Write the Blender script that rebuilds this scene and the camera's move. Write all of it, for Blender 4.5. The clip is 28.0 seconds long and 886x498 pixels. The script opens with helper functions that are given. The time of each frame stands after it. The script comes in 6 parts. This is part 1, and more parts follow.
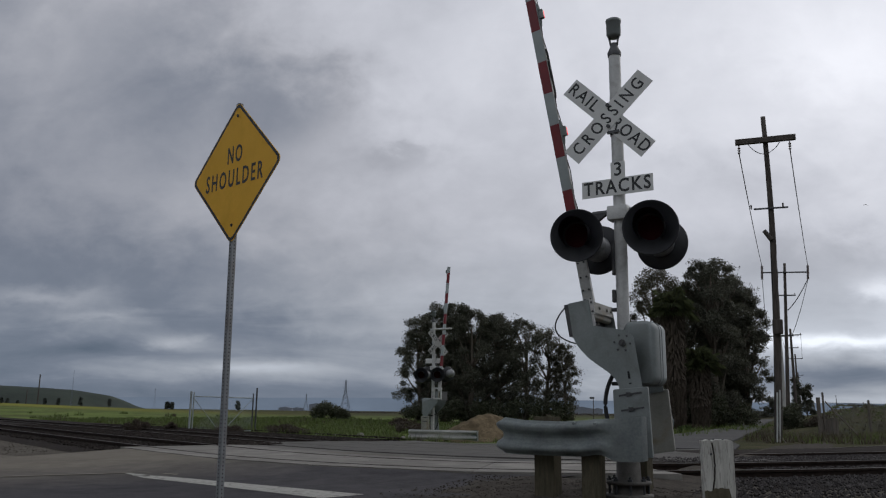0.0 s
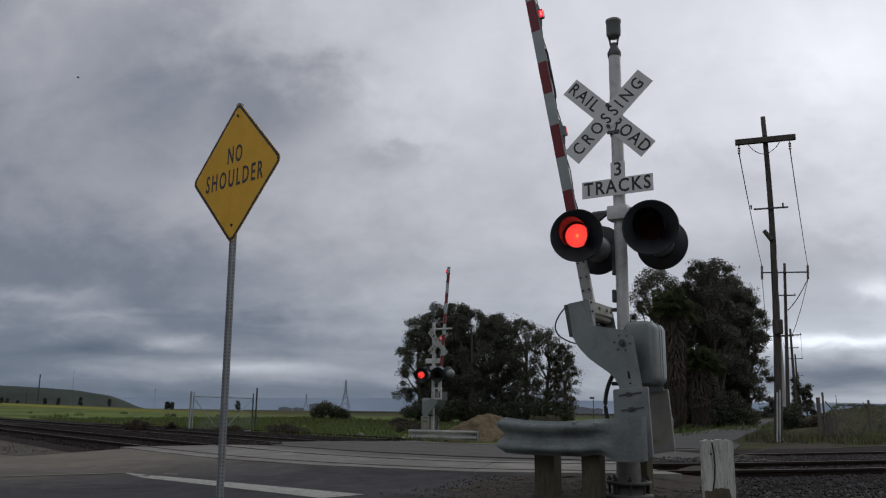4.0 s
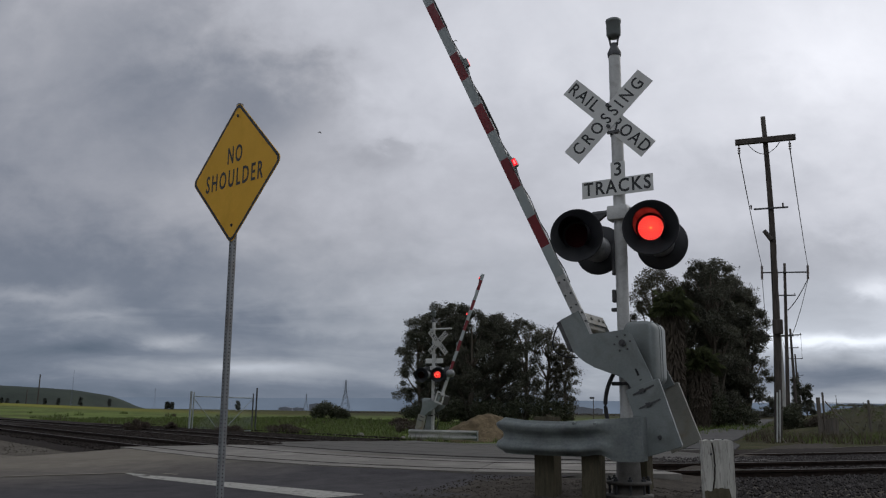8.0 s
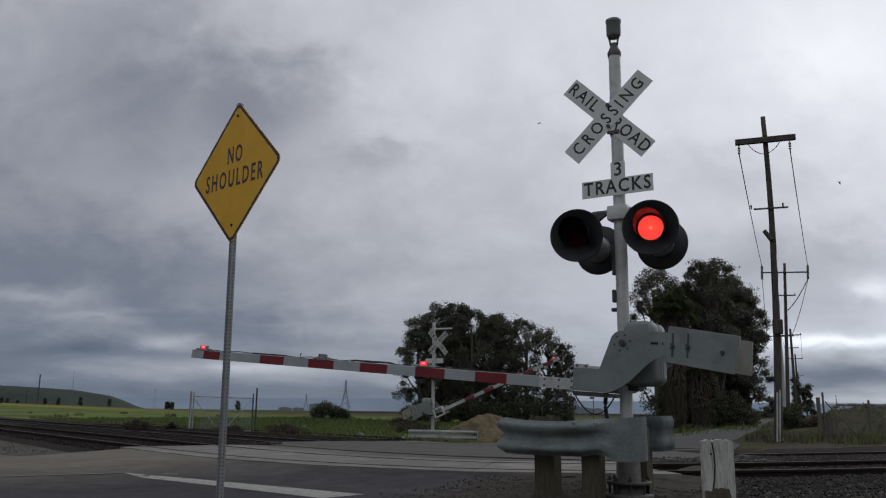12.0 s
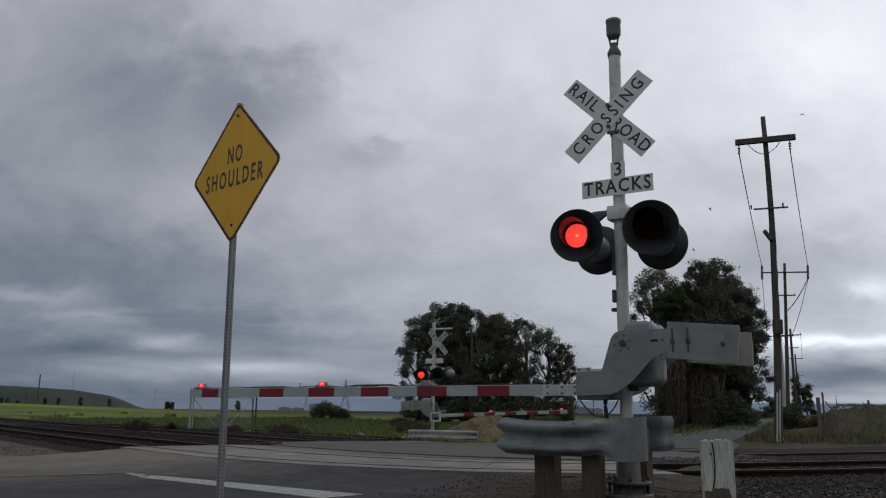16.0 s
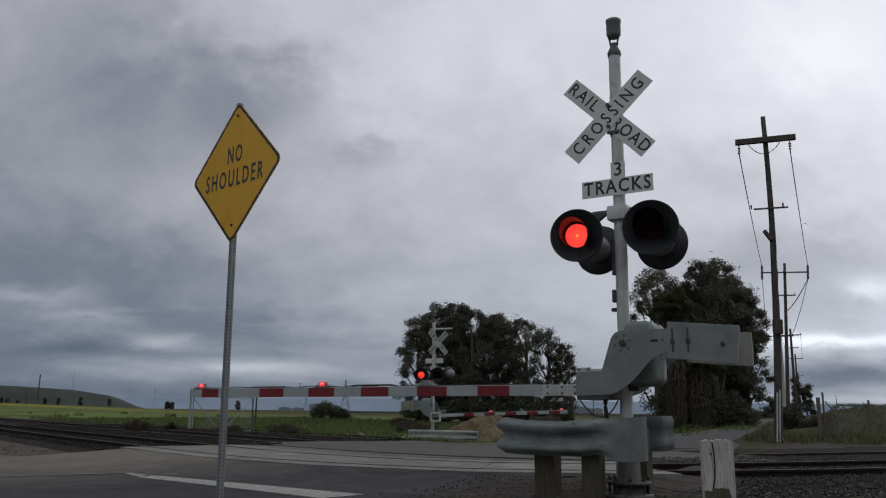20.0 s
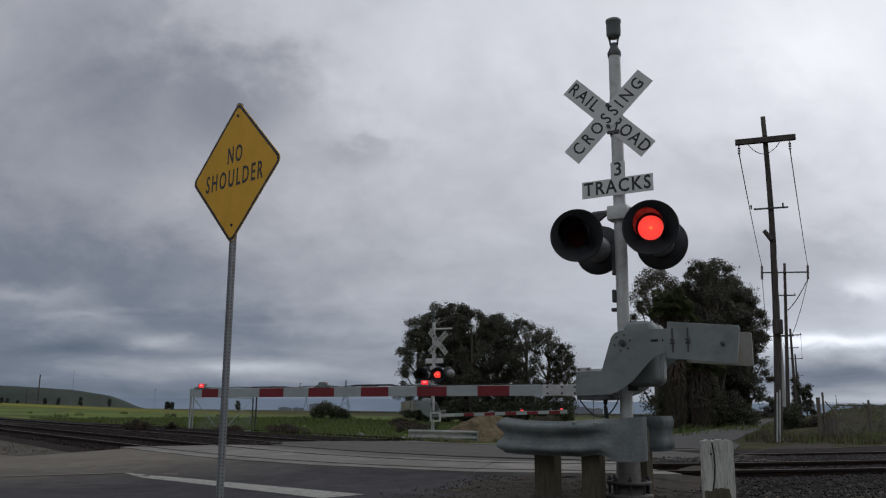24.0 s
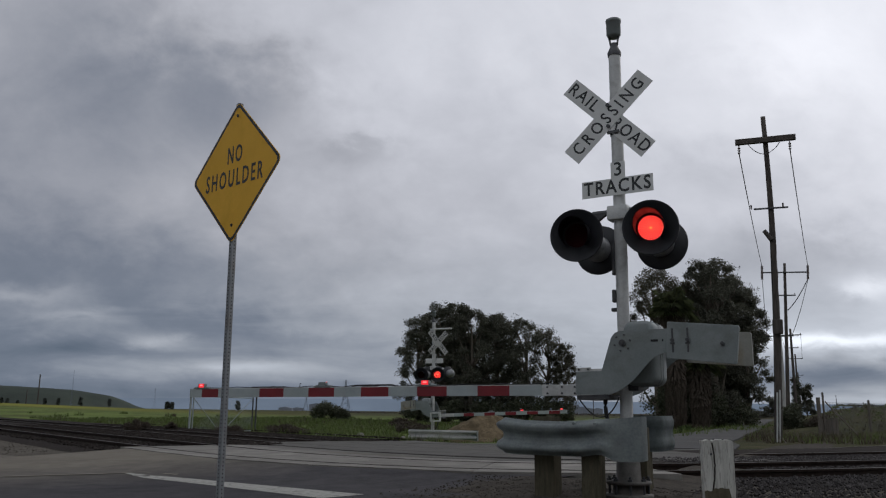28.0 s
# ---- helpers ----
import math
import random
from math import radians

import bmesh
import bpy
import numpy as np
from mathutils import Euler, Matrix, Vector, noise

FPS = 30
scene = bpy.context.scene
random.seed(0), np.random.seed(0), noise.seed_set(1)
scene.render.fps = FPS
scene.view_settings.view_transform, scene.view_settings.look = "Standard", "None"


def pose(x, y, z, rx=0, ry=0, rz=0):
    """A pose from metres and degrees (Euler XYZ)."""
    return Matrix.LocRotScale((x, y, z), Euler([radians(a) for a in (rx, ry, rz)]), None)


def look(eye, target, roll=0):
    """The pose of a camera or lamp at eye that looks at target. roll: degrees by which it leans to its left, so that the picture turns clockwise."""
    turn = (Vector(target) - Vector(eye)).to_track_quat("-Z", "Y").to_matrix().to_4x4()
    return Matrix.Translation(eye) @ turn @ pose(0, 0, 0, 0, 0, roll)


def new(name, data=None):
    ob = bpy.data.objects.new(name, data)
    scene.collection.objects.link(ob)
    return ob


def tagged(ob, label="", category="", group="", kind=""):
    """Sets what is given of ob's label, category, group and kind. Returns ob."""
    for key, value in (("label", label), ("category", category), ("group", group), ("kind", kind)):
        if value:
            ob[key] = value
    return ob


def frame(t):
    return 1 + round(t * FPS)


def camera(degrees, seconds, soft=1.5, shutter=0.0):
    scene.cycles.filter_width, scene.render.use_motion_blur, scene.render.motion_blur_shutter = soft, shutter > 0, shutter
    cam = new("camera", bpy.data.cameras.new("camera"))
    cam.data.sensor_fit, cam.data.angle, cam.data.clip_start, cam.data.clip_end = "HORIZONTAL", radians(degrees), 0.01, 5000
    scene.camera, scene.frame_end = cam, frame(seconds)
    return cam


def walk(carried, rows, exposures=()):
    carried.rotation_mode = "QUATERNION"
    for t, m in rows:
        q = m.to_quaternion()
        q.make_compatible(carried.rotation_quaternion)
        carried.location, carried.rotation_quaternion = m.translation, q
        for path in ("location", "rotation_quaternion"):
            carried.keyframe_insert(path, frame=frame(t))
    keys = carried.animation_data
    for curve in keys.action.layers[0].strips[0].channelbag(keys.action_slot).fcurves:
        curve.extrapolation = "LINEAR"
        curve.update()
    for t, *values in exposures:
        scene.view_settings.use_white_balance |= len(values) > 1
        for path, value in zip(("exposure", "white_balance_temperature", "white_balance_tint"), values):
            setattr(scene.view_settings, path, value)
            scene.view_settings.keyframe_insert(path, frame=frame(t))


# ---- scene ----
cam = camera(57.8, 28.0, soft=1.2)
EYE = Matrix.Translation((0, 0, 0.88)) @ pose(0, 0, 0, 90 + 11.465, 0, 0) @ pose(0, 0, 0, 0, 0, 0.6)
walk(cam, [(0.0, EYE), (28.0, EYE)], exposures=[(0.0, 0.0), (28.0, 0.0)])

# ---- world and sun: an overcast winter afternoon, the bright part of the sky high and to the right ----
SUN_AZ, SUN_EL = 60.0, 42.0
world = bpy.data.worlds.new("overcast_sky")
scene.world = world
world.use_nodes = True
wn, wl = world.node_tree.nodes, world.node_tree.links
wn.clear()


w_sky = wn.new("ShaderNodeTexSky")
w_sky.sky_type, w_sky.sun_disc = "NISHITA", False
w_sky.sun_elevation, w_sky.sun_rotation = radians(SUN_EL), radians(SUN_AZ)
w_sky.dust_density = 3.0
w_bg = wn.new("ShaderNodeBackground")
w_bg.inputs["Strength"].default_value = 0.02
w_cl = wn.new("ShaderNodeBackground")
w_cl.inputs["Color"].default_value = (0.92, 0.95, 1.0, 1)
w_cl.inputs["Strength"].default_value = 0.05
w_add = wn.new("ShaderNodeAddShader")
w_out = wn.new("ShaderNodeOutputWorld")
wl.new(w_sky.outputs[0], w_bg.inputs["Color"])
wl.new(w_bg.outputs[0], w_add.inputs[0])
wl.new(w_cl.outputs[0], w_add.inputs[1])
wl.new(w_add.outputs[0], w_out.inputs["Surface"])

sun = new("sun", bpy.data.lights.new("sun", "SUN"))
sun.data.energy, sun.data.angle, sun.data.color = 0.5, radians(30), (1.0, 0.985, 0.96)
sun.matrix_world = look((0, 0, 0), (-math.sin(radians(SUN_AZ)) * math.cos(radians(SUN_EL)),
                                    -math.cos(radians(SUN_AZ)) * math.cos(radians(SUN_EL)), -math.sin(radians(SUN_EL))))


# ---- materials ----
class Nodes:
    """A node material and short ways to add to it."""

    def __init__(self, name):
        self.m = bpy.data.materials.new(name)
        self.m.use_nodes = True
        self.t = self.m.node_tree
        self.n, self.l = self.t.nodes, self.t.links
        self.b = self.n["Principled BSDF"]

    def add(self, kind, ins=(), **attrs):
        n = self.n.new(kind)
        if "operation" in attrs:
            n.operation = attrs["operation"]
        if "data_type" in attrs:
            n.data_type, n.blend_type = attrs["data_type"], attrs["blend_type"]
        for k, v in (ins.items() if isinstance(ins, dict) else enumerate(ins)):
            if v is None:
                continue
            if hasattr(v, "is_output"):
                self.l.new(v, n.inputs[k])
            else:
                n.inputs[k].default_value = v
        return n

    def math(self, op, a, b=0.0, c=0.0):
        return self.add("ShaderNodeMath", (a, b, c), operation=op).outputs[0]

    def coords(self):
        return self.add("ShaderNodeTexCoord").outputs["Object"]

    def place(self):
        return self.add("ShaderNodeNewGeometry").outputs["Position"]

    def noise(self, vec, scale, detail=4.0, rough=0.55, dist=0.0):
        return self.add("ShaderNodeTexNoise", {"Vector": vec, "Scale": scale, "Detail": detail, "Roughness": rough,
                                               "Distortion": dist}).outputs["Fac"]

    def stretch(self, vec, s):
        return self.add("ShaderNodeMapping", {"Vector": vec, "Scale": s}).outputs[0]

    def ramp(self, fac, *stops):
        n = self.add("ShaderNodeValToRGB", (fac,))
        e = n.color_ramp.elements
        while len(e) < len(stops):
            e.new(0.5)
        for el, (p, c) in zip(e, stops):
            el.position = p
            el.color = (c, c, c, 1) if isinstance(c, float) else (*c, 1)
        return n.outputs[0]

    def mix(self, fac, a, b, mode="MIX"):
        n = self.add("ShaderNodeMix", data_type="RGBA", blend_type=mode)
        for k, v in ((0, fac), (6, a), (7, b)):
            if hasattr(v, "is_output"):
                self.l.new(v, n.inputs[k])
            else:
                n.inputs[k].default_value = v if k == 0 else (*v, 1)
        return n.outputs[2]

    def bump(self, h, strength=0.3, dist=0.01):
        n = self.add("ShaderNodeBump", {"Height": h, "Strength": strength, "Distance": dist})
        self.l.new(n.outputs[0], self.b.inputs["Normal"])

    def out(self, color, rough=0.6, metal=0.0, spec=None):
        for k, v in (("Base Color", color), ("Roughness", rough), ("Metallic", metal)):
            if hasattr(v, "is_output"):
                self.l.new(v, self.b.inputs[k])
            else:
                self.b.inputs[k].default_value = (*v, 1) if k == "Base Color" else v
        if spec is not None:
            self.b.inputs["Specular IOR Level"].default_value = spec
        return self.m


def surface(name, a, b, scale=6.0, fine=60.0, rough=0.6, metal=0.0, bump=0.15, dirt=None, dirt_scale=2.0, dirt_amount=0.45, vary=0.0, stretch=None, spec=None):
    """Two tones over a broad and a fine noise, with optional blotches of dirt and a change from piece to piece."""
    k = Nodes(name)
    v = k.coords()
    if stretch:
        v = k.stretch(v, stretch)
    n1, n2 = k.noise(v, scale, 5), k.noise(v, fine, 3, 0.6)
    f = k.math("ADD", k.math("MULTIPLY", n1, 0.65), k.math("MULTIPLY", n2, 0.35))
    c = k.ramp(f, (0.36, a), (0.64, b))
    if dirt:
        d = k.ramp(k.noise(v, dirt_scale, 6, 0.65, 0.6), (0.5, 0.0), (0.72, dirt_amount))
        c = k.mix(d, c, dirt)
    if vary:
        r = k.add("ShaderNodeObjectInfo").outputs["Random"]
        g = k.add("ShaderNodeHueSaturation", {"Value": k.math("ADD", k.math("MULTIPLY", r, vary), 1 - vary / 2), "Color": c})
        c = g.outputs[0]
    k.bump(n2, bump, 0.004)
    return k.out(c, rough, metal, spec)


M_HOUSING = surface("worn_grey_lamp_housing", (0.13, 0.135, 0.14), (0.30, 0.305, 0.31), 6, 50, 0.5, 0.1, 0.1, (0.03, 0.03, 0.032), 7, 0.6)
M_GALV = surface("galvanized_steel", (0.238, 0.267, 0.267), (0.377, 0.406, 0.398), 5, 40, 0.55, 0.15, 0.1, (0.18, 0.189, 0.18), 3, 0.5)
M_ALU = surface("grey_painted_aluminium", (0.176, 0.198, 0.195), (0.24, 0.262, 0.258), 3, 50, 0.5, 0.2, 0.08, (0.11, 0.114, 0.102), 2.5, 0.55)
# darker than the other rails' steel, for the bent end behind the mast
M_GALVDARK = surface("dark_galvanizing", (0.12, 0.145, 0.145), (0.21, 0.24, 0.24), 5, 40, 0.6, 0.1, 0.1, (0.09, 0.095, 0.09), 3, 0.6)
M_MAST = surface("silver_painted_pipe", (0.44, 0.44, 0.43), (0.58, 0.58, 0.56), 4, 50, 0.5, 0.15, 0.1, (0.22, 0.20, 0.18), 7, 0.5)
M_BLACK = surface("matt_black_paint", (0.009, 0.0095, 0.0125), (0.016, 0.0165, 0.0205), 8, 80, 0.55, 0.0, 0.08, (0.035, 0.035, 0.035), 4, 0.3)
M_BLACKIN = surface("black_inner_paint", (0.008, 0.008, 0.009), (0.014, 0.014, 0.015), 8, 80, 0.42, 0.0, 0.05, spec=0.3)
M_BASE = surface("dirty_base_casting", (0.056, 0.0504, 0.044), (0.116, 0.107, 0.096), 7, 60, 0.7, 0.1, 0.3, (0.048, 0.04, 0.032), 5, 0.7)
M_DKSTEEL = surface("dark_steel", (0.05, 0.05, 0.055), (0.10, 0.10, 0.10), 12, 90, 0.5, 0.5, 0.15)
M_CABLE = surface("black_rubber", (0.012, 0.012, 0.013), (0.02, 0.02, 0.02), 10, 60, 0.6)
M_SIGNW = surface("white_sign_sheet", (0.60, 0.60, 0.58), (0.68, 0.68, 0.66), 3, 60, 0.45, 0.0, 0.03, (0.45, 0.44, 0.40), 3, 0.4)
# same white sheet with shade in its colour, for the far signal's turned blades
M_SIGNSHADE = surface("shaded_sign_sheet", (0.34, 0.34, 0.33), (0.42, 0.42, 0.40), 3, 60, 0.6, 0.0, 0.03, (0.25, 0.24, 0.22), 3, 0.5)
M_INK = surface("black_sign_ink", (0.012, 0.012, 0.014), (0.03, 0.03, 0.03), 5, 60, 0.5, 0.0, 0.03)
M_YELLOW = surface("yellow_sign_sheet", (0.70, 0.385, 0.045), (0.78, 0.435, 0.055), 3, 90, 0.5, 0.0, 0.03, (0.50, 0.27, 0.02), 2.5, 0.4, spec=0.12)
M_POSTSTEEL = surface("dull_zinc_post", (0.19, 0.20, 0.21), (0.28, 0.29, 0.30), 6, 60, 0.55, 0.3, 0.1, (0.15, 0.085, 0.055), 5, 0.75, stretch=(1, 1, 0.3))
M_WHITE = surface("white_reflective_stripe", (0.29, 0.325, 0.325), (0.36, 0.395, 0.39), 4, 60, 0.45, 0.0, 0.05, (0.30, 0.30, 0.28), 5, 0.5)
M_RED = surface("red_reflective_stripe", (0.15, 0.008, 0.014), (0.20, 0.013, 0.019), 4, 60, 0.45, 0.0, 0.05, (0.16, 0.03, 0.03), 5, 0.5)
M_CREAM = surface("stained_cream_paint", (0.215, 0.212, 0.185), (0.295, 0.29, 0.25), 4, 50, 0.55, 0.0, 0.1, (0.17, 0.115, 0.05), 2.6, 0.8)
M_WOODPOST = surface("weathered_post_timber", (0.0648, 0.0576, 0.0396), (0.13, 0.114, 0.0792), 4, 50, 0.85, 0.0, 0.4, (0.0504, 0.0432, 0.0324), 4, 0.6, stretch=(6, 6, 1), spec=0.06)
M_POLE = surface("tarred_pole_timber", (0.045, 0.037, 0.032), (0.098, 0.081, 0.068), 3, 30, 0.85, 0.0, 0.4, (0.016, 0.0136, 0.012), 2, 0.5, stretch=(6, 6, 0.6))
M_WHITEPAINT = surface("peeling_white_paint", (0.36, 0.35, 0.315), (0.52, 0.51, 0.465), 8, 90, 0.8, 0.0, 0.6, (0.075, 0.062, 0.052), 22, 0.95, stretch=(3, 3, 0.4))
M_RAIL = surface("rusty_rail_steel", (0.020, 0.0135, 0.011), (0.036, 0.026, 0.021), 9, 80, 0.75, 0.1, 0.2, spec=0.1)
M_RAILTOP = surface("worn_rail_top", (0.045, 0.036, 0.032), (0.08, 0.066, 0.058), 6, 60, 0.6, 0.0, 0.05, stretch=(0.3, 4, 4))
M_TIE = surface("creosoted_sleeper", (0.0303, 0.022, 0.0176), (0.0605, 0.0462, 0.0363), 3, 40, 0.9, 0.0, 0.5, vary=0.5, stretch=(5, 1, 5), spec=0.06)
M_CONC = surface("worn_concrete_panel", (0.152, 0.143, 0.129), (0.247, 0.231, 0.208), 2.5, 70, 0.85, 0.0, 0.3, (0.138, 0.129, 0.115), 1.2, 0.6, vary=0.2, spec=0.06)
M_DIRT = surface("dark_gritty_earth", (0.04, 0.0344, 0.0288), (0.0784, 0.068, 0.0568), 5, 40, 0.95, 0.0, 0.8, (0.036, 0.032, 0.0288), 2, 0.6, spec=0.06)
M_SOIL = surface("sandy_soil", (0.0892, 0.068, 0.0425), (0.183, 0.14, 0.0867), 3.5, 14, 0.95, 0.0, 1.0, (0.0595, 0.0467, 0.0306), 1.6, 0.75, spec=0.06)
M_LINE = surface("worn_white_road_paint", (0.289, 0.281, 0.255), (0.391, 0.383, 0.348), 9, 60, 0.8, 0.0, 0.3, (0.0765, 0.0723, 0.068), 9, 1.0, spec=0.06)
M_YLINE = surface("worn_yellow_road_paint", (0.165, 0.15, 0.122), (0.22, 0.20, 0.17), 5, 60, 0.85, 0.0, 0.3, (0.12, 0.11, 0.09), 2, 0.85, spec=0.06)
M_BLEACHED = surface("sun_bleached_timber", (0.40, 0.395, 0.375), (0.54, 0.53, 0.50), 3, 30, 0.85, 0.0, 0.3, (0.14, 0.13, 0.12), 3, 0.5, stretch=(6, 6, 0.6), spec=0.06)
M_BARK = surface("eucalyptus_bark", (0.09, 0.075, 0.06), (0.20, 0.17, 0.14), 2, 12, 0.9, 0.0, 0.5, stretch=(3, 3, 0.5), spec=0.06)
M_PALMBARK = surface("palm_fibre", (0.045, 0.036, 0.029), (0.11, 0.09, 0.072), 3, 14, 0.95, 0.0, 0.6, stretch=(4, 4, 0.7), spec=0.06)
# haze is painted into this pale blue-grey, none hangs in the air
M_SHED = surface("haze_tinted_paint", (0.23, 0.25, 0.29), (0.29, 0.31, 0.35), 1, 10, 0.8)
M_CONDUIT = surface("white_conduit", (0.42, 0.42, 0.41), (0.55, 0.55, 0.53), 3, 40, 0.5)
M_RUSTFENCE = surface("weathered_fence_timber", (0.10, 0.086, 0.074), (0.18, 0.158, 0.135), 3, 30, 0.9, 0.0, 0.3, stretch=(5, 5, 0.7), spec=0.1)
M_CERAMIC = surface("dark_insulator", (0.06, 0.04, 0.035), (0.10, 0.07, 0.06), 5, 50, 0.3)


def leaves(name, dark, light, trans=0.25):
    k = Nodes(name)
    r = k.add("ShaderNodeNewGeometry").outputs["Random Per Island"]
    c = k.ramp(k.math("ADD", k.math("MULTIPLY", r, 0.7), k.math("MULTIPLY", k.noise(k.coords(), 0.5, 3), 0.4)), (0.15, dark), (0.9, light))
    k.b.inputs["Transmission Weight"].default_value = 0.0
    m = k.out(c, 0.6, 0.0, 0.3)
    tr = k.add("ShaderNodeBsdfTranslucent", {"Color": c})
    ms = k.add("ShaderNodeMixShader", {0: trans, 1: k.b.outputs[0], 2: tr.outputs[0]})
    k.l.new(ms.outputs[0], k.n["Material Output"].inputs["Surface"])
    return m


M_EUC = leaves("eucalyptus_leaves", (0.058, 0.060, 0.044), (0.132, 0.131, 0.097), 0.3)
M_EUC_DRY = leaves("olive_leaves", (0.055, 0.052, 0.037), (0.12, 0.112, 0.08), 0.3)
M_PALM = leaves("palm_leaves", (0.042, 0.052, 0.025), (0.12, 0.135, 0.062), 0.3)
M_PALMDRY = leaves("dry_palm_leaves", (0.07, 0.058, 0.046), (0.18, 0.148, 0.115))
M_BUSH = leaves("bush_leaves", (0.04, 0.046, 0.028), (0.095, 0.10, 0.06), 0.3)
M_BUSHGREEN = leaves("bright_bush_leaves", (0.03, 0.05, 0.014), (0.08, 0.11, 0.03))
M_BUSHRED = leaves("dry_reddish_twigs", (0.04, 0.03, 0.023), (0.085, 0.065, 0.047))
# leaves greyed and lightened to carry the haze of the far field
M_FARLEAF = leaves("haze_tinted_leaves", (0.075, 0.085, 0.07), (0.12, 0.13, 0.11), 0.2)
M_GRASS = leaves("grass_blades", (0.065, 0.092, 0.024), (0.125, 0.16, 0.048), 0.35)
M_DRYGRASS = leaves("dry_grass_blades", (0.045, 0.037, 0.024), (0.105, 0.088, 0.055), 0.3)


def glow(name, rgb, strength, base=(0.3, 0.01, 0.01)):
    k = Nodes(name)
    k.b.inputs["Emission Color"].default_value = (*rgb, 1)
    k.b.inputs["Emission Strength"].default_value = strength
    return k.out(base, 0.3)


M_LED = glow("lit_red_led", (1.0, 0.11, 0.075), 3.0)
M_LEDGLOW = glow("red_lens_between_leds", (1.0, 0.006, 0.016), 0.55, (0.10, 0.005, 0.005))
M_LEDCORE = glow("orange_led_core", (1.0, 0.42, 0.06), 1.5)
M_TIPLIGHT = glow("lit_red_gate_lamp", (1.0, 0.02, 0.035), 0.9)
M_TIPCORE = glow("pale_gate_lamp_core", (1.0, 0.22, 0.22), 1.3)
M_DARKLENS = surface("unlit_dark_red_lens", (0.035, 0.004, 0.006), (0.045, 0.005, 0.007), 20, 160, 0.6, 0.0, 0.1, spec=0.08)


def asphalt(name, a, b, patch):
    k = Nodes(name)
    v = k.place()
    n1, n2, n3 = k.noise(v, 0.35, 6, 0.6), k.noise(v, 4, 5, 0.6), k.noise(v, 90, 2)
    f = k.math("ADD", k.math("MULTIPLY", n1, 0.6), k.math("ADD", k.math("MULTIPLY", n2, 0.25), k.math("MULTIPLY", n3, 0.2)))
    c = k.ramp(f, (0.38, a), (0.66, b))
    c = k.mix(k.ramp(k.noise(v, 0.8, 5, 0.7, 0.5), (0.56, 0.0), (0.66, 0.5)), c, patch)
    k.bump(n3, 0.5, 0.006)
    return k.out(c, 0.9, 0.0, 0.1)


M_ROADFAR = asphalt("grey_lane_asphalt", (0.062, 0.06, 0.059), (0.095, 0.091, 0.088), (0.072, 0.069, 0.067))


def crossing_asphalt():
    """The lane that leads over the tracks is dark; old dust lies on the other lane and towards the rails."""
    k = Nodes("dusty_asphalt")
    v = k.place()
    s = k.add("ShaderNodeSeparateXYZ", (v,)).outputs
    al = k.math("SUBTRACT", k.math("MULTIPLY", k.math("SUBTRACT", s["X"], 1.88), 0.873), k.math("MULTIPLY", k.math("SUBTRACT", s["Y"], 8.65), 0.488))
    ac = k.math("ADD", k.math("MULTIPLY", k.math("SUBTRACT", s["X"], 1.88), 0.488), k.math("MULTIPLY", k.math("SUBTRACT", s["Y"], 8.65), 0.873))
    n1, n2, n3 = k.noise(v, 0.5, 6, 0.6), k.noise(v, 3.5, 6, 0.65), k.noise(v, 70, 3, 0.7)
    f = k.math("ADD", k.math("MULTIPLY", n1, 0.4), k.math("ADD", k.math("MULTIPLY", n2, 0.3), k.math("MULTIPLY", n3, 0.3)))
    dark = k.ramp(f, (0.40, (0.032, 0.030, 0.033)), (0.62, (0.079, 0.074, 0.076)))
    pale = k.ramp(f, (0.40, (0.116, 0.102, 0.084)), (0.62, (0.195, 0.174, 0.143)))
    grey = k.ramp(f, (0.40, (0.107, 0.10, 0.093)), (0.62, (0.178, 0.167, 0.154)))
    edge = k.math("ADD", k.math("MULTIPLY", al, -1.0), k.math("ADD", k.math("MULTIPLY", n1, 1.2), k.math("MULTIPLY", ac, 0.35)))
    dust = k.ramp(k.math("MULTIPLY", k.math("ADD", edge, k.math("MULTIPLY", n2, 1.0)), 0.05), (0.28, 0.0), (0.50, 1.0))
    c = k.mix(dust, dark, pale)
    far = k.ramp(k.math("MULTIPLY", k.math("ADD", ac, n1), 0.05), (0.23, 0.0), (0.27, 1.0))
    c = k.mix(far, c, grey)
    k.bump(n3, 0.5, 0.006)
    return k.out(c, 0.9, 0.0, 0.1)


M_ROAD = crossing_asphalt()


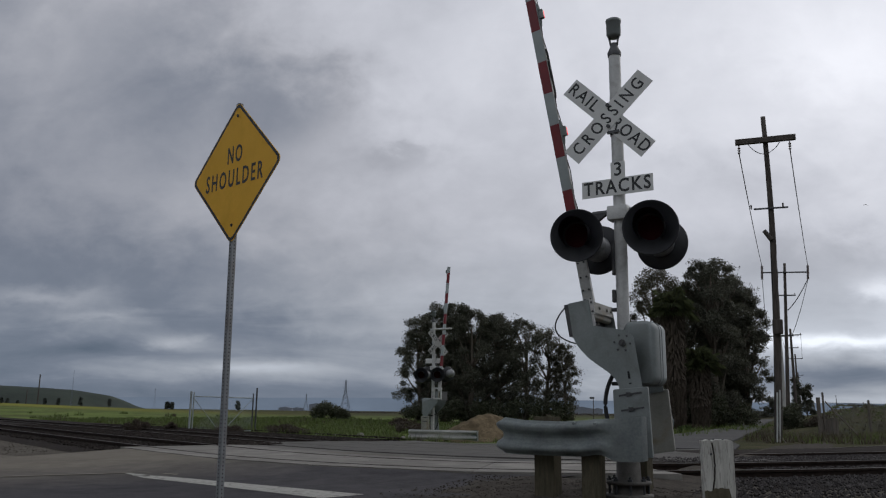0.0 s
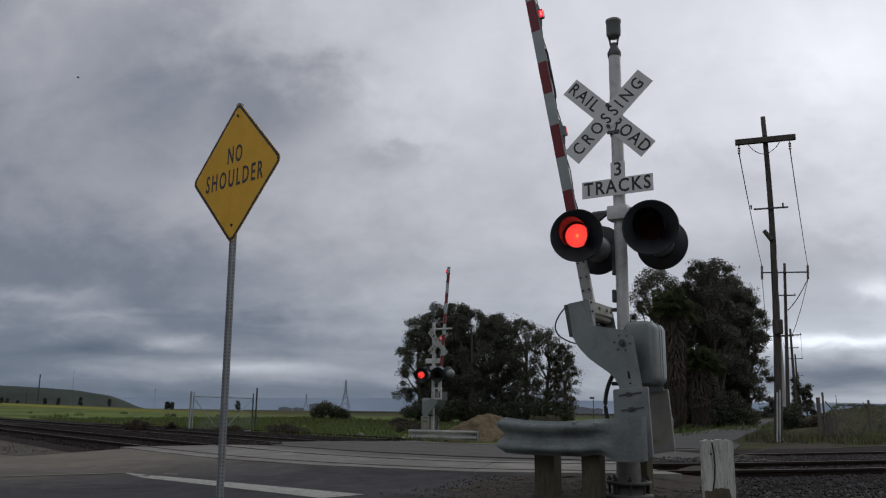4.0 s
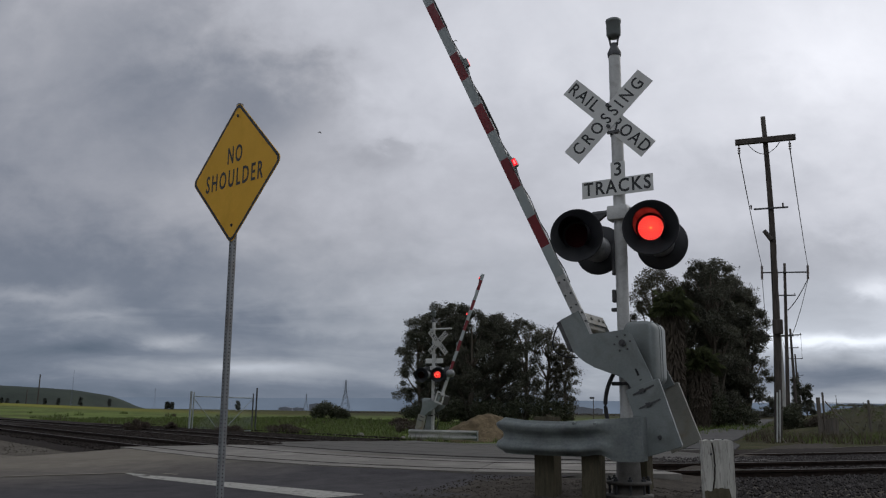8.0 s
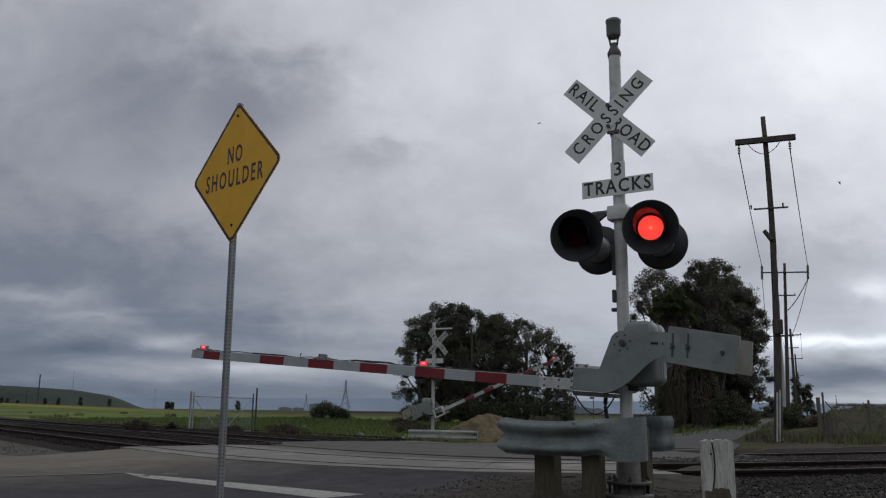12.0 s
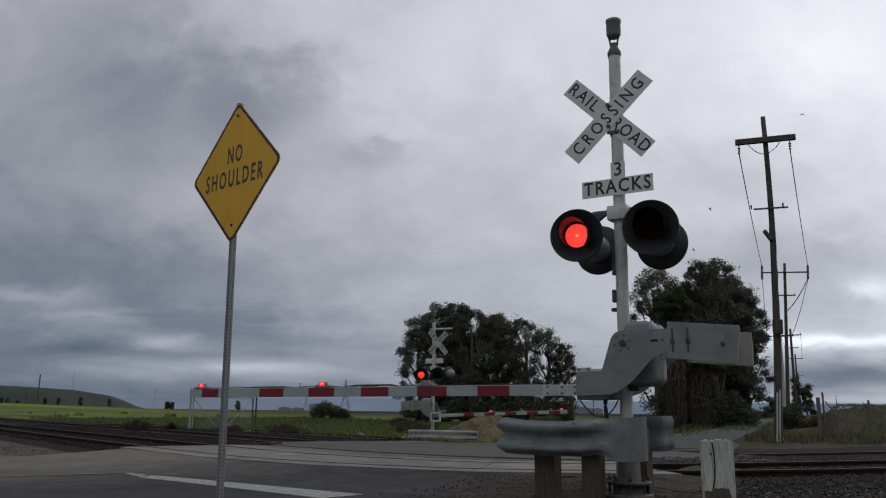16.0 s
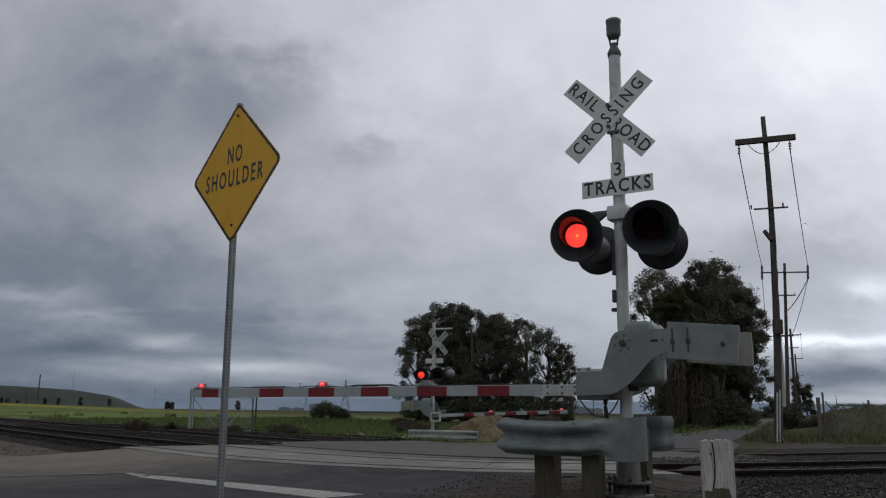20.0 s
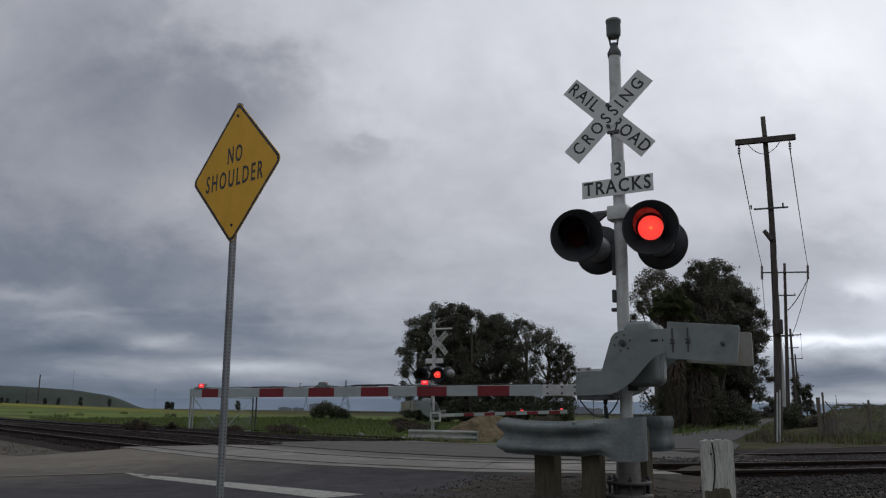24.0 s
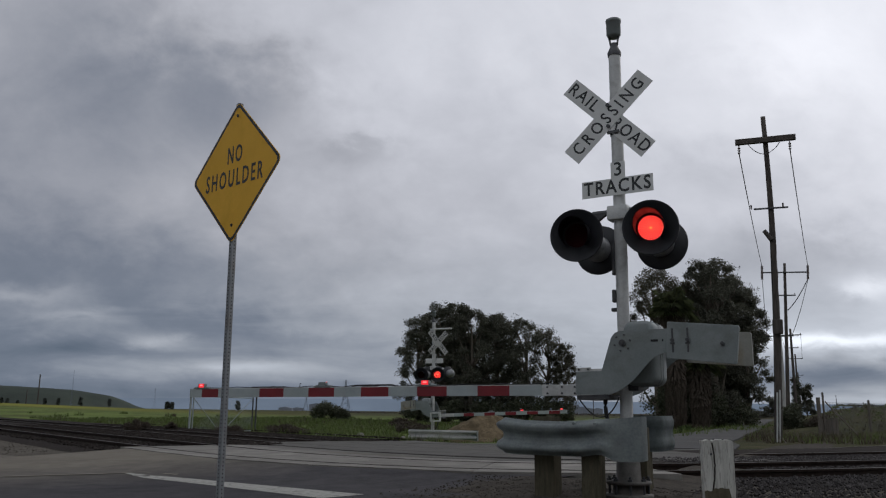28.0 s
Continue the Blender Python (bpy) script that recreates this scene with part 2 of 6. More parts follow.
def ground_material():
    """Grassy field with gravelly dirt round the crossing and a band of yellow flowers in the far field."""
    k = Nodes("field_and_dirt")
    v = k.place()
    s = k.add("ShaderNodeSeparateXYZ", (v,)).outputs
    mid, fine = k.noise(v, 0.6, 5, 0.65), k.noise(v, 14, 4, 0.65)
    grass = k.ramp(k.math("ADD", k.math("MULTIPLY", mid, 0.7), k.math("MULTIPLY", fine, 0.3)),
                   (0.33, (0.080, 0.112, 0.031)), (0.52, (0.128, 0.172, 0.047)), (0.7, (0.18, 0.21, 0.072)))
    brown = k.ramp(k.math("ADD", k.math("MULTIPLY", mid, 0.6), k.math("MULTIPLY", fine, 0.4)), (0.36, (0.034, 0.030, 0.019)), (0.5, (0.058, 0.053, 0.03)), (0.66, (0.10, 0.082, 0.052)))
    grass = k.mix(k.ramp(k.noise(v, 0.11, 5, 0.65), (0.44, 0.0), (0.62, 0.65)), grass, brown)
    # yellow mustard far out on the left
    far = k.math("MULTIPLY", k.ramp(k.math("MULTIPLY", s["Y"], 0.002), (0.25, 0.0), (0.32, 1.0), (0.5, 1.0), (0.7, 0.3)),
                 k.ramp(k.math("MULTIPLY", s["X"], -0.002), (0.04, 0.0), (0.14, 1.0)))
    grass = k.mix(k.math("MULTIPLY", far, k.ramp(k.noise(v, 0.03, 4, 0.7), (0.36, 0.2), (0.5, 1.0))), grass, (0.36, 0.35, 0.05))
    grass = k.mix(k.ramp(k.math("ADD", k.math("DIVIDE", s["X"], k.math("MAXIMUM", s["Y"], 1.0)), k.math("MULTIPLY", mid, 0.2)), (0.26, 0.0), (0.40, 0.85)), grass, k.mix(1.0, brown, (0.72, 0.68, 0.70), "MULTIPLY"))
    # beyond the near field the land is brown
    grass = k.mix(k.ramp(k.math("MULTIPLY", s["Y"], 0.001), (0.11, 0.0), (0.2, 0.8)), grass, brown)
    pale = k.ramp(k.math("ADD", k.math("MULTIPLY", mid, 0.4), k.math("MULTIPLY", fine, 0.6)),
                  (0.36, (0.06, 0.052, 0.043)), (0.66, (0.14, 0.126, 0.106)))
    # distance along the track from the crossing line: dirt near, field beyond
    d = k.math("ADD", k.math("MULTIPLY", s["X"], 0.488), k.math("MULTIPLY", s["Y"], 0.873))
    d = k.math("ADD", d, k.math("MULTIPLY", mid, 5.0))
    c = k.mix(k.ramp(k.math("MULTIPLY", d, 0.01), (0.205, 0.0), (0.24, 1.0)), pale, grass)
    k.bump(fine, 0.7, 0.03)
    return k.out(c, 0.95, 0.0, 0.05)


M_GROUND = ground_material()


def gravel_material(name, dark, mid, light):
    k = Nodes(name)
    r = k.add("ShaderNodeNewGeometry").outputs["Random Per Island"]
    c = k.ramp(r, (0.0, dark), (0.6, mid), (1.0, light))
    c = k.mix(k.ramp(k.noise(k.coords(), 20, 3), (0.4, 0.0), (0.7, 0.5)), c, (0.06, 0.052, 0.045))
    return k.out(c, 0.9, 0.0, 0.08)


M_STONE = gravel_material("grey_ballast_stone", (0.03, 0.027, 0.027), (0.048, 0.044, 0.044), (0.085, 0.078, 0.077))
M_TRACKSTONE = gravel_material("dark_track_stone", (0.014, 0.0115, 0.0105), (0.026, 0.021, 0.019), (0.046, 0.038, 0.034))
M_GRIT = gravel_material("brown_road_grit", (0.04, 0.035, 0.03), (0.058, 0.051, 0.044), (0.088, 0.078, 0.068))
M_CONC2 = surface("dusty_grey_panel", (0.085, 0.08, 0.074), (0.125, 0.118, 0.109), 2.5, 70, 0.85, 0.0, 0.3, (0.10, 0.094, 0.086), 1.2, 0.6, spec=0.06)
M_BED = surface("ballast_bed", (0.015, 0.012, 0.0105), (0.040, 0.033, 0.029), 22, 60, 0.95, 0.0, 1.0, (0.016, 0.013, 0.011), 3, 0.5, spec=0.06)
M_HILL = surface("grassy_hill", (0.045, 0.058, 0.042), (0.07, 0.088, 0.06), 0.02, 0.2, 0.95, 0.0, 0.3, (0.055, 0.055, 0.035), 0.008, 0.5)


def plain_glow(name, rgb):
    """The hazy distance, too far to shift: haze and daylight put into a glowing colour."""
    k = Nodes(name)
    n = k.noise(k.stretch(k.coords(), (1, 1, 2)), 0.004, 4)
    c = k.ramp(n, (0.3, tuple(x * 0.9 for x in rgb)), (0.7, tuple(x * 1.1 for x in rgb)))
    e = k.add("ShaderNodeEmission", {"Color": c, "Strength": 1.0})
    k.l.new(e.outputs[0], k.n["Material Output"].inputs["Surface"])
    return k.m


# the mountains glow by themselves, with the haze in their blue
M_MOUNTAIN = plain_glow("glowing_haze_blue", (0.13, 0.165, 0.222))
# steel with the haze of the distance painted into its blue-grey
M_HAZEPYLON = surface("haze_tinted_steel", (0.22, 0.25, 0.30), (0.28, 0.31, 0.36), 0.1, 1, 0.8)

CLOUD_H = 420.0


def cloud_material():
    """Grey stratus sheet: azimuth a = x / y and height e = h / y of the sheet's own plane steer broad tone, noise makes the folds."""
    k = Nodes("grey_cloud_sheet")
    v = k.coords()
    s = k.add("ShaderNodeSeparateXYZ", (v,)).outputs
    a = k.math("DIVIDE", s["X"], s["Y"])
    e = k.math("DIVIDE", s["Z"], s["Y"])

    def blob(ca, ce, wa, we, firm=False):
        da = k.math("DIVIDE", k.math("SUBTRACT", aw, ca), wa)
        de = k.math("DIVIDE", k.math("SUBTRACT", ew, ce), we)
        q = k.math("ADD", k.math("MULTIPLY", da, da), k.math("MULTIPLY", de, de))
        if firm:
            q = k.math("POWER", q, 1.35)
        return k.math("POWER", 2.718, k.math("MULTIPLY", q, -1.0))

    # folds of even width seen from below, drawn out to streaks low over the horizon
    vs = k.add("ShaderNodeCombineXYZ", (k.math("MULTIPLY", a, 3.6), k.math("MULTIPLY", k.math("POWER", k.math("MAXIMUM", e, 0.001), 0.7), 5.0), 0.0)).outputs[0]
    n1 = k.noise(vs, 1.6, 7, 0.5, 0.6)
    n2 = k.noise(vs, 5.0, 6, 0.55, 0.2)
    n3 = k.noise(vs, 15.0, 5, 0.6, 0.3)
    aw = k.math("ADD", a, k.math("MULTIPLY", k.math("SUBTRACT", n2, 0.5), 0.10))
    ew = k.math("ADD", e, k.math("MULTIPLY", k.math("MULTIPLY", k.math("SUBTRACT", n2, 0.5), e), 0.26))
    tone = k.math("ADD", 0.408, k.math("ADD", k.math("MULTIPLY", a, 0.37), k.math("MULTIPLY", e, 0.32)))
    tone = k.math("ADD", tone, k.math("MULTIPLY", k.math("SUBTRACT", n1, 0.5), 0.24))
    tone = k.math("ADD", tone, k.math("MULTIPLY", k.math("SUBTRACT", n2, 0.5), 0.10))
    tone = k.math("ADD", tone, k.math("MULTIPLY", k.math("SUBTRACT", n3, 0.5), 0.035))
    # thin level streaks low over the horizon
    n4 = k.noise(k.add("ShaderNodeCombineXYZ", (k.math("MULTIPLY", a, 4.0), k.math("MULTIPLY", e, 24.0), 3.0)).outputs[0], 1.3, 5, 0.55, 0.9)
    tone = k.math("ADD", tone, k.math("MULTIPLY", k.math("MULTIPLY", k.math("SUBTRACT", n4, 0.5), k.ramp(e, (0.06, 1.0), (0.17, 0.0))), 0.30))
    for ca, ce, wa, we, h in CLOUD_BLOBS:
        tone = k.math("ADD", tone, k.math("MULTIPLY", blob(ca, ce, wa, we), h))
    for ca, ce, wa, we, h in CLOUD_MASSES:
        tone = k.math("ADD", tone, k.math("MULTIPLY", blob(ca, ce, wa, we, True), h))
    col = k.ramp(tone, (0.0, (0.09, 0.12, 0.165)), (0.2, (0.18, 0.207, 0.262)), (0.4, (0.372, 0.393, 0.445)), (0.6, (0.572, 0.60, 0.668)), (1.0, (0.955, 0.99, 1.07)))
    # the high folds are a warmer grey than the blue haze low down
    col = k.mix(k.ramp(ew, (0.10, 0.0), (0.26, 1.0)), col, k.mix(1.0, col, (1.012, 0.993, 0.988), "MULTIPLY"))
    col = k.mix(k.ramp(ew, (0.05, 1.0), (0.22, 0.0)), col, k.mix(1.0, col, (0.972, 1.0, 1.008), "MULTIPLY"))
    em = k.add("ShaderNodeEmission", {"Color": col, "Strength": 1.0})
    k.l.new(em.outputs[0], k.n["Material Output"].inputs["Surface"])
    return k.m


def overhead_material():
    """A brighter glowing cloud sheet, out of view, added to light the scene from above."""
    k = Nodes("overhead_cloud_glow")
    c = k.ramp(k.noise(k.coords(), 0.004, 6, 0.55, 0.4), (0.32, (0.46, 0.49, 0.55)), (0.68, (0.80, 0.84, 0.92)))
    em = k.add("ShaderNodeEmission", {"Color": c, "Strength": 1.0})
    k.l.new(em.outputs[0], k.n["Material Output"].inputs["Surface"])
    return k.m


M_OVERHEAD = overhead_material()
CLOUD_BLOBS = [(-0.42, 0.19, 0.22, 0.055, -0.07), (-0.50, 0.138, 0.085, 0.012, 0.13), (-0.421, 0.114, 0.05, 0.007, 0.11), (-0.324, 0.168, 0.26, 0.036, -0.055), (-0.319, 0.13, 0.15, 0.022, -0.05), (-0.258, 0.100, 0.16, 0.023, -0.11), (-0.45, 0.073, 0.10, 0.013, -0.10),
               (-0.321, 0.082, 0.034, 0.009, 0.16), (-0.22, 0.052, 0.085, 0.009, 0.19), (-0.128, 0.098, 0.056, 0.01, 0.08), (-0.112, 0.019, 0.25, 0.016, -0.06), (-0.40, 0.042, 0.28, 0.022, 0.08),
               (-0.02, 0.393, 0.097, 0.096, 0.07), (0.146, 0.475, 0.136, 0.091, 0.07), (0.344, 0.366, 0.119, 0.047, 0.06),
               (0.523, 0.463, 0.121, 0.091, 0.14), (0.398, 0.29, 0.146, 0.038, -0.04), (0.44, 0.185, 0.2, 0.055, -0.16), (0.555, 0.157, 0.03, 0.014, 0.24),
               (0.50, 0.091, 0.105, 0.008, 0.50), (0.516, 0.199, 0.09, 0.036, -0.07), (0.497, 0.132, 0.085, 0.022, -0.05), (0.0, 0.0, 1.5, 0.072, -0.16), (0.52, 0.05, 0.15, 0.022, -0.33)]
# the heavy dark fold and its torn edges
CLOUD_MASSES = [(-0.29, 0.385, 0.175, 0.072, -0.14), (-0.36, 0.490, 0.11, 0.09, -0.10), (-0.185, 0.410, 0.075, 0.065, -0.06), (-0.064, 0.323, 0.045, 0.020, -0.09),
                (-0.30, 0.31, 0.10, 0.03, -0.04)]
M_CLOUD = cloud_material()


# ---- building helpers ----
def part(name, bm, material, parent=None, label="", at=None, smooth=0.0):
    """One mesh object out of a bmesh, under a thing or a part."""
    me = bpy.data.meshes.new(name)
    if smooth:
        for f in bm.faces:
            f.smooth = True
        for e in bm.edges:
            if len(e.link_faces) == 2 and e.calc_face_angle(0) > radians(smooth):
                e.smooth = False
    bm.to_mesh(me)
    bm.free()
    for m in material if isinstance(material, (list, tuple)) else (material,):
        me.materials.append(m)
    ob = new(name, me)
    if parent:
        ob.parent = parent
    if at is not None:
        ob.matrix_basis = at
    if label:
        ob["label"] = label
    return ob


def thing(name, at, label, category, group="", kind=""):
    return tagged_at(new(name), at, label, category, group, kind)


def tagged_at(ob, at, label, category="", group="", kind=""):
    ob.matrix_basis = at
    return tagged(ob, label, category, group, kind)


def share(name, mesh, parent, at, label=""):
    """Another object on a mesh that is already there."""
    ob = new(name, mesh)
    ob.parent = parent
    ob.matrix_basis = at
    if label:
        ob["label"] = label
    return ob


def box(bm, size, at=(0, 0, 0), turn=None, bevel=0.0):
    m = Matrix.Translation(at) @ (turn or Matrix()) @ Matrix.Diagonal((*size, 1))
    made = bmesh.ops.create_cube(bm, size=1.0, matrix=m)["verts"]
    if bevel:
        edges = list({e for v in made for e in v.link_edges})
        bmesh.ops.bevel(bm, geom=edges, offset=bevel, segments=2, affect="EDGES", profile=0.7)
    return bm


def rod(bm, a, b, r1, r2=None, seg=12, caps=True):
    a, b = Vector(a), Vector(b)
    d = b - a
    m = Matrix.Translation((a + b) / 2) @ d.to_track_quat("Z", "Y").to_matrix().to_4x4()
    bmesh.ops.create_cone(bm, cap_ends=caps, segments=seg, radius1=r1, radius2=r1 if r2 is None else r2, depth=d.length, matrix=m)
    return bm


def lathe(bm, profile, seg=32, at=None):
    """Turns (radius, height) pairs round z."""
    at = at or Matrix()
    rings = []
    for r, z in profile:
        rings.append([bm.verts.new(at @ Vector((r * math.cos(2 * math.pi * i / seg), r * math.sin(2 * math.pi * i / seg), z))) for i in range(seg)])
    for lo, hi in zip(rings, rings[1:]):
        for i in range(seg):
            bm.faces.new((lo[i], lo[(i + 1) % seg], hi[(i + 1) % seg], hi[i]))
    return bm


def slab(bm, outline, lo, hi, at=None, bevel=0.0):
    """A plate with an outline of (x, z) pairs between y = lo and y = hi."""
    at = at or Matrix()
    f = [bm.verts.new(at @ Vector((x, lo, z))) for x, z in outline]
    b = [bm.verts.new(at @ Vector((x, hi, z))) for x, z in outline]
    n = len(f)
    faces = [bm.faces.new(f), bm.faces.new(b[::-1])]
    faces += [bm.faces.new((f[i], b[i], b[(i + 1) % n], f[(i + 1) % n])) for i in range(n)]
    bmesh.ops.recalc_face_normals(bm, faces=faces)
    if bevel:
        bmesh.ops.bevel(bm, geom=list({e for q in faces[:2] for e in q.edges}), offset=bevel, segments=1, affect="EDGES")
    return bm


def tube(bm, pts, r, seg=8):
    """A round tube along points."""
    pts = [Vector(p) for p in pts]
    rings = []
    for i, p in enumerate(pts):
        d = (pts[min(i + 1, len(pts) - 1)] - pts[max(i - 1, 0)]).normalized()
        q = d.to_track_quat("Z", "Y").to_matrix()
        rr = r[i] if isinstance(r, (list, tuple)) else r
        rings.append([bm.verts.new(p + q @ Vector((rr * math.cos(2 * math.pi * k / seg), rr * math.sin(2 * math.pi * k / seg), 0))) for k in range(seg)])
    for lo, hi in zip(rings, rings[1:]):
        for k in range(seg):
            bm.faces.new((lo[k], lo[(k + 1) % seg], hi[(k + 1) % seg], hi[k]))
    bm.faces.new(rings[0][::-1])
    bm.faces.new(rings[-1])
    return bm


def arc(p, q, bulge, n=10):
    """Points from p to q with a sag."""
    p, q, b = Vector(p), Vector(q), Vector(bulge)
    return [p.lerp(q, i / n) + b * (4 * (i / n) * (1 - i / n)) for i in range(n + 1)]


def lettering(name, text, size, material, parent, at, depth=0.003, stretch=1.0, spacing=1.0, bold=0.024):
    cu = bpy.data.curves.new(name, "FONT")
    cu.body, cu.size, cu.extrude, cu.align_x, cu.align_y, cu.space_character = text, size, depth, "CENTER", "CENTER", spacing
    cu.resolution_u, cu.offset = 3, size * bold
    tmp = new("tmp", cu)
    bpy.context.view_layer.update()
    me = bpy.data.meshes.new_from_object(tmp.evaluated_get(bpy.context.evaluated_depsgraph_get()))
    bpy.data.objects.remove(tmp)
    bpy.data.curves.remove(cu)
    me.name = name
    me.materials.clear()
    me.materials.append(material)
    me.transform(Matrix.Diagonal((stretch, 1, 1, 1)))
    ob = new(name, me)
    ob.parent, ob.matrix_basis = parent, at
    return ob


def paint(bm, first, index):
    """Gives the faces that were not there before another material slot."""
    for f in bm.faces:
        if f not in first:
            f.material_index = index


BASE = pose(1.88, 8.65, 0, 0, 0, -29.2)      # the crossing's own axes: x along the gate, y along the road, z up


def cross(al, ac, z=0.0):
    return BASE @ Vector((al, ac, z))


def bow(al, fan=1.0):
    """The tracks bend away to both sides of the road, and fan out on one side."""
    x = al + 4.0
    if x > 0:
        return fan * (0.12 * x * x if x < 5.5 else 0.12 * 30.25 + 1.32 * (x - 5.5))
    return 0.046 * x * x if x > -5 else 0.046 * 25 + 0.42 * (-x - 5)


# ---- ground, hill and distance ----
def sheet(name, pts, material, z, label, thick=0.0):
    bm = bmesh.new()
    vs = [bm.verts.new((x, y, z)) for x, y in pts]
    f = bm.faces.new(vs)
    if f.normal.z < 0:
        f.normal_flip()
    if thick:
        r = bmesh.ops.extrude_face_region(bm, geom=[f])
        for v in [g for g in r["geom"] if isinstance(g, bmesh.types.BMVert)]:
            v.co.z -= thick
        bmesh.ops.recalc_face_normals(bm, faces=bm.faces[:])
    ob = part(name, bm, material)
    return tagged(ob, label, kind="structure")


def height(x, y):
    """The field lies a little lower than the crossing and swells with the distance."""
    d = math.hypot(x, y)
    a = x / max(y, 1.0)
    left = min(1.0, max(0.0, (-a - 0.22) / 0.33)) * min(1.0, max(0.0, (d - 70) / 130)) if y > 0 else 0.0
    al = (x - 1.88) * 0.873 - (y - 8.65) * 0.488
    ac = (x - 1.88) * 0.488 + (y - 8.65) * 0.873
    drop = 0.34 * min(1.0, max(0.0, (ac - 12.0 - bow(al) * (al < -4)) / 2.0)) * min(1.0, max(0.0, (-6.5 - al) / 2.0)) * (1 - min(1.0, max(0.0, (d - 38) / 60)))
    far = min(1.0, max(0.0, (d - 45) / 120))
    h = -0.02 - drop + 1.9 * left - 0.04 * min(1.0, max(0.0, (d - 30) / 12)) + 0.22 * far * noise.noise((x * 0.02, y * 0.02, 0.3))
    # a low bank on the right, beyond the tracks
    if y > 20:
        h += 1.5 * min(1, max(0, (a - 0.45) / 0.035)) * min(1, max(0, (y - 36) / 9)) * (1 - min(1, max(0, (d - 260) / 200)))
    return h


def build_ground():
    bm = bmesh.new()
    xs = [-4600, -2500, -1200, -600, -300, -160] + [-100 + 5 * i for i in range(41)] + [160, 300, 600, 1200, 2500, 4600]
    ys = [-1500, -300, -60, -10, 0] + [4 + 4 * i for i in range(36)] + [180, 240, 340, 500, 800, 1300, 2200, 3300, 4700]
    grid = [[bm.verts.new((x, y, height(x, y))) for x in xs] for y in ys]
    for r0, r1 in zip(grid, grid[1:]):
        for i in range(len(xs) - 1):
            bm.faces.new((r0[i], r0[i + 1], r1[i + 1], r1[i]))
    tagged(part("ground", bm, M_GROUND, smooth=60), "grassy field and bare gravelly dirt round the crossing", "ground", kind="structure")

    def ridge(name, x0, x1, y, tops, depth, material, label, n=60):
        """A long swell of land whose crest follows a few heights."""
        bm = bmesh.new()
        rows = []
        for j in range(9):
            s = j / 8
            row = []
            for i in range(n + 1):
                f = i / n * (len(tops) - 1)
                k = min(int(f), len(tops) - 2)
                g = f - k
                g = g * g * (3 - 2 * g)
                h = tops[k] * (1 - g) + tops[k + 1] * g
                x = x0 + (x1 - x0) * i / n
                row.append(bm.verts.new((x, y + depth * s, -2 + (h + 2 + 0.02 * h * noise.noise((x * 0.01, s, 1))) * math.sin(math.pi * min(1, s * 1.0) * 0.98))))
            rows.append(row)
        for r0, r1 in zip(rows, rows[1:]):
            for i in range(n):
                bm.faces.new((r0[i], r0[i + 1], r1[i + 1], r1[i]))
        return tagged(part(name, bm, material, smooth=60), label, "hill", kind="structure")

    ridge("hill", -960, -392, 880, [43, 41, 39, 37.5, 36, 35, 34, 33, 32, 31, 30, 28.5, 27, 25.5, 23.5, 19, 1], 260, M_HILL, "low grassy green hill beyond the field")
    ridge("backdrop", -2600, 2600, 4300, [60, 65, 60, 75, 80, 110, 170, 140, 110, 110, 120, 90, 100, 80], 200, M_MOUNTAIN, "self-glowing hazy blue mountains on the horizon", 120)


def build_clouds():
    bm = bmesh.new()
    ys = [460, 520, 600, 700, 850, 1050, 1350, 1800, 2400, 3100, 3900, 4600]
    rows = []
    for y in ys:
        z = CLOUD_H * (1 - (max(0, y - 900) / 3780) ** 2)
        rows.append([bm.verts.new((-5200 + 10400 * i / 20, y, z)) for i in range(21)])
    for r0, r1 in zip(rows, rows[1:]):
        for i in range(20):
            bm.faces.new((r0[i], r1[i], r1[i + 1], r0[i + 1]))
    ob = part("cloud_backdrop", bm, M_CLOUD, smooth=80)
    # a second glowing sheet, unseen over the camera and behind it, added as light
    bm = bmesh.new()
    rows = [[bm.verts.new((-1500 + 250 * i, y, CLOUD_H)) for i in range(13)] for y in (-900, -600, -300, 0, 200)]
    for r0, r1 in zip(rows, rows[1:]):
        for i in range(12):
            bm.faces.new((r0[i], r1[i], r1[i + 1], r0[i + 1]))
    tagged(part("cloud_overhead", bm, M_OVERHEAD), "unseen glowing cloud sheet overhead, added for light from above", "cloud", kind="structure")
    return tagged(ob, "drifting sheet of grey overcast cloud", "cloud", kind="structure")


build_ground()
CLOUDS = build_clouds()


# ---- road ----
def poly(pts):
    return [tuple(cross(al, ac).xy) for al, ac in pts]


def build_road():
    # one asphalt apron, dark on the lane that leads over the tracks, dusty on the other
    sheet("road", poly([(-2.2, -30), (-2.2, -3.0), (-2.0, -1.5), (-1.0, 0.3), (-0.7, 0.9), (-13.8, 0.9), (-14.5, -3), (-14.5, -30)]), M_ROAD, 0.014, "asphalt road, dark on one lane and dusty on the other", 0.1)
    # beyond the tracks the lane bends to run along the row of poles
    left = [(-1.0, 22.6), (3.0, 23.2), (5.6, 27.0), (7.6, 30.5), (11.0, 37.7), (18.6, 54.0), (33.6, 90.0), (70.0, 180.0)]
    right = [(7.4, 20.8), (8.7, 24.0), (9.5, 27.0), (12.5, 34.0), (15.8, 41.6), (21.6, 55.5), (35.6, 90.0), (73.5, 180.0)]
    sheet("road_beyond", right + left[::-1], M_ROADFAR, 0.03, "grey country lane beyond the crossing", 0.1)


build_road()


def strip(name, pts, material, label, z=0.02):
    return tagged(sheet(name, pts, material, z, label), category="road marking")


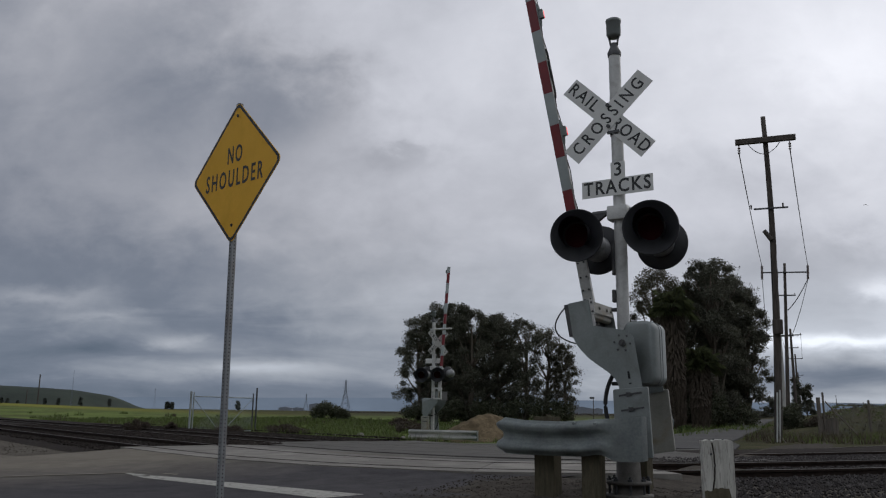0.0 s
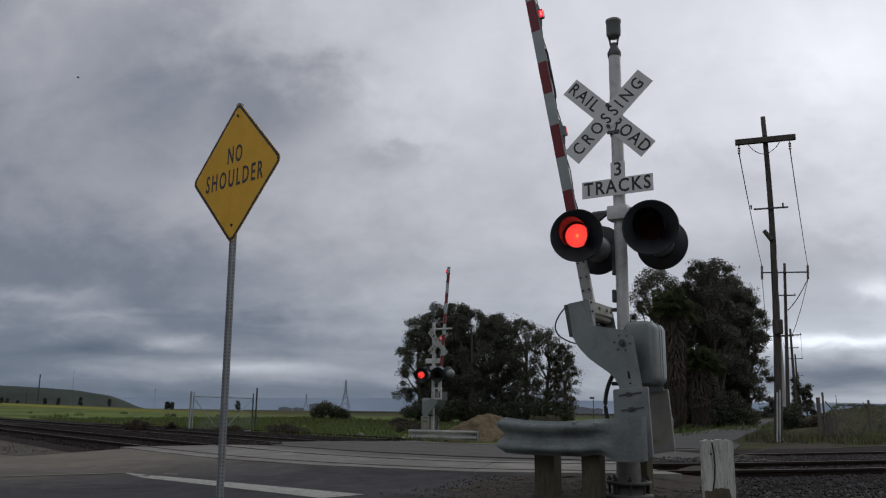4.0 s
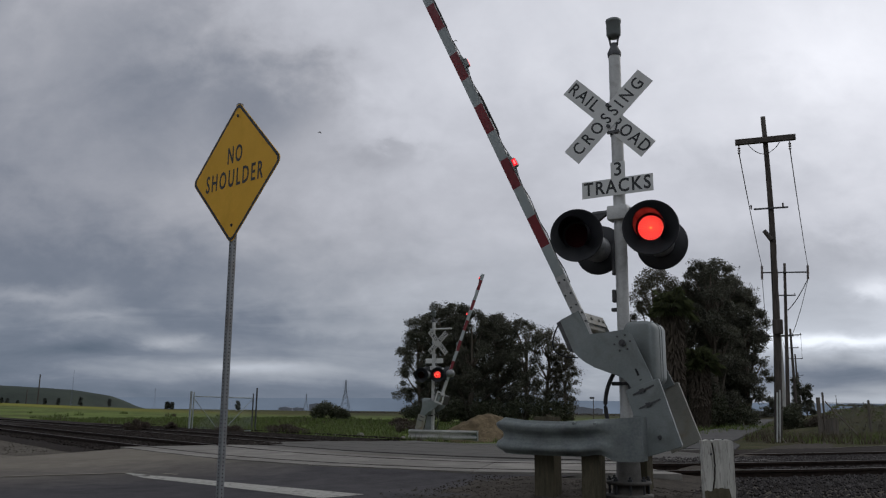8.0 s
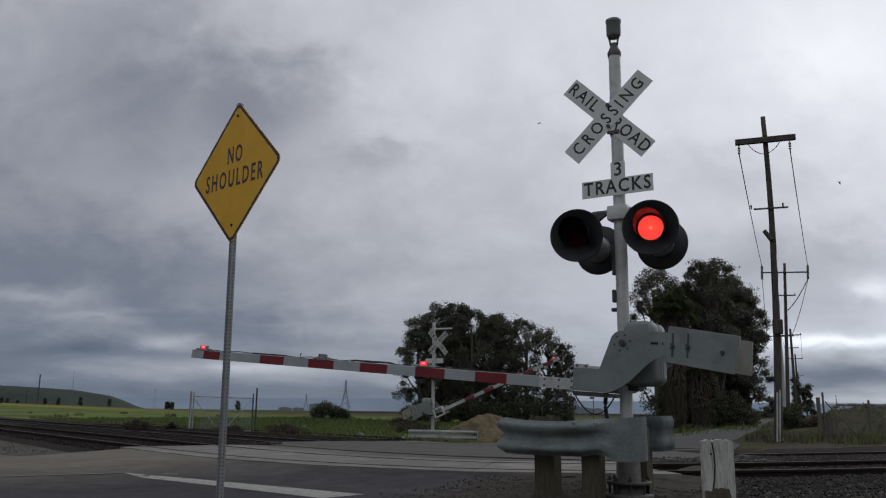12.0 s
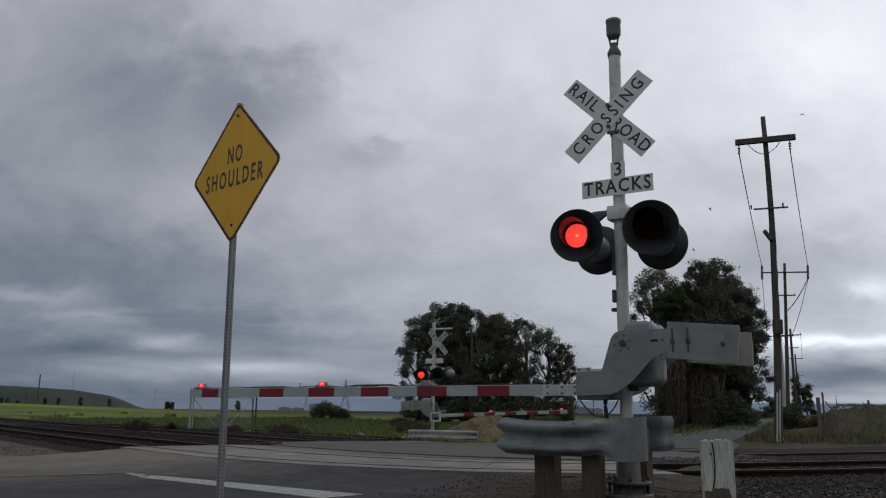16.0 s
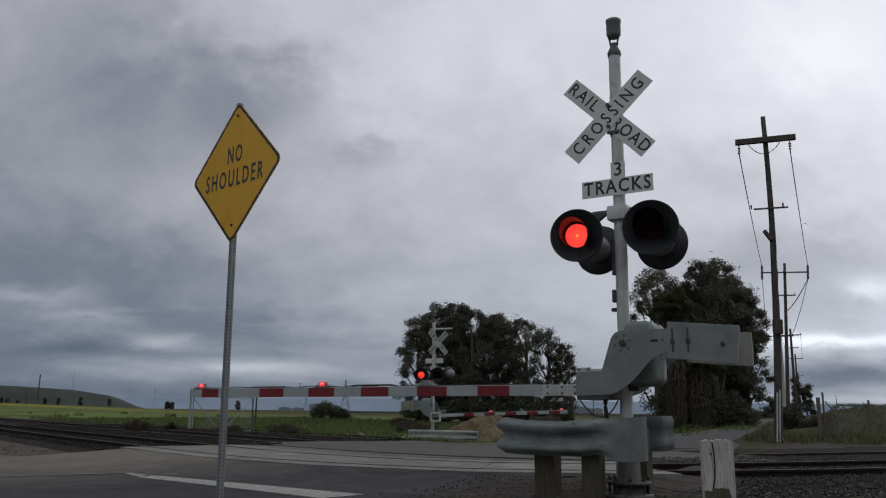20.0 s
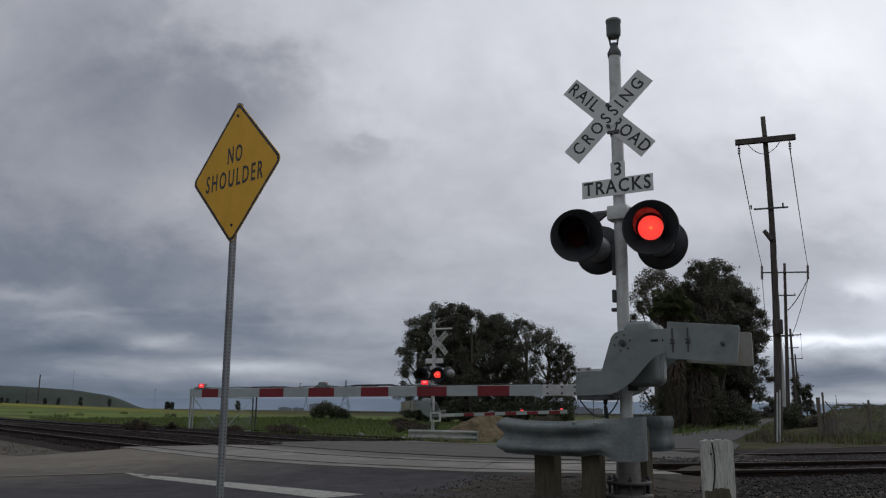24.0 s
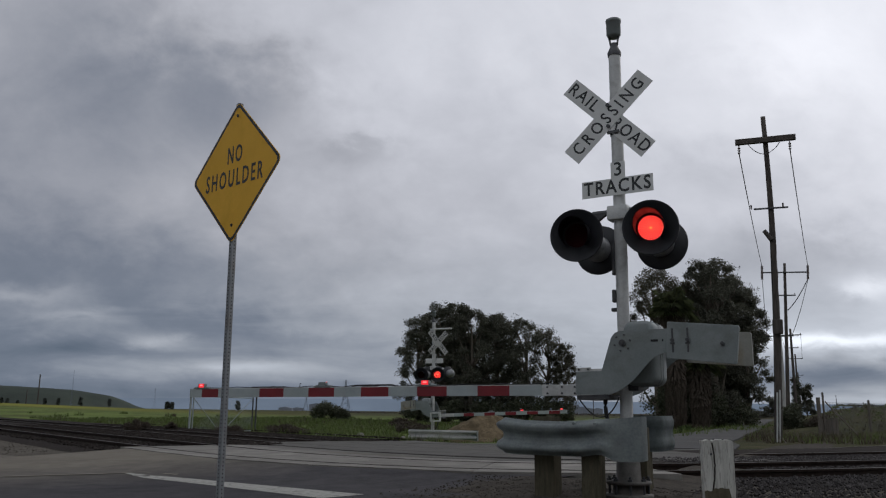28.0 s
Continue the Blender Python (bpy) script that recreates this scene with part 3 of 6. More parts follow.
strip("stop_line", poly([(-2.56, -1.72), (-2.42, -1.16), (-4.4, -0.92), (-5.2, -0.81), (-5.9, -0.74), (-6.12, -0.76), (-6.02, -0.86), (-6.2, -0.93), (-5.9, -1.06), (-5.0, -1.22)]), M_LINE, "worn white stop line on the asphalt", 0.018)
strip("stop_line_remnant", poly([(-6.2, -0.72), (-6.5, -0.66), (-6.78, -0.62), (-6.6, -0.74), (-6.42, -0.8), (-6.28, -0.9), (-6.18, -0.84)]), M_LINE, "broken end of the worn white stop line", 0.018)
strip("centre_line", poly([(-7.9, -3.0), (-6.62, -0.62), (-6.72, -0.56), (-8.02, -2.9)]), M_YLINE, "faded yellow centre line on the asphalt", 0.022)
for q in (-0.3, 0.25):
    strip("lane_marker_patch", poly([(-6.5 + q, -0.42 - 0.1 * q), (-6.2 + q, -0.46 - 0.1 * q), (-6.25 + q, -0.36), (-6.55 + q, -0.32)]), M_YLINE, "worn yellow marker patch on the asphalt", 0.0195)


# ---- tracks ----
def rail_profile():
    return [(-0.07, 0.0), (0.07, 0.0), (0.07, 0.012), (0.012, 0.035), (0.012, 0.125), (0.036, 0.135), (0.036, 0.165), (-0.036, 0.165), (-0.036, 0.135), (-0.012, 0.125), (-0.012, 0.035), (-0.07, 0.012)]


ALS = [-160 + 10 * i for i in range(12)] + [-45 + 2.5 * i for i in range(10)] + [-20 + 1.0 * i for i in range(34)] + [16, 20, 25, 32, 45, 60]
TRACKS = [(2.3, 0.0), (6.4, -0.03), (9.4, -0.10)]
FAN = {2.3: 1.0, 6.4: 1.15, 9.4: 1.8}
RAIL_Z = 0.12


def centre(off, al):
    fan = FAN[off]
    p0, p1 = Vector((al - 0.05, off + bow(al - 0.05, fan), 0)), Vector((al + 0.05, off + bow(al + 0.05, fan), 0))
    d = (p1 - p0).normalized()
    return Vector((al, off + bow(al, fan), 0)), d, Vector((-d.y, d.x, 0))


def build_track(off, lift):
    tr = thing("railway_track", BASE @ Matrix.Translation((0, 0, lift)), "rusty railway track on dark sleepers and grey ballast", "railway track", "tracks of the crossing")
    for side in (-0.7525, 0.7525):
        bm = bmesh.new()
        prof = rail_profile()
        rings = []
        for al in ALS:
            c, d, nrm = centre(off, al)
            rings.append([bm.verts.new(c + nrm * (side + u) + Vector((0, 0, RAIL_Z - 0.165 + h))) for u, h in prof])
        for lo, hi in zip(rings, rings[1:]):
            for i in range(len(prof)):
                bm.faces.new((lo[i], hi[i], hi[(i + 1) % len(prof)], lo[(i + 1) % len(prof)]))
        bmesh.ops.recalc_face_normals(bm, faces=bm.faces[:])
        r = part("rail", bm, M_RAIL, tr)
        bm = bmesh.new()
        rings = []
        for al in ALS:
            c, d, nrm = centre(off, al)
            rings.append([bm.verts.new(c + nrm * (side + u) + Vector((0, 0, RAIL_Z + 0.003))) for u in (-0.030, 0.030)])
        for lo, hi in zip(rings, rings[1:]):
            bm.faces.new((lo[0], hi[0], hi[1], lo[1]))
        part("running_surface", bm, M_RAILTOP, r, "dull polished rail head")
    # bed, interrupted by the road
    for a0, a1 in ((-160, -10.75), (-0.2, 60)):
        bm = bmesh.new()
        rings = []
        for al in [a0] + [a for a in ALS if a0 < a < a1] + [a1]:
            c, d, nrm = centre(off, al)
            rings.append([bm.verts.new(c + nrm * u + Vector((0, 0, h - 0.9 * lift))) for u, h in ((-2.3, -0.05), (-1.9, -0.005), (-0.9, 0.02), (0.9, 0.02), (1.3, 0.085 if off < 9 else 0.0), (2.6 if off < 9 else 1.7, 0.085 if off < 9 else -0.06))])
        for lo, hi in zip(rings, rings[1:]):
            for i in range(5):
                bm.faces.new((lo[i], hi[i], hi[i + 1], lo[i + 1]))
        part("ballast_bed", bm, M_BED, tr, "grey crushed stone bed")
    bm = bmesh.new()
    box(bm, (0.23, 2.6, 0.14), bevel=0.012)
    tie = bpy.data.meshes.new("sleeper")
    bm.to_mesh(tie)
    bm.free()
    tie.materials.append(M_TIE)
    al = -60.0
    while al < 30:
        if not -11.0 < al < -0.4:
            c, d, nrm = centre(off, al)
            share("sleeper", tie, tr, Matrix.Translation(c + Vector((0, 0, -0.075 + 0.02 * random.random()))) @ pose(0, 0, 0, 0, 0, math.degrees(math.atan2(d.y, d.x)) + random.uniform(-1.2, 1.2)))
        al += 0.53
    return tr


TRACK_THINGS = [build_track(off, lift) for off, lift in TRACKS]


def build_panels():
    """Concrete crossing panels between and beside the rails, parts of their track."""
    for which, (off, _lift) in enumerate(TRACKS):
        a0, a1 = (-10.8, -0.75 if which == 0 else -0.34)
        for u0, u1 in ((-1.30, -0.80), (-0.68, 0.68), (0.80, 1.24)) if which == 0 else ((-1.55, -0.764), (-0.736, 0.736), (0.764, 1.55)):
            n = 5
            for i in range(n):
                s0, s1 = a0 + (a1 - a0) * i / n + 0.008, a0 + (a1 - a0) * (i + 1) / n - 0.008
                bm = bmesh.new()
                top, low = [], []
                for al, u in ((s0, u0), (s1, u0), (s1, u1), (s0, u1)):
                    c, d, nrm = centre(off, al)
                    p = c + nrm * u
                    top.append(bm.verts.new(p + Vector((0, 0, RAIL_Z - 0.004 if which == 0 else RAIL_Z + 0.006))))
                    low.append(bm.verts.new(p + Vector((0, 0, -0.1))))
                bm.faces.new(top)
                for j in range(4):
                    bm.faces.new((low[j], low[(j + 1) % 4], top[(j + 1) % 4], top[j]))
                part("crossing_panel", bm, M_CONC if which == 0 else M_CONC2, TRACK_THINGS[which], "worn concrete crossing panel" if which == 0 else "dusty grey crossing panel")
    # asphalt ramps and infill between the tracks
    edges = [(-0.5, TRACKS[0][0] - 1.31)] + [(TRACKS[i][0] + (1.25 if i == 0 else 1.56), TRACKS[i + 1][0] - 1.56) for i in range(2)] + [(TRACKS[2][0] + 1.56, 12.2)]
    for i, (b0, b1) in enumerate(edges):
        bm = bmesh.new()
        als = [-10.85 + (10.55 if i == 0 else 9.75) * q / 14 for q in range(15)]
        z0 = 0.012 if i == 0 else RAIL_Z - 0.014 + TRACKS[i - 1][1]
        z1 = -0.15 if i == 3 else RAIL_Z - 0.014 + TRACKS[i][1]
        lo = [bm.verts.new((-10.85 + (al + 10.85) * 0.84 if i == 0 else al, b0 if i == 0 else b0 + bow(al, FAN[TRACKS[i - 1][0]]), z0)) for al in als]
        hi = [bm.verts.new((-10.85 + (al + 10.85) * 0.94 if i == 0 else al, b1 + bow(al, FAN[TRACKS[min(i, 2)][0]]), z1)) for al in als]
        for q in range(14):
            bm.faces.new((lo[q], lo[q + 1], hi[q + 1], hi[q]))
        tagged_at(part("road_infill", bm, M_ROAD), BASE, "old grey asphalt between the tracks", "road", kind="structure")
    # gritty shoulder between the lane, the first panels and the mast
    bm = bmesh.new()
    rows = []
    for q in range(30):
        ac = -1.6 + 2.9 * q / 29
        row = []
        for j in range(26):
            al = -2.25 + 2.9 * j / 25
            up = min(1.0, max(0.0, (ac + 0.5) / 1.2))
            side = min(1.0, max(0.0, (0.5 - al) / 0.9))
            z = -0.03 + 0.042 * min(1.0, max(0.0, (al + 2.25 - 0.35 * up) / 0.3)) + 0.085 * up * side + 0.012 * noise.noise((al * 5, ac * 5, 3)) + 0.006 * noise.noise((al * 17, ac * 17, 6))
            row.append(bm.verts.new((al, ac, z)))
        rows.append(row)
    for r0, r1 in zip(rows, rows[1:]):
        for j in range(25):
            bm.faces.new((r0[j], r0[j + 1], r1[j + 1], r1[j]))
    tagged_at(part("road_shoulder", bm, M_DIRT, smooth=60), BASE, "dark gritty dirt shoulder round the signal's foot", "ground", kind="structure")
    # gritty earth banked against both sides of the raised crossing
    for end, run, name in ((-0.32, 1.5, "earth_bank_1"), (-10.75, -2.6, "earth_bank_2")):
        bm = bmesh.new()
        rows = []
        for q in range(45):
            ac = -1.0 + 14.0 * q / 44
            row = []
            for j in range(9):
                s = j / 8
                al = end + run * s * (1 + 0.25 * noise.noise((ac * 0.8, 0, end)))
                near = min(1.0, max(0.0, (ac + 0.5) / 1.6)) * min(1.0, max(0.0, (12.6 - ac) / 3.0))
                z = (RAIL_Z - 0.03) * near * (1 - s) ** 1.4 - 0.05 * s + 0.014 * noise.noise((al * 4, ac * 4, 2))
                row.append(bm.verts.new((al, ac + bow(al, 1 + 0.28 * max(0.0, ac - 2.3)), z)))
            rows.append(row)
        for r0, r1 in zip(rows, rows[1:]):
            for j in range(8):
                bm.faces.new((r0[j], r0[j + 1], r1[j + 1], r1[j]))
        tagged_at(part(name, bm, M_DIRT, smooth=60), BASE, "dark gritty earth beside the crossing panels", "ground", kind="structure")


build_panels()


# ---- crossing signals ----
PIV = Vector((0.143, 0.0, 1.599))
MX = 0.068                                  # the mast stands a little beside the boom's root
FRONT = pose(0, 0, 0, 90, 0, 0)             # stands a flat text up, to be read from -y
BACK = pose(0, 0, 0, 90, 0, 180)


def led_module(parent, at):
    """The lamp's lens: lit rings of LEDs on one face, the dark lens on the other."""
    bm = bmesh.new()
    rod(bm, (0, -0.004, 0), (0, 0.004, 0), 0.133, seg=40)
    n0 = set(bm.faces)
    for ring in range(1, 7):
        r, n = 0.0203 * ring, (8, 14, 20, 24, 24, 24)[ring - 1]
        for i in range(n):
            a = 2 * math.pi * i / n
            p = Vector((r * math.cos(a), -0.006, r * math.sin(a)))
            size = 0.0046 + 0.0003 * ring
            bmesh.ops.create_cone(bm, cap_ends=True, segments=6, radius1=size, radius2=size * 0.6, depth=0.005, matrix=Matrix.Translation(p) @ pose(0, 0, 0, 90, 0, 0))
    paint(bm, n0, 1)
    n0 = set(bm.faces)
    bmesh.ops.create_uvsphere(bm, u_segments=10, v_segments=6, radius=0.014, matrix=Matrix.Translation((0, -0.006, 0)))
    paint(bm, n0, 2)
    n0 = set(bm.faces)
    rod(bm, (0, 0.005, 0), (0, 0.014, 0), 0.1335, seg=40)
    for ring in range(1, 6):
        for i in range(5 * ring):
            a = 2 * math.pi * i / (5 * ring)
            box(bm, (0.012, 0.004, 0.012), (0.022 * ring * math.cos(a), 0.015, 0.022 * ring * math.sin(a)))
    paint(bm, n0, 3)
    return part("lens", bm, (M_LEDGLOW, M_LED, M_LEDCORE, M_DARKLENS), parent, "red LED lens", at)


def flashing_lamp(parent, at):
    """A crossing lamp that looks along -y: background disc, cup, visor and lens."""
    bm = bmesh.new()
    lathe(bm, [(0.132, 0.0), (0.288, 0.0), (0.292, 0.006), (0.292, 0.024), (0.286, 0.03), (0.27, 0.012), (0.136, 0.012), (0.132, 0.0)], 48, pose(0, 0, 0, 90, 0, 0))
    disc = part("background_disc", bm, M_BLACK, parent, "black round lamp background", at, 35)
    bm = bmesh.new()
    prof = [(0.15, -0.01), (0.155, -0.03), (0.155, -0.20), (0.12, -0.25), (0.05, -0.28), (0.0, -0.285)]
    lathe(bm, prof, 32, pose(0, 0, 0, 90, 0, 0))
    inner = [(0.1335, 0.0), (0.14, -0.04), (0.14, -0.19), (0.0, -0.2)]
    lathe(bm, inner, 32, pose(0, 0, 0, 90, 0, 0))
    part("lamp_housing", bm, M_HOUSING, disc, "worn dark grey lamp housing", smooth=35)
    # visor: a hood over the upper three quarters, longer at the top
    bm = bmesh.new()
    n = 40
    ro, ri = 0.155, 0.149
    for r in (ro, ri):
        rows = []
        for i in range(n + 1):
            a = radians(-50 + 280 * i / n)
            top = 0.5 + 0.5 * math.sin(a)
            ln = 0.06 + 0.24 * top ** 0.8
            rows.append((bm.verts.new((r * math.cos(a), 0.0, r * math.sin(a))), bm.verts.new((r * 1.02 * math.cos(a), -ln, r * 1.02 * math.sin(a)))))
        for p, q in zip(rows, rows[1:]):
            bm.faces.new((p[0], p[1], q[1], q[0]))
    part("visor", bm, M_BLACKIN, disc, smooth=40)
    return disc, led_module(disc, Matrix.Translation((0, 0.02, 0)))


def w_profile(flat=0.0, n=32):
    """A guard rail's section from its lower to its upper lip: two ridges and a valley, as (depth 0 to 1, height 0 to 1)."""
    keys = [(0.0, 0.0), (0.22, 0.04), (0.95, 0.14), (1.0, 0.20), (0.9, 0.26), (0.12, 0.43), (0.05, 0.50), (0.12, 0.57), (0.9, 0.74), (1.0, 0.80), (0.95, 0.86), (0.22, 0.96), (0.0, 1.0)]
    out = []
    for i in range(n + 1):
        s = i / n
        k = max(j for j in range(len(keys) - 1) if keys[j][1] <= s)
        (w0, s0), (w1, s1) = keys[k], keys[k + 1]
        g = (s - s0) / (s1 - s0)
        w = w0 + (w1 - w0) * g * g * (3 - 2 * g)
        out.append((w * (1 - flat) + 0.12 * flat, s))
    return out


def w_beam(bm, path, low, high, deep=0.085, flats=None, thick=0.005):
    """A corrugated guard rail along plan points, between two heights; flats take the corrugation out."""
    each = lambda v, i: v[i] if isinstance(v, (list, tuple)) else v
    rings = []
    for i, p in enumerate(path):
        d = (Vector(path[min(i + 1, len(path) - 1)]) - Vector(path[max(i - 1, 0)])).normalized()
        nrm = Vector((d.y, -d.x))
        rings.append([bm.verts.new((p[0] + nrm.x * w * each(deep, i), p[1] + nrm.y * w * each(deep, i), each(low, i) + (each(high, i) - each(low, i)) * s)) for w, s in w_profile(flats[i] if flats else 0.0)])
    for a, b in zip(rings, rings[1:]):
        for i in range(len(a) - 1):
            bm.faces.new((a[i], b[i], b[i + 1], a[i + 1]))
    bmesh.ops.solidify(bm, geom=bm.faces[:], thickness=thick)
    return bm


def crossing_signal(at, boom_tip, label, near):
    th = thing("crossing_signal", at, label, "crossing signal", "crossing signals")
    # mast and base
    bm = bmesh.new()
    rod(bm, (MX, 0, 0.2), (MX, 0, 4.925), 0.067, seg=28)
    part("mast", bm, M_MAST, th, "silver painted steel mast", smooth=40)
    bm = bmesh.new()
    lathe(bm, [(0.0, 0.03), (0.24, 0.03), (0.245, 0.05), (0.24, 0.07), (0.17, 0.075), (0.16, 0.16), (0.225, 0.165), (0.23, 0.185), (0.225, 0.2), (0.13, 0.215), (0.118, 0.44), (0.10, 0.46), (0.0, 0.46)], 32, pose(MX, 0, 0))
    base = part("base", bm, M_BASE, th, "dirty bolted steel base casting", smooth=35)
    for i in range(8):
        bm = bmesh.new()
        a = 2 * math.pi * (i + 0.5) / 8
        p = Vector((MX + 0.198 * math.cos(a), 0.198 * math.sin(a), 0))
        rod(bm, p + Vector((0, 0, 0.06)), p + Vector((0, 0, 0.25)), 0.014, seg=8)
        rod(bm, p + Vector((0, 0, 0.198)), p + Vector((0, 0, 0.225)), 0.026, seg=6)
        part("anchor_bolt", bm, M_DKSTEEL, base)
    # bell
    bm = bmesh.new()
    lathe(bm, [(0.0, 4.955), (0.075, 4.955), (0.078, 5.0), (0.05, 5.06), (0.03, 5.12), (0.0, 5.12)], 24, pose(MX, 0, -0.045))
    rod(bm, (MX - 0.035, 0, 5.035), (MX - 0.055, 0, 5.155), 0.012, seg=8)
    rod(bm, (MX + 0.035, 0, 5.035), (MX + 0.055, 0, 5.155), 0.012, seg=8)
    brk = part("bell_bracket", bm, M_DKSTEEL, th, "dark cast bell bracket", smooth=40)
    bm = bmesh.new()
    lathe(bm, [(0.0, 5.19), (0.065, 5.19), (0.082, 5.22), (0.082, 5.37), (0.088, 5.375), (0.088, 5.405), (0.07, 5.415), (0.0, 5.42)], 28, pose(MX, 0, -0.045))
    part("bell", bm, M_ALU, brk, "grey bell drum", smooth=35)
    # crossbuck
    cz = 4.17
    turn = pose(-0.002, -0.078, cz - 0.008, 0, 0, 7) if near else pose(-0.2, 0.12, cz - 0.1, 0, 0, 64)
    for k, (word, ang, y) in enumerate((("RAIL  ROAD", 45, 0.0), ("CROSSING", -45, -0.006))):
        bm = bmesh.new()
        box(bm, (1.22, 0.004, 0.229), bevel=0.0015)
        blade = part("crossbuck_blade", bm, M_SIGNW if near else M_SIGNSHADE, th, "white crossbuck blade with black letters", turn @ pose(0, y, 0, 0, ang, 0))
        faces = [pose(0, -0.0022, 0) @ FRONT] + ([] if near else [pose(0, 0.0022, 0) @ BACK])
        for face in faces:
            if k == 0:
                lettering("letters", "RAIL", 0.20, M_INK, blade, face @ pose(-0.385, 0, 0), 0.0012, 0.90, 1.22, 0.012)
                lettering("letters", "ROAD", 0.20, M_INK, blade, face @ pose(0.345, 0, 0), 0.0012, 0.84, 1.22, 0.012)
            else:
                lettering("letters", word, 0.20, M_INK, blade, face, 0.0012, 0.84, 1.46, 0.012)
    for z in (cz + 0.13, cz - 0.12):
        bm = bmesh.new()
        rod(bm, (0.0, -0.105, z), (0.0, -0.07, z), 0.022, seg=12)
        part("crossbuck_bolt", bm, M_DKSTEEL, th)
    bm = bmesh.new()
    lathe(bm, [(0.068, cz - 0.22), (0.076, cz - 0.22), (0.076, cz - 0.17), (0.068, cz - 0.17)], 24, pose(MX, 0, 0))
    box(bm, (0.14, 0.03, 0.03), (MX - 0.02, -0.07, cz - 0.19))
    part("clamp", bm, M_DKSTEEL, th)
    # track count sign
    plate = pose(0.073, -0.08, 3.339)
    bm = bmesh.new()
    box(bm, (0.812, 0.004, 0.194), bevel=0.0015)
    pl = part("tracks_plate", bm, M_SIGNW, th, "white plate that reads TRACKS", plate)
    lettering("letters", "TRACKS", 0.212, M_INK, pl, pose(0, -0.0022, 0) @ FRONT, 0.0012, 0.86, 1.20, 0.02)
    bm = bmesh.new()
    box(bm, (0.165, 0.004, 0.19), bevel=0.0015)
    pl = part("count_plate", bm, M_SIGNW, th, "small white plate with the figure 3", pose(0.088, -0.076, 3.339 + 0.187))
    lettering("letters", "3", 0.22, M_INK, pl, pose(0.0, -0.0022, 0.005) @ FRONT, 0.0012, 1.0, 1.0, 0.012)
    # lamps on their cross arm
    bm = bmesh.new()
    box(bm, (0.235, 0.21, 0.165), (MX, -0.01, 3.045), bevel=0.04)
    part("lamp_crossarm_hub", bm, M_MAST, th, "cast junction box on the mast", smooth=40)
    bm = bmesh.new()
    for s in (-1, 1):
        tube(bm, [(MX + s * 0.08, 0, 3.07), (MX + s * 0.3, 0, 3.07), (MX + s * 0.40, 0, 3.04), (MX + s * 0.42, 0, 2.91)], 0.034, 10)
        rod(bm, (MX + s * 0.42, -0.24, 2.93), (MX + s * 0.42, 0.3, 2.93), 0.035, seg=10)
        box(bm, (0.10, 0.22, 0.16), (MX + s * 0.40, 0, 2.90), bevel=0.02)
        slab(bm, [(MX + s * 0.14, 3.06), (MX + s * 0.40, 3.06), (MX + s * 0.40, 2.9), (MX + s * 0.30, 2.95)], -0.03, 0.03)
    part("lamp_crossarm", bm, M_DKSTEEL, th, "dark steel lamp cross arm", smooth=40)
    lamps = {}
    for s in (-1, 1):
        lamps[(s, -1)] = flashing_lamp(th, pose(MX + 0.017 + s * 0.408, -0.30, 2.782, 2, 0, 10))[1]
        lamps[(s, 1)] = flashing_lamp(th, pose(MX - 0.036 + s * 0.368, 0.42, 2.75, 4, 0, 178 if near else 203))[1]
    if not near:
        lamps[(0, 2)] = flashing_lamp(th, pose(MX - 0.75, 0.1, 2.80, 4, 0, 60))[1]
        bm = bmesh.new()
        rod(bm, (MX + 0.15, 0, 4.62), (MX - 0.85, 0.1, 4.62), 0.035, seg=8)
        rod(bm, (MX - 0.75, 0.1, 2.9), (MX - 0.4, 0.0, 3.03), 0.03, seg=8)
        part("side_arm", bm, M_MAST, th, "short horizontal pipe arm")
    # junction box, cables, small clamps on the mast
    for z0, z1, w in ((2.36, 2.72, 0.035), (2.06, 2.2, 0.045), (1.96, 2.0, 0.06)):
        bm = bmesh.new()
        box(bm, (w, 0.06, z1 - z0), (MX - 0.066 - w / 3, -0.02, (z0 + z1) / 2), bevel=0.012)
        part("conduit_clip", bm, M_DKSTEEL, th)
    for z in (2.55, 2.1, 4.4):
        bm = bmesh.new()
        lathe(bm, [(0.066, z - 0.012), (0.0705, z - 0.012), (0.0705, z + 0.012), (0.066, z + 0.012)], 24, pose(MX, 0, 0))
        part("mast_strap", bm, M_MAST, th)
    # gate machine on the mast
    bm = bmesh.new()
    shell = []
    for cx, cz, a0 in ((0.07, 0.235, 0), (-0.07, 0.235, 90), (-0.07, -0.235, 180), (0.07, -0.235, 270)):
        for i in range(9):
            a = radians(a0 + 11.25 * i)
            shell.append((0.27 + cx + 0.10 * math.cos(a), 1.50 + cz + 0.10 * math.sin(a)))
    slab(bm, shell, -0.14, 0.28, bevel=0.03)
    gm = part("gate_machine", bm, M_ALU, th, "grey cast gate machine box", smooth=45)
    bm = bmesh.new()
    ring = []
    for x, z in shell:
        ring.append((0.27 + (x - 0.27) * 1.03, 1.50 + (z - 1.50) * 1.015))
    for y in (0.04, 0.12):
        slab(bm, ring, y - 0.008, y + 0.008)
    part("door_seam", bm, M_ALU, gm, smooth=40)
    bm = bmesh.new()
    rod(bm, (PIV.x, -0.26, PIV.z), (PIV.x, 0.46, PIV.z), 0.05, seg=20)
    part("pivot_shaft", bm, M_DKSTEEL, gm, smooth=40)
    bm = bmesh.new()
    box(bm, (0.2, 0.2, 0.07), (0.12, 0.05, 1.15), bevel=0.02)
    rod(bm, (-0.06, -0.06, 1.19), (0.28, -0.06, 1.19), 0.02, seg=8)
    part("machine_bracket", bm, M_DKSTEEL, gm)
    bm = bmesh.new()
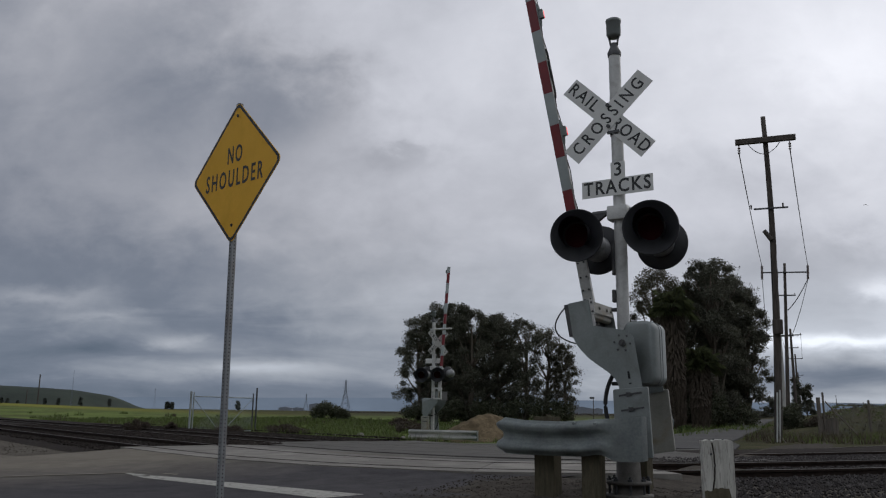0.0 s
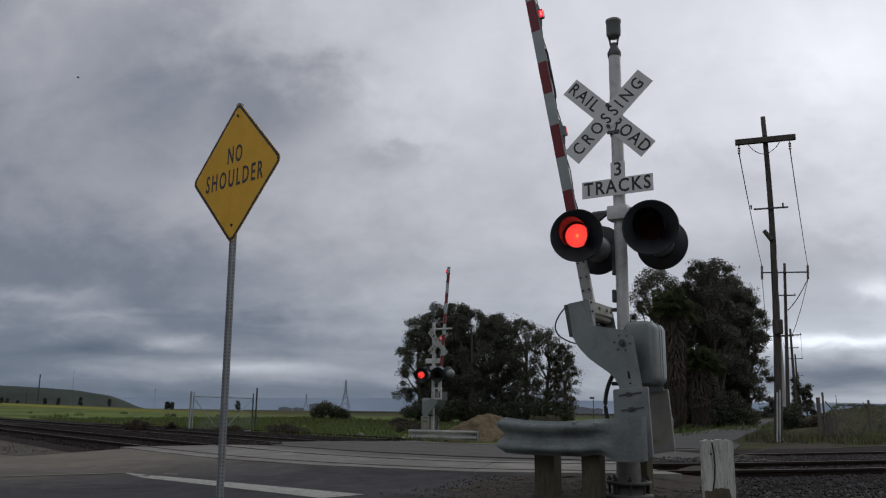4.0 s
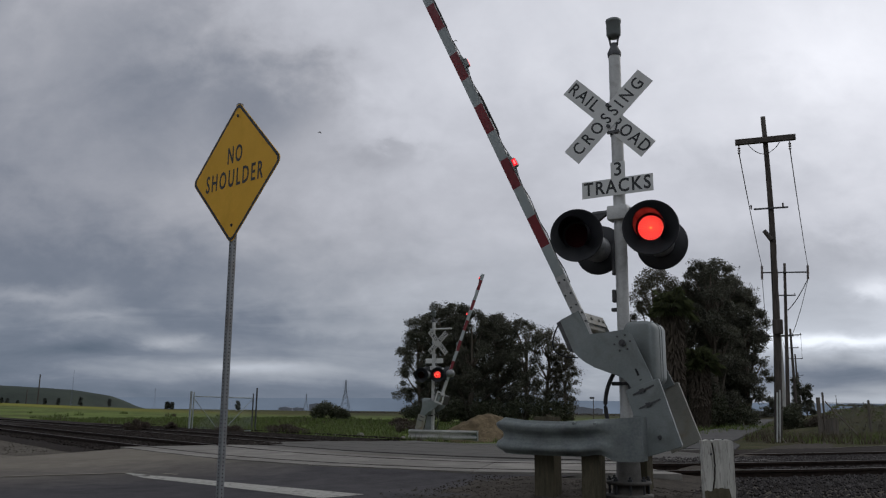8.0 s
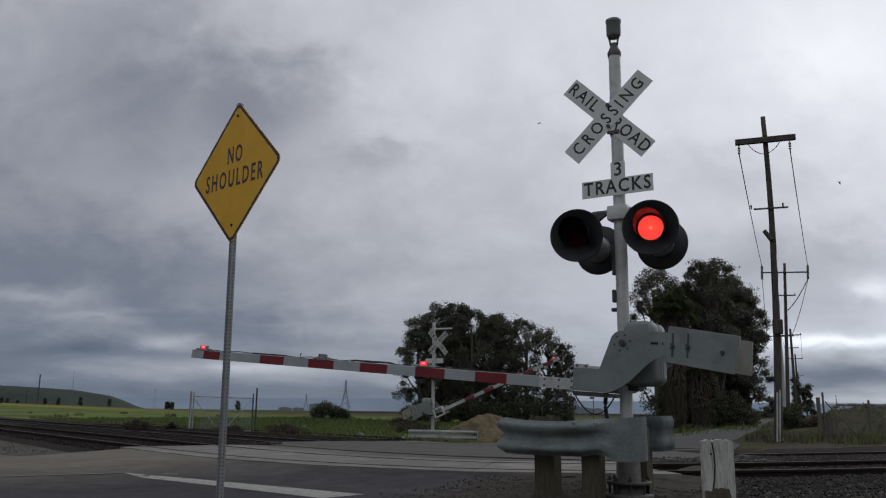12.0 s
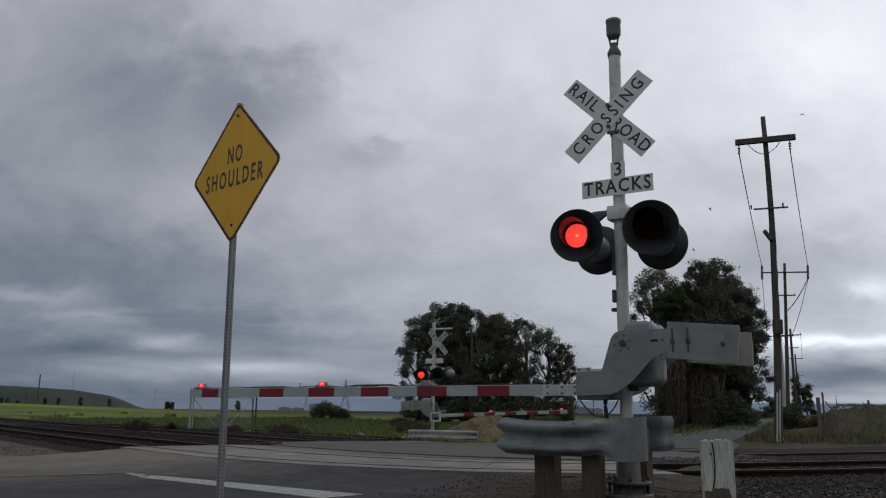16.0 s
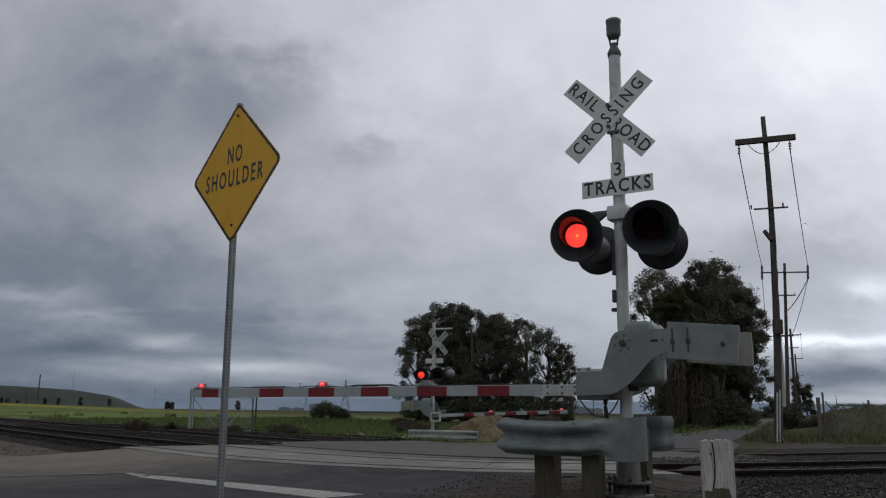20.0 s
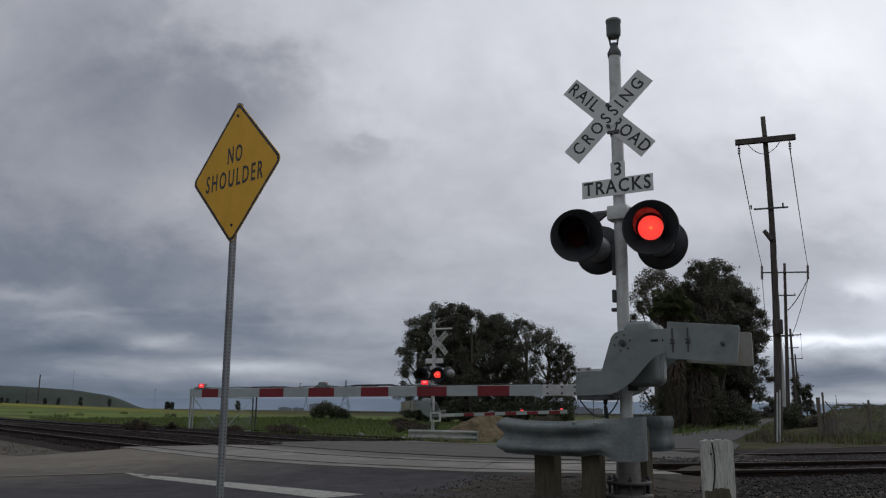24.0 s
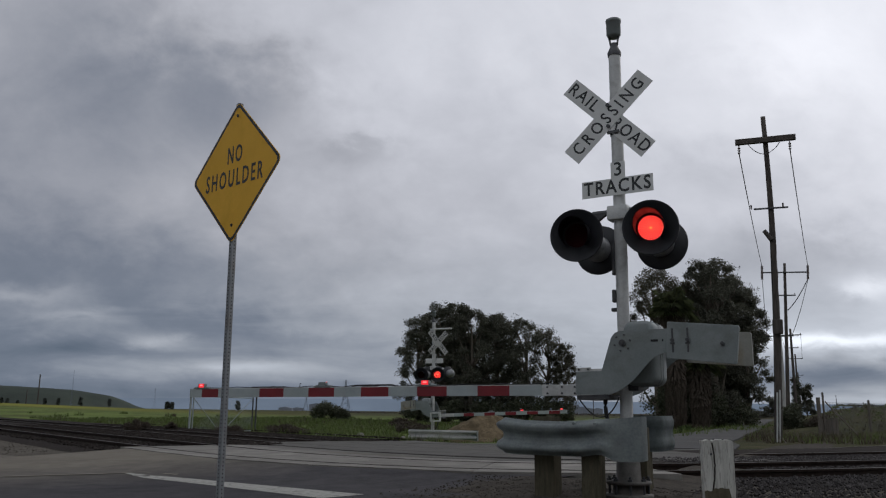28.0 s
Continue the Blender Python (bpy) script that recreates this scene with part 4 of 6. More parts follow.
    tube(bm, arc((0.02, -0.10, 1.36), (0.0, -0.10, 0.6), (-0.125, -0.03, 0), 22), 0.022, 10)
    part("conduit", bm, M_CABLE, th, "black flexible cable conduit", smooth=60)
    # gate: two side plates, counterweights, boom; its own axes sit at the pivot
    ol = [(-0.523, -0.29), (-0.523, -0.525), (-0.16, -0.527), (-0.075, -0.50), (0.01, -0.452), (0.10, -0.385), (0.185, -0.297), (0.27, -0.205), (0.345, -0.145), (0.42, -0.117), (0.50, -0.115), (0.50, 0.125),
          (-0.03, 0.125), (-0.08, 0.105), (-0.12, 0.06), (-0.236, -0.284), (-0.36, -0.284)]
    bm = bmesh.new()
    slab(bm, ol, -0.285, -0.275)
    gate = part("gate_side_plate", bm, M_ALU, th, "grey doglegged gate arm plate", Matrix.Translation(PIV))
    bm = bmesh.new()
    slab(bm, ol, 0.455, 0.465)
    part("gate_side_plate", bm, M_ALU, gate, "grey doglegged gate arm plate")
    for i in range(6):
        bm = bmesh.new()
        a = radians(60 * i + 15)
        rod(bm, (0.085 * math.cos(a), -0.295, 0.085 * math.sin(a)), (0.085 * math.cos(a), -0.284, 0.085 * math.sin(a)), 0.011, seg=6)
        part("plate_bolt", bm, M_DKSTEEL, gate)
    bm = bmesh.new()
    rod(bm, (0, -0.305, 0), (0, -0.284, 0), 0.034, seg=20)
    rod(bm, (0, -0.315, 0), (0, -0.305, 0), 0.02, seg=6)
    part("pivot_cap", bm, M_DKSTEEL, gate)
    bm = bmesh.new()
    box(bm, (0.075, 0.004, 0.022), (0.335, -0.288, 0.01))
    box(bm, (0.012, 0.004, 0.024), (0.42, -0.288, 0.01))
    part("plate_slot", bm, M_BLACKIN, gate)
    shapes = ([(0.457, -0.16), (0.47, -0.175), (1.12, -0.253), (1.133, -0.24), (1.173, 0.105), (1.16, 0.118), (0.495, 0.19), (0.482, 0.178)],
              [(0.457, -0.16), (0.47, -0.175), (1.125, -0.232), (1.138, -0.219), (1.136, 0.112), (1.122, 0.125), (0.495, 0.17), (0.482, 0.158)])
    for y, mat, shape in ((-0.305, M_ALU, shapes[0]), (0.487, M_CREAM, shapes[1])):
        bm = bmesh.new()
        slab(bm, shape, y - 0.018, y + 0.018, bevel=0.004)
        part("counterweight", bm, mat, gate, "grey steel counterweight plate" if mat is M_ALU else "stained cream counterweight plate")
        sgn = -1 if y < 0 else 1
        for x in (0.53, 0.68):
            bm = bmesh.new()
            box(bm, (0.018, 0.006, 0.24), (x, y + sgn * 0.019, 0.0))
            rod(bm, (x, y + sgn * 0.018, 0.0), (x, y + sgn * 0.045, 0.0), 0.02, seg=6)
            box(bm, (0.045, 0.01, 0.02), (x, y + sgn * 0.022, -0.03))
            part("slot_and_bolt", bm, M_DKSTEEL, gate)
        bm = bmesh.new()
        rod(bm, (1.01, y + sgn * 0.017, -0.05), (1.01, y + sgn * 0.04, -0.05), 0.02, seg=6)
        part("end_bolt", bm, M_DKSTEEL, gate)
    # cross box between the plates at the boom's root
    bm = bmesh.new()
    slab(bm, [(-0.52, -0.29), (-0.40, -0.29), (-0.40, -0.30), (-0.52, -0.30)], -0.27, 0.45)
    for y in (-0.2, 0.03, 0.26, 0.40):
        rod(bm, (-0.46, y, -0.29), (-0.46, y, -0.272), 0.018, seg=6)
    slab(bm, [(-0.52, -0.50), (-0.25, -0.50), (-0.25, -0.515), (-0.52, -0.515)], -0.27, 0.45)
    slab(bm, [(-0.26, -0.52), (-0.25, -0.52), (-0.25, -0.40), (-0.26, -0.40)], -0.27, 0.45)
    for y in (-0.2, -0.02, 0.16, 0.3):
        rod(bm, (-0.25, y, -0.46), (-0.225, y, -0.46), 0.018, seg=6)
    rod(bm, (-0.38, -0.27, -0.36), (-0.38, 0.45, -0.36), 0.045, seg=10)
    part("boom_bracket", bm, M_CREAM, gate, "stained cream mounting bracket")
    # pale angle standing over the front plate's edge, with its bolts
    bm = bmesh.new()
    slab(bm, [(-0.521, -0.295), (-0.36, -0.295), (-0.36, -0.243), (-0.521, -0.243)], -0.274, -0.262)
    slab(bm, [(-0.355, -0.295), (-0.235, -0.295), (-0.235, -0.258), (-0.355, -0.258)], -0.274, -0.262)
    n0 = set(bm.faces)
    for x in (-0.488, -0.388):
        rod(bm, (x, -0.286, -0.263), (x, -0.270, -0.263), 0.012, seg=6)
    paint(bm, n0, 1)
    part("top_angle", bm, (M_MAST, M_DKSTEEL), gate, "pale bolted steel angle")
    if not near:
        bm = bmesh.new()
        for x0, x1, z0, z1 in ((-0.66, -0.20, -0.39, -0.34), (-0.66, -0.20, -0.70, -0.65), (-0.66, -0.60, -0.65, -0.39), (-0.26, -0.20, -0.65, -0.39)):
            box(bm, (x1 - x0, 0.05, z1 - z0), ((x0 + x1) / 2, 0.49, (z0 + z1) / 2))
        part("bracket_frame", bm, M_MAST, gate, "open pale bracket frame")
    bm = bmesh.new()
    # first plate is added as shade inside the open box, second is the foot
    slab(bm, [(-0.51, -0.405), (-0.262, -0.405), (-0.262, -0.415), (-0.51, -0.415)], -0.27, 0.45)
    slab(bm, [(-0.52, -0.530), (-0.17, -0.530), (-0.17, -0.572), (-0.52, -0.578)], -0.27, 0.30)
    part("bracket_web", bm, M_DKSTEEL, gate, "dark bracket foot, and a dark plate standing for shade in the recess")
    bm = bmesh.new()
    tube(bm, arc((-0.53, -0.2, -0.56), (-0.1, -0.15, -0.55), (0.02, 0, -0.20), 14), 0.008, 6)
    part("cable", bm, M_CABLE, gate)
    # boom: aluminium root, then striped fibreglass; it is bolted to the inside of the back plate and points a little forward
    zc = -0.461
    boom = Matrix.Translation((-0.6, 0.225, zc)) @ pose(0, 0, 0, 0, 0, 4.65)

    def at(dist, y=0.0, z=0.0):
        """A place on the boom, by its distance from the pivot."""
        return Vector((0.6 - dist, y, z))

    bm = bmesh.new()
    box(bm, (0.80, 0.052, 0.124), at(0.72), bevel=0.004)
    part("boom_root", bm, M_MAST, gate, "aluminium boom root", boom)
    for dist in (0.62, 0.73, 0.88, 1.05):
        for dz in (-0.035, 0.035):
            bm = bmesh.new()
            rod(bm, at(dist, -0.04, dz), at(dist, -0.02, dz), 0.012, seg=6)
            part("root_bolt", bm, M_DKSTEEL, gate, "", boom)
    if near:
        cuts = [1.11] + [1.519 + 0.4064 * i for i in range(10)] + [5.90, 6.203, boom_tip]
    else:
        step = (boom_tip - 1.519) / 9.6
        cuts = [1.11] + [1.519 + step * i for i in range(10)] + [boom_tip]
    for i, (d0, d1) in enumerate(zip(cuts, cuts[1:])):
        bm = bmesh.new()
        box(bm, (d1 - d0, 0.04, 0.118 - 0.004 * i / len(cuts)), at((d0 + d1) / 2), bevel=0.0)
        part("boom_section", bm, M_RED if i % 2 else M_WHITE, gate, "red boom stripe" if i % 2 else "pale grey boom stripe", boom)
    # pale strip added along the top as the edge that catches the sky
    bm = bmesh.new()
    box(bm, (boom_tip - 1.15, 0.03, 0.008), at((boom_tip + 1.15) / 2, 0, 0.062))
    part("boom_edge", bm, M_MAST, gate, "pale strip standing for the boom's lit top edge", boom)
    wire = bmesh.new()
    spots = (6.215, 4.15, 2.63) if near else (boom_tip - 0.2, boom_tip - 1.75, boom_tip - 3.0)
    zt = 0.068
    for p, q in ((spots[2], spots[1]), (spots[1], spots[0]), (1.0, spots[2])):
        n = 10
        tube(wire, [at(p + (q - p) * i / n, 0.0, zt + 0.006 + 0.010 * math.sin(i * 2.1) * (0 < i < n)) for i in range(n + 1)], 0.006, 5)
    tube(wire, [at(3.06, 0, zt + 0.006), at(3.12, 0, zt + 0.016), at(3.64, 0, zt + 0.014), at(3.70, 0, zt + 0.004)], 0.013, 6)
    if near:
        tube(wire, [at(5.32, 0, zt + 0.008), at(4.75, 0, zt + 0.006)], 0.011, 6)
        tube(wire, [at(4.52, 0, zt), at(4.52, 0, zt + 0.04), at(4.50, 0, zt + 0.05)], 0.006, 5)
    part("boom_cable", wire, M_CABLE, gate, "black cable tied along the boom", boom)
    lights = []
    for dist in spots:
        bm = bmesh.new()
        box(bm, (0.24, 0.06, 0.014), at(dist, 0, zt + 0.006), bevel=0.005)
        for s in (-1, 1):
            rod(bm, at(dist + s * 0.06, 0, zt + 0.02), at(dist + s * 0.15, 0, zt + 0.004), 0.014, seg=8)
            box(bm, (0.008, 0.055, 0.05), at(dist + s * 0.052, 0, zt + 0.035), bevel=0.002)
        part("boom_lamp_base", bm, M_ALU, gate, "small grey lamp base", boom)
        bm = bmesh.new()
        box(bm, (0.096, 0.024, 0.052), (0, -0.014, 0), bevel=0.006)
        n0 = set(bm.faces)
        box(bm, (0.05, 0.004, 0.02), (0, -0.026, 0.003))
        paint(bm, n0, 1)
        n0 = set(bm.faces)
        box(bm, (0.097, 0.024, 0.053), (0, 0.012, 0), bevel=0.006)
        paint(bm, n0, 2)
        lights.append(part("boom_lamp", bm, (M_TIPLIGHT, M_TIPCORE, M_ALU), gate, "red boom lamp", boom @ Matrix.Translation(at(dist, 0, zt + 0.039))))
    return th, gate, lamps, lights


SIG_AT = pose(1.893, 8.653, 0, 0, 0, -31.2)
SIG_NEAR = crossing_signal(SIG_AT, 6.425, "silver crossing signal with crossbuck, lamps and gate beside the road", True)
FAR_AT = pose(-0.28, 33.0, -0.42, 0, 0, -29.2 + 180 + 2)
SIG_FAR = crossing_signal(FAR_AT, 5.66, "silver crossing signal across the tracks, seen from behind", False)


# ---- guard rails at the signals ----
def guard_rail(at, label, path, low, high, posts, steel, deep=0.085, lows=None, highs=None):
    th = thing("guard_rail", at, label, "guard rail", "guard rails")
    bm = bmesh.new()
    w_beam(bm, path, lows or low, highs or high, deep)
    part("w_beam", bm, steel, th, "galvanized corrugated beam", smooth=50)
    # wrap-round end shoe
    bm = bmesh.new()
    x0, y0 = path[-1]
    pts = [(x0 - 0.62, y0 - 0.008), (x0 - 0.3, y0 - 0.02), (x0 - 0.02, y0 - 0.03), (x0 + 0.01, y0 - 0.02), (x0 + 0.01, y0 + 0.10)]
    grow = [0.0, 0.0, 0.03, 0.03, 0.03]
    rings = []
    for (x, y), g in zip(pts, grow):
        rings.append([bm.verts.new((x, y - (0.022 * (0.5 - 0.5 * math.cos(4 * math.pi * i / 16)) if g == 0 else 0.0) , low - g + (high - low + g) * i / 16)) for i in range(17)])
    for a, b in zip(rings, rings[1:]):
        for i in range(16):
            bm.faces.new((a[i], b[i], b[i + 1], a[i + 1]))
    bmesh.ops.solidify(bm, geom=bm.faces[:], thickness=0.006)
    part("end_shoe", bm, M_GALV, th, "flattened galvanized end shoe", smooth=50)
    for x in (x0 - 0.55, x0 - 0.38):
        bm = bmesh.new()
        rod(bm, (x, y0 - 0.075, high - 0.05), (x, y0 - 0.01, high - 0.05), 0.016, seg=8)
        part("splice_bolt", bm, M_GALV, th)
    for x, y, w, top in posts:
        bm = bmesh.new()
        box(bm, (w, w, top + 0.3), (x, y, (top - 0.3) / 2), bevel=0.008)
        part("timber_post", bm, M_WOODPOST, th, "weathered square timber post")
    return th


def signal_guard():
    """The near rail: a curled W beam, lapped by a terminal shoe that flattens and wraps round the end post."""
    th = thing("guard_rail", BASE, "galvanized guard rail before the crossing signal", "guard rail", "guard rails")
    bm = bmesh.new()
    path = [(-1.20, -0.20), (-1.19, -0.32), (-1.13, -0.42), (-1.02, -0.475), (-0.86, -0.49), (-0.60, -0.49), (-0.40, -0.49), (-0.26, -0.492)]
    w_beam(bm, path, [0.49, 0.475, 0.46, 0.452, 0.45, 0.45, 0.45, 0.455], [0.815, 0.82, 0.83, 0.82, 0.803, 0.797, 0.795, 0.80], 0.085)
    part("w_beam", bm, M_GALV, th, "galvanized corrugated beam", smooth=50)
    bm = bmesh.new()
    path = [(-0.42, -0.499), (-0.39, -0.500), (-0.30, -0.501), (-0.20, -0.503), (-0.10, -0.506), (-0.04, -0.509), (0.02, -0.512), (0.08, -0.516), (0.15, -0.52), (0.30, -0.525), (0.378, -0.528), (0.388, -0.515), (0.388, -0.38)]
    w_beam(bm, path, [0.465, 0.452, 0.45, 0.458, 0.474, 0.475, 0.455, 0.425, 0.415, 0.418, 0.425, 0.428, 0.43], [0.79, 0.803, 0.805, 0.812, 0.822, 0.826, 0.828, 0.83, 0.833, 0.845, 0.852, 0.853, 0.853],
           [0.088] * 3 + [0.085, 0.08, 0.075, 0.07, 0.06, 0.05, 0.04, 0.04, 0.03, 0.02], [0.0, 0.0, 0.05, 0.15, 0.35, 0.55, 0.75, 0.92, 1.0, 1.0, 1.0, 1.0, 1.0], 0.006)
    part("end_shoe", bm, M_GALV, th, "flattened galvanized terminal shoe", smooth=50)
    for x in (-0.30, -0.08):
        bm = bmesh.new()
        rod(bm, (x, -0.58, 0.776), (x, -0.52, 0.785), 0.016, seg=8)
        part("splice_bolt", bm, M_GALV, th)
    for x, y, w, top in [(-0.725, -0.22, 0.22, 0.84), (-0.19, -0.32, 0.19, 0.79), (0.19, 0.14, 0.13, 0.74)]:
        bm = bmesh.new()
        box(bm, (w, w, top + 0.3), (x, y, (top - 0.3) / 2), bevel=0.008)
        part("timber_post", bm, M_WOODPOST, th, "weathered square timber post")


signal_guard()
far_guard = guard_rail(FAR_AT @ pose(0, 0, 0, 0, 0, 180), "galvanized guard rail at the far crossing signal",
                       [(2.15, -0.55), (1.4, -0.60), (0.5, -0.62), (-0.2, -0.62), (-0.8, -0.62)][::-1], 0.24, 0.60,
                       [(-0.4, -0.45, 0.18, 0.45), (0.8, -0.45, 0.18, 0.45)], M_MAST)


def buffer_end():
    """The bent back end of a second rail behind the mast."""
    th = thing("guard_rail_end", BASE @ pose(0.08, 0.80, 0, 0, 0, 0), "bent galvanized guard rail end behind the mast", "guard rail", "guard rails")
    bm = bmesh.new()
    pts = [(0.17 * math.sin(radians(a)), -0.17 * math.cos(radians(a))) for a in range(-51, 100, 12)] + [(0.16, 0.5)]
    w_beam(bm, pts, 0.47, 0.86, 0.02)
    part("w_beam", bm, M_GALVDARK, th, smooth=50)
    bm = bmesh.new()
    box(bm, (0.09, 0.12, 1.1), (-0.05, 0.12, 0.28), bevel=0.008)
    part("timber_post", bm, M_WOODPOST, th)


buffer_end()


# ---- yellow warning sign ----
def warning_sign():
    at = pose(-1.506, 5.6, 0, 0, 0, -40.5)
    th = thing("warning_sign", at, "yellow diamond NO SHOULDER sign on a perforated steel post", "road sign")
    lean = pose(0, 0, 0, 0, -0.3, 0)
    s, r = 0.762, 0.048

    def diamond(size, rad, y0, y1):
        pts = []
        h = size / 2
        for cx, cz, a0 in ((h - rad, h - rad, 0), (-h + rad, h - rad, 90), (-h + rad, -h + rad, 180), (h - rad, -h + rad, 270)):
            for i in range(6):
                a = radians(a0 + 90 * i / 5)
                pts.append((cx + rad * math.cos(a), cz + rad * math.sin(a)))
        bm = bmesh.new()
        slab(bm, pts, y0, y1, at=pose(0, 0, 0, 0, 45, 0))
        return bm

    zc = 2.575
    P = lean @ Matrix.Translation((0, 0, zc))
    panel = part("sign_panel", diamond(s, r, -0.003, 0.0), M_YELLOW, th, "yellow reflective diamond panel", P)
    # black border: a ring between two diamonds
    bm = bmesh.new()
    rings = []
    for size, rad in ((0.754, 0.046), (0.714, 0.034)):
        h = size / 2
        ring = []
        for cx, cz, a0 in ((h - rad, h - rad, 0), (-h + rad, h - rad, 90), (-h + rad, -h + rad, 180), (h - rad, -h + rad, 270)):
            for i in range(6):
                a = radians(a0 + 90 * i / 5)
                ring.append(bm.verts.new(pose(0, 0, 0, 0, 45, 0) @ Vector((cx + rad * math.cos(a), -0.0042, cz + rad * math.sin(a)))))
        rings.append(ring)
    for i in range(24):
        bm.faces.new((rings[0][i], rings[0][(i + 1) % 24], rings[1][(i + 1) % 24], rings[1][i]))
    part("border", bm, M_INK, panel, "black border line")
    lettering("letters", "NO", 0.182, M_INK, panel, pose(-0.012, -0.0035, 0.128) @ FRONT, 0.001, 0.58, 1.28, 0.014)
    lettering("letters", "SHOULDER", 0.182, M_INK, panel, pose(-0.012, -0.0035, -0.05) @ FRONT, 0.001, 0.60, 1.36, 0.014)
    for z in (0.43, -0.40):
        bm = bmesh.new()
        rod(bm, (0, -0.012, z), (0, -0.002, z), 0.008, seg=6)
        rod(bm, (0, -0.005, z), (0, -0.002, z), 0.012, seg=12)
        part("bolt", bm, M_DKSTEEL, panel)
    bm = bmesh.new()
    box(bm, (0.040, 0.036, zc + 0.535 + 0.3), (-0.012, 0.021, (zc + 0.535 - 0.3) / 2), bevel=0.004)
    post = part("post", bm, M_POSTSTEEL, th, "galvanized perforated square post", pose(0.034, 0, 0, 0, -1.1, 0))
    bm = bmesh.new()
    z = 0.05
    while z < zc + 0.50:
        rod(bm, (-0.012, 0.0005, z), (-0.012, 0.0025, z), 0.0055, seg=8)
        rod(bm, (0.0072, 0.021, z), (0.0088, 0.021, z), 0.0055, seg=8)
        z += 0.0254
    part("punched_holes", bm, M_DKSTEEL, post)["kind"] = "stuff"
    return th


warning_sign()


# ---- old white post ----
def white_post():
    th = thing("marker_post", pose(1.875, 5.62, 0, 0, 0, -12), "split timber post with peeling white paint", "post")
    w, h = 0.20, 0.712
    rng = random.Random(8)

    def edge(x, z, rough):
        return x + rough * noise.noise((z * 16, x * 40, 1)) + 0.4 * rough * noise.noise((z * 55, x * 40, 5))

    def crack(z):
        return -0.034 + 0.010 * math.sin(z * 13 + 0.6) + 0.006 * noise.noise((z * 30, 0, 7)) - 0.02 * max(0.0, 0.5 - z)

    # two painted halves with a wandering crack between them, chipped tops and a torn lower edge
    zs = [0.30 + (h - 0.306) * i / 18 for i in range(19)]
    for sgn in (-1, 1):
        gap = 0.0055
        outer = [(edge(sgn * w / 2, z, 0.0055), z) for z in zs]
        inner = [(crack(z) + sgn * gap * (1 + 0.6 * noise.noise((z * 25, sgn, 2))), z) for z in zs]
        n = 7 if sgn > 0 else 4
        top = [(inner[-1][0] + (outer[-1][0] - inner[-1][0]) * q / n, h - rng.choice((0.0, 0.0, 0.003, 0.010))) for q in range(1, n)]
        bm = bmesh.new()
        slab(bm, inner + top + outer[::-1], -0.08, 0.08)
        part("painted_timber", bm, M_WHITEPAINT, th, "peeling white painted timber")
    bm = bmesh.new()
    box(bm, (0.07, 0.13, h - 0.02), (-0.036, 0.006, (h - 0.02) / 2))
    part("split", bm, M_POLE, th, "dark open crack")
    bm = bmesh.new()
    lift = 0.035
    torn = [(-0.097, 0.345), (-0.08, 0.350), (-0.06, 0.343), (-0.045, 0.352), (-0.03, 0.366), (-0.01, 0.362), (0.012, 0.370), (0.035, 0.363), (0.058, 0.366), (0.064, 0.340), (0.07, 0.31), (0.07, -0.3), (-0.097, -0.3)]
    slab(bm, [(x, z + lift) for x, z in torn], -0.083, 0.06)
    box(bm, (w - 0.004, 0.155, 0.66), (0, 0.002, -0.07), bevel=0.005)
    part("bare_timber_foot", bm, M_WOODPOST, th, "bare brown timber foot")
    bm = bmesh.new()
    rod(bm, (-0.045, -0.09, 0.62), (-0.045, -0.08, 0.62), 0.008, seg=8)
    for x in (-0.02, 0.04):
        rod(bm, (x, -0.03, h - 0.005), (x, -0.03, h + 0.008), 0.006, seg=6)
    part("nail", bm, M_DKSTEEL, th)


white_post()


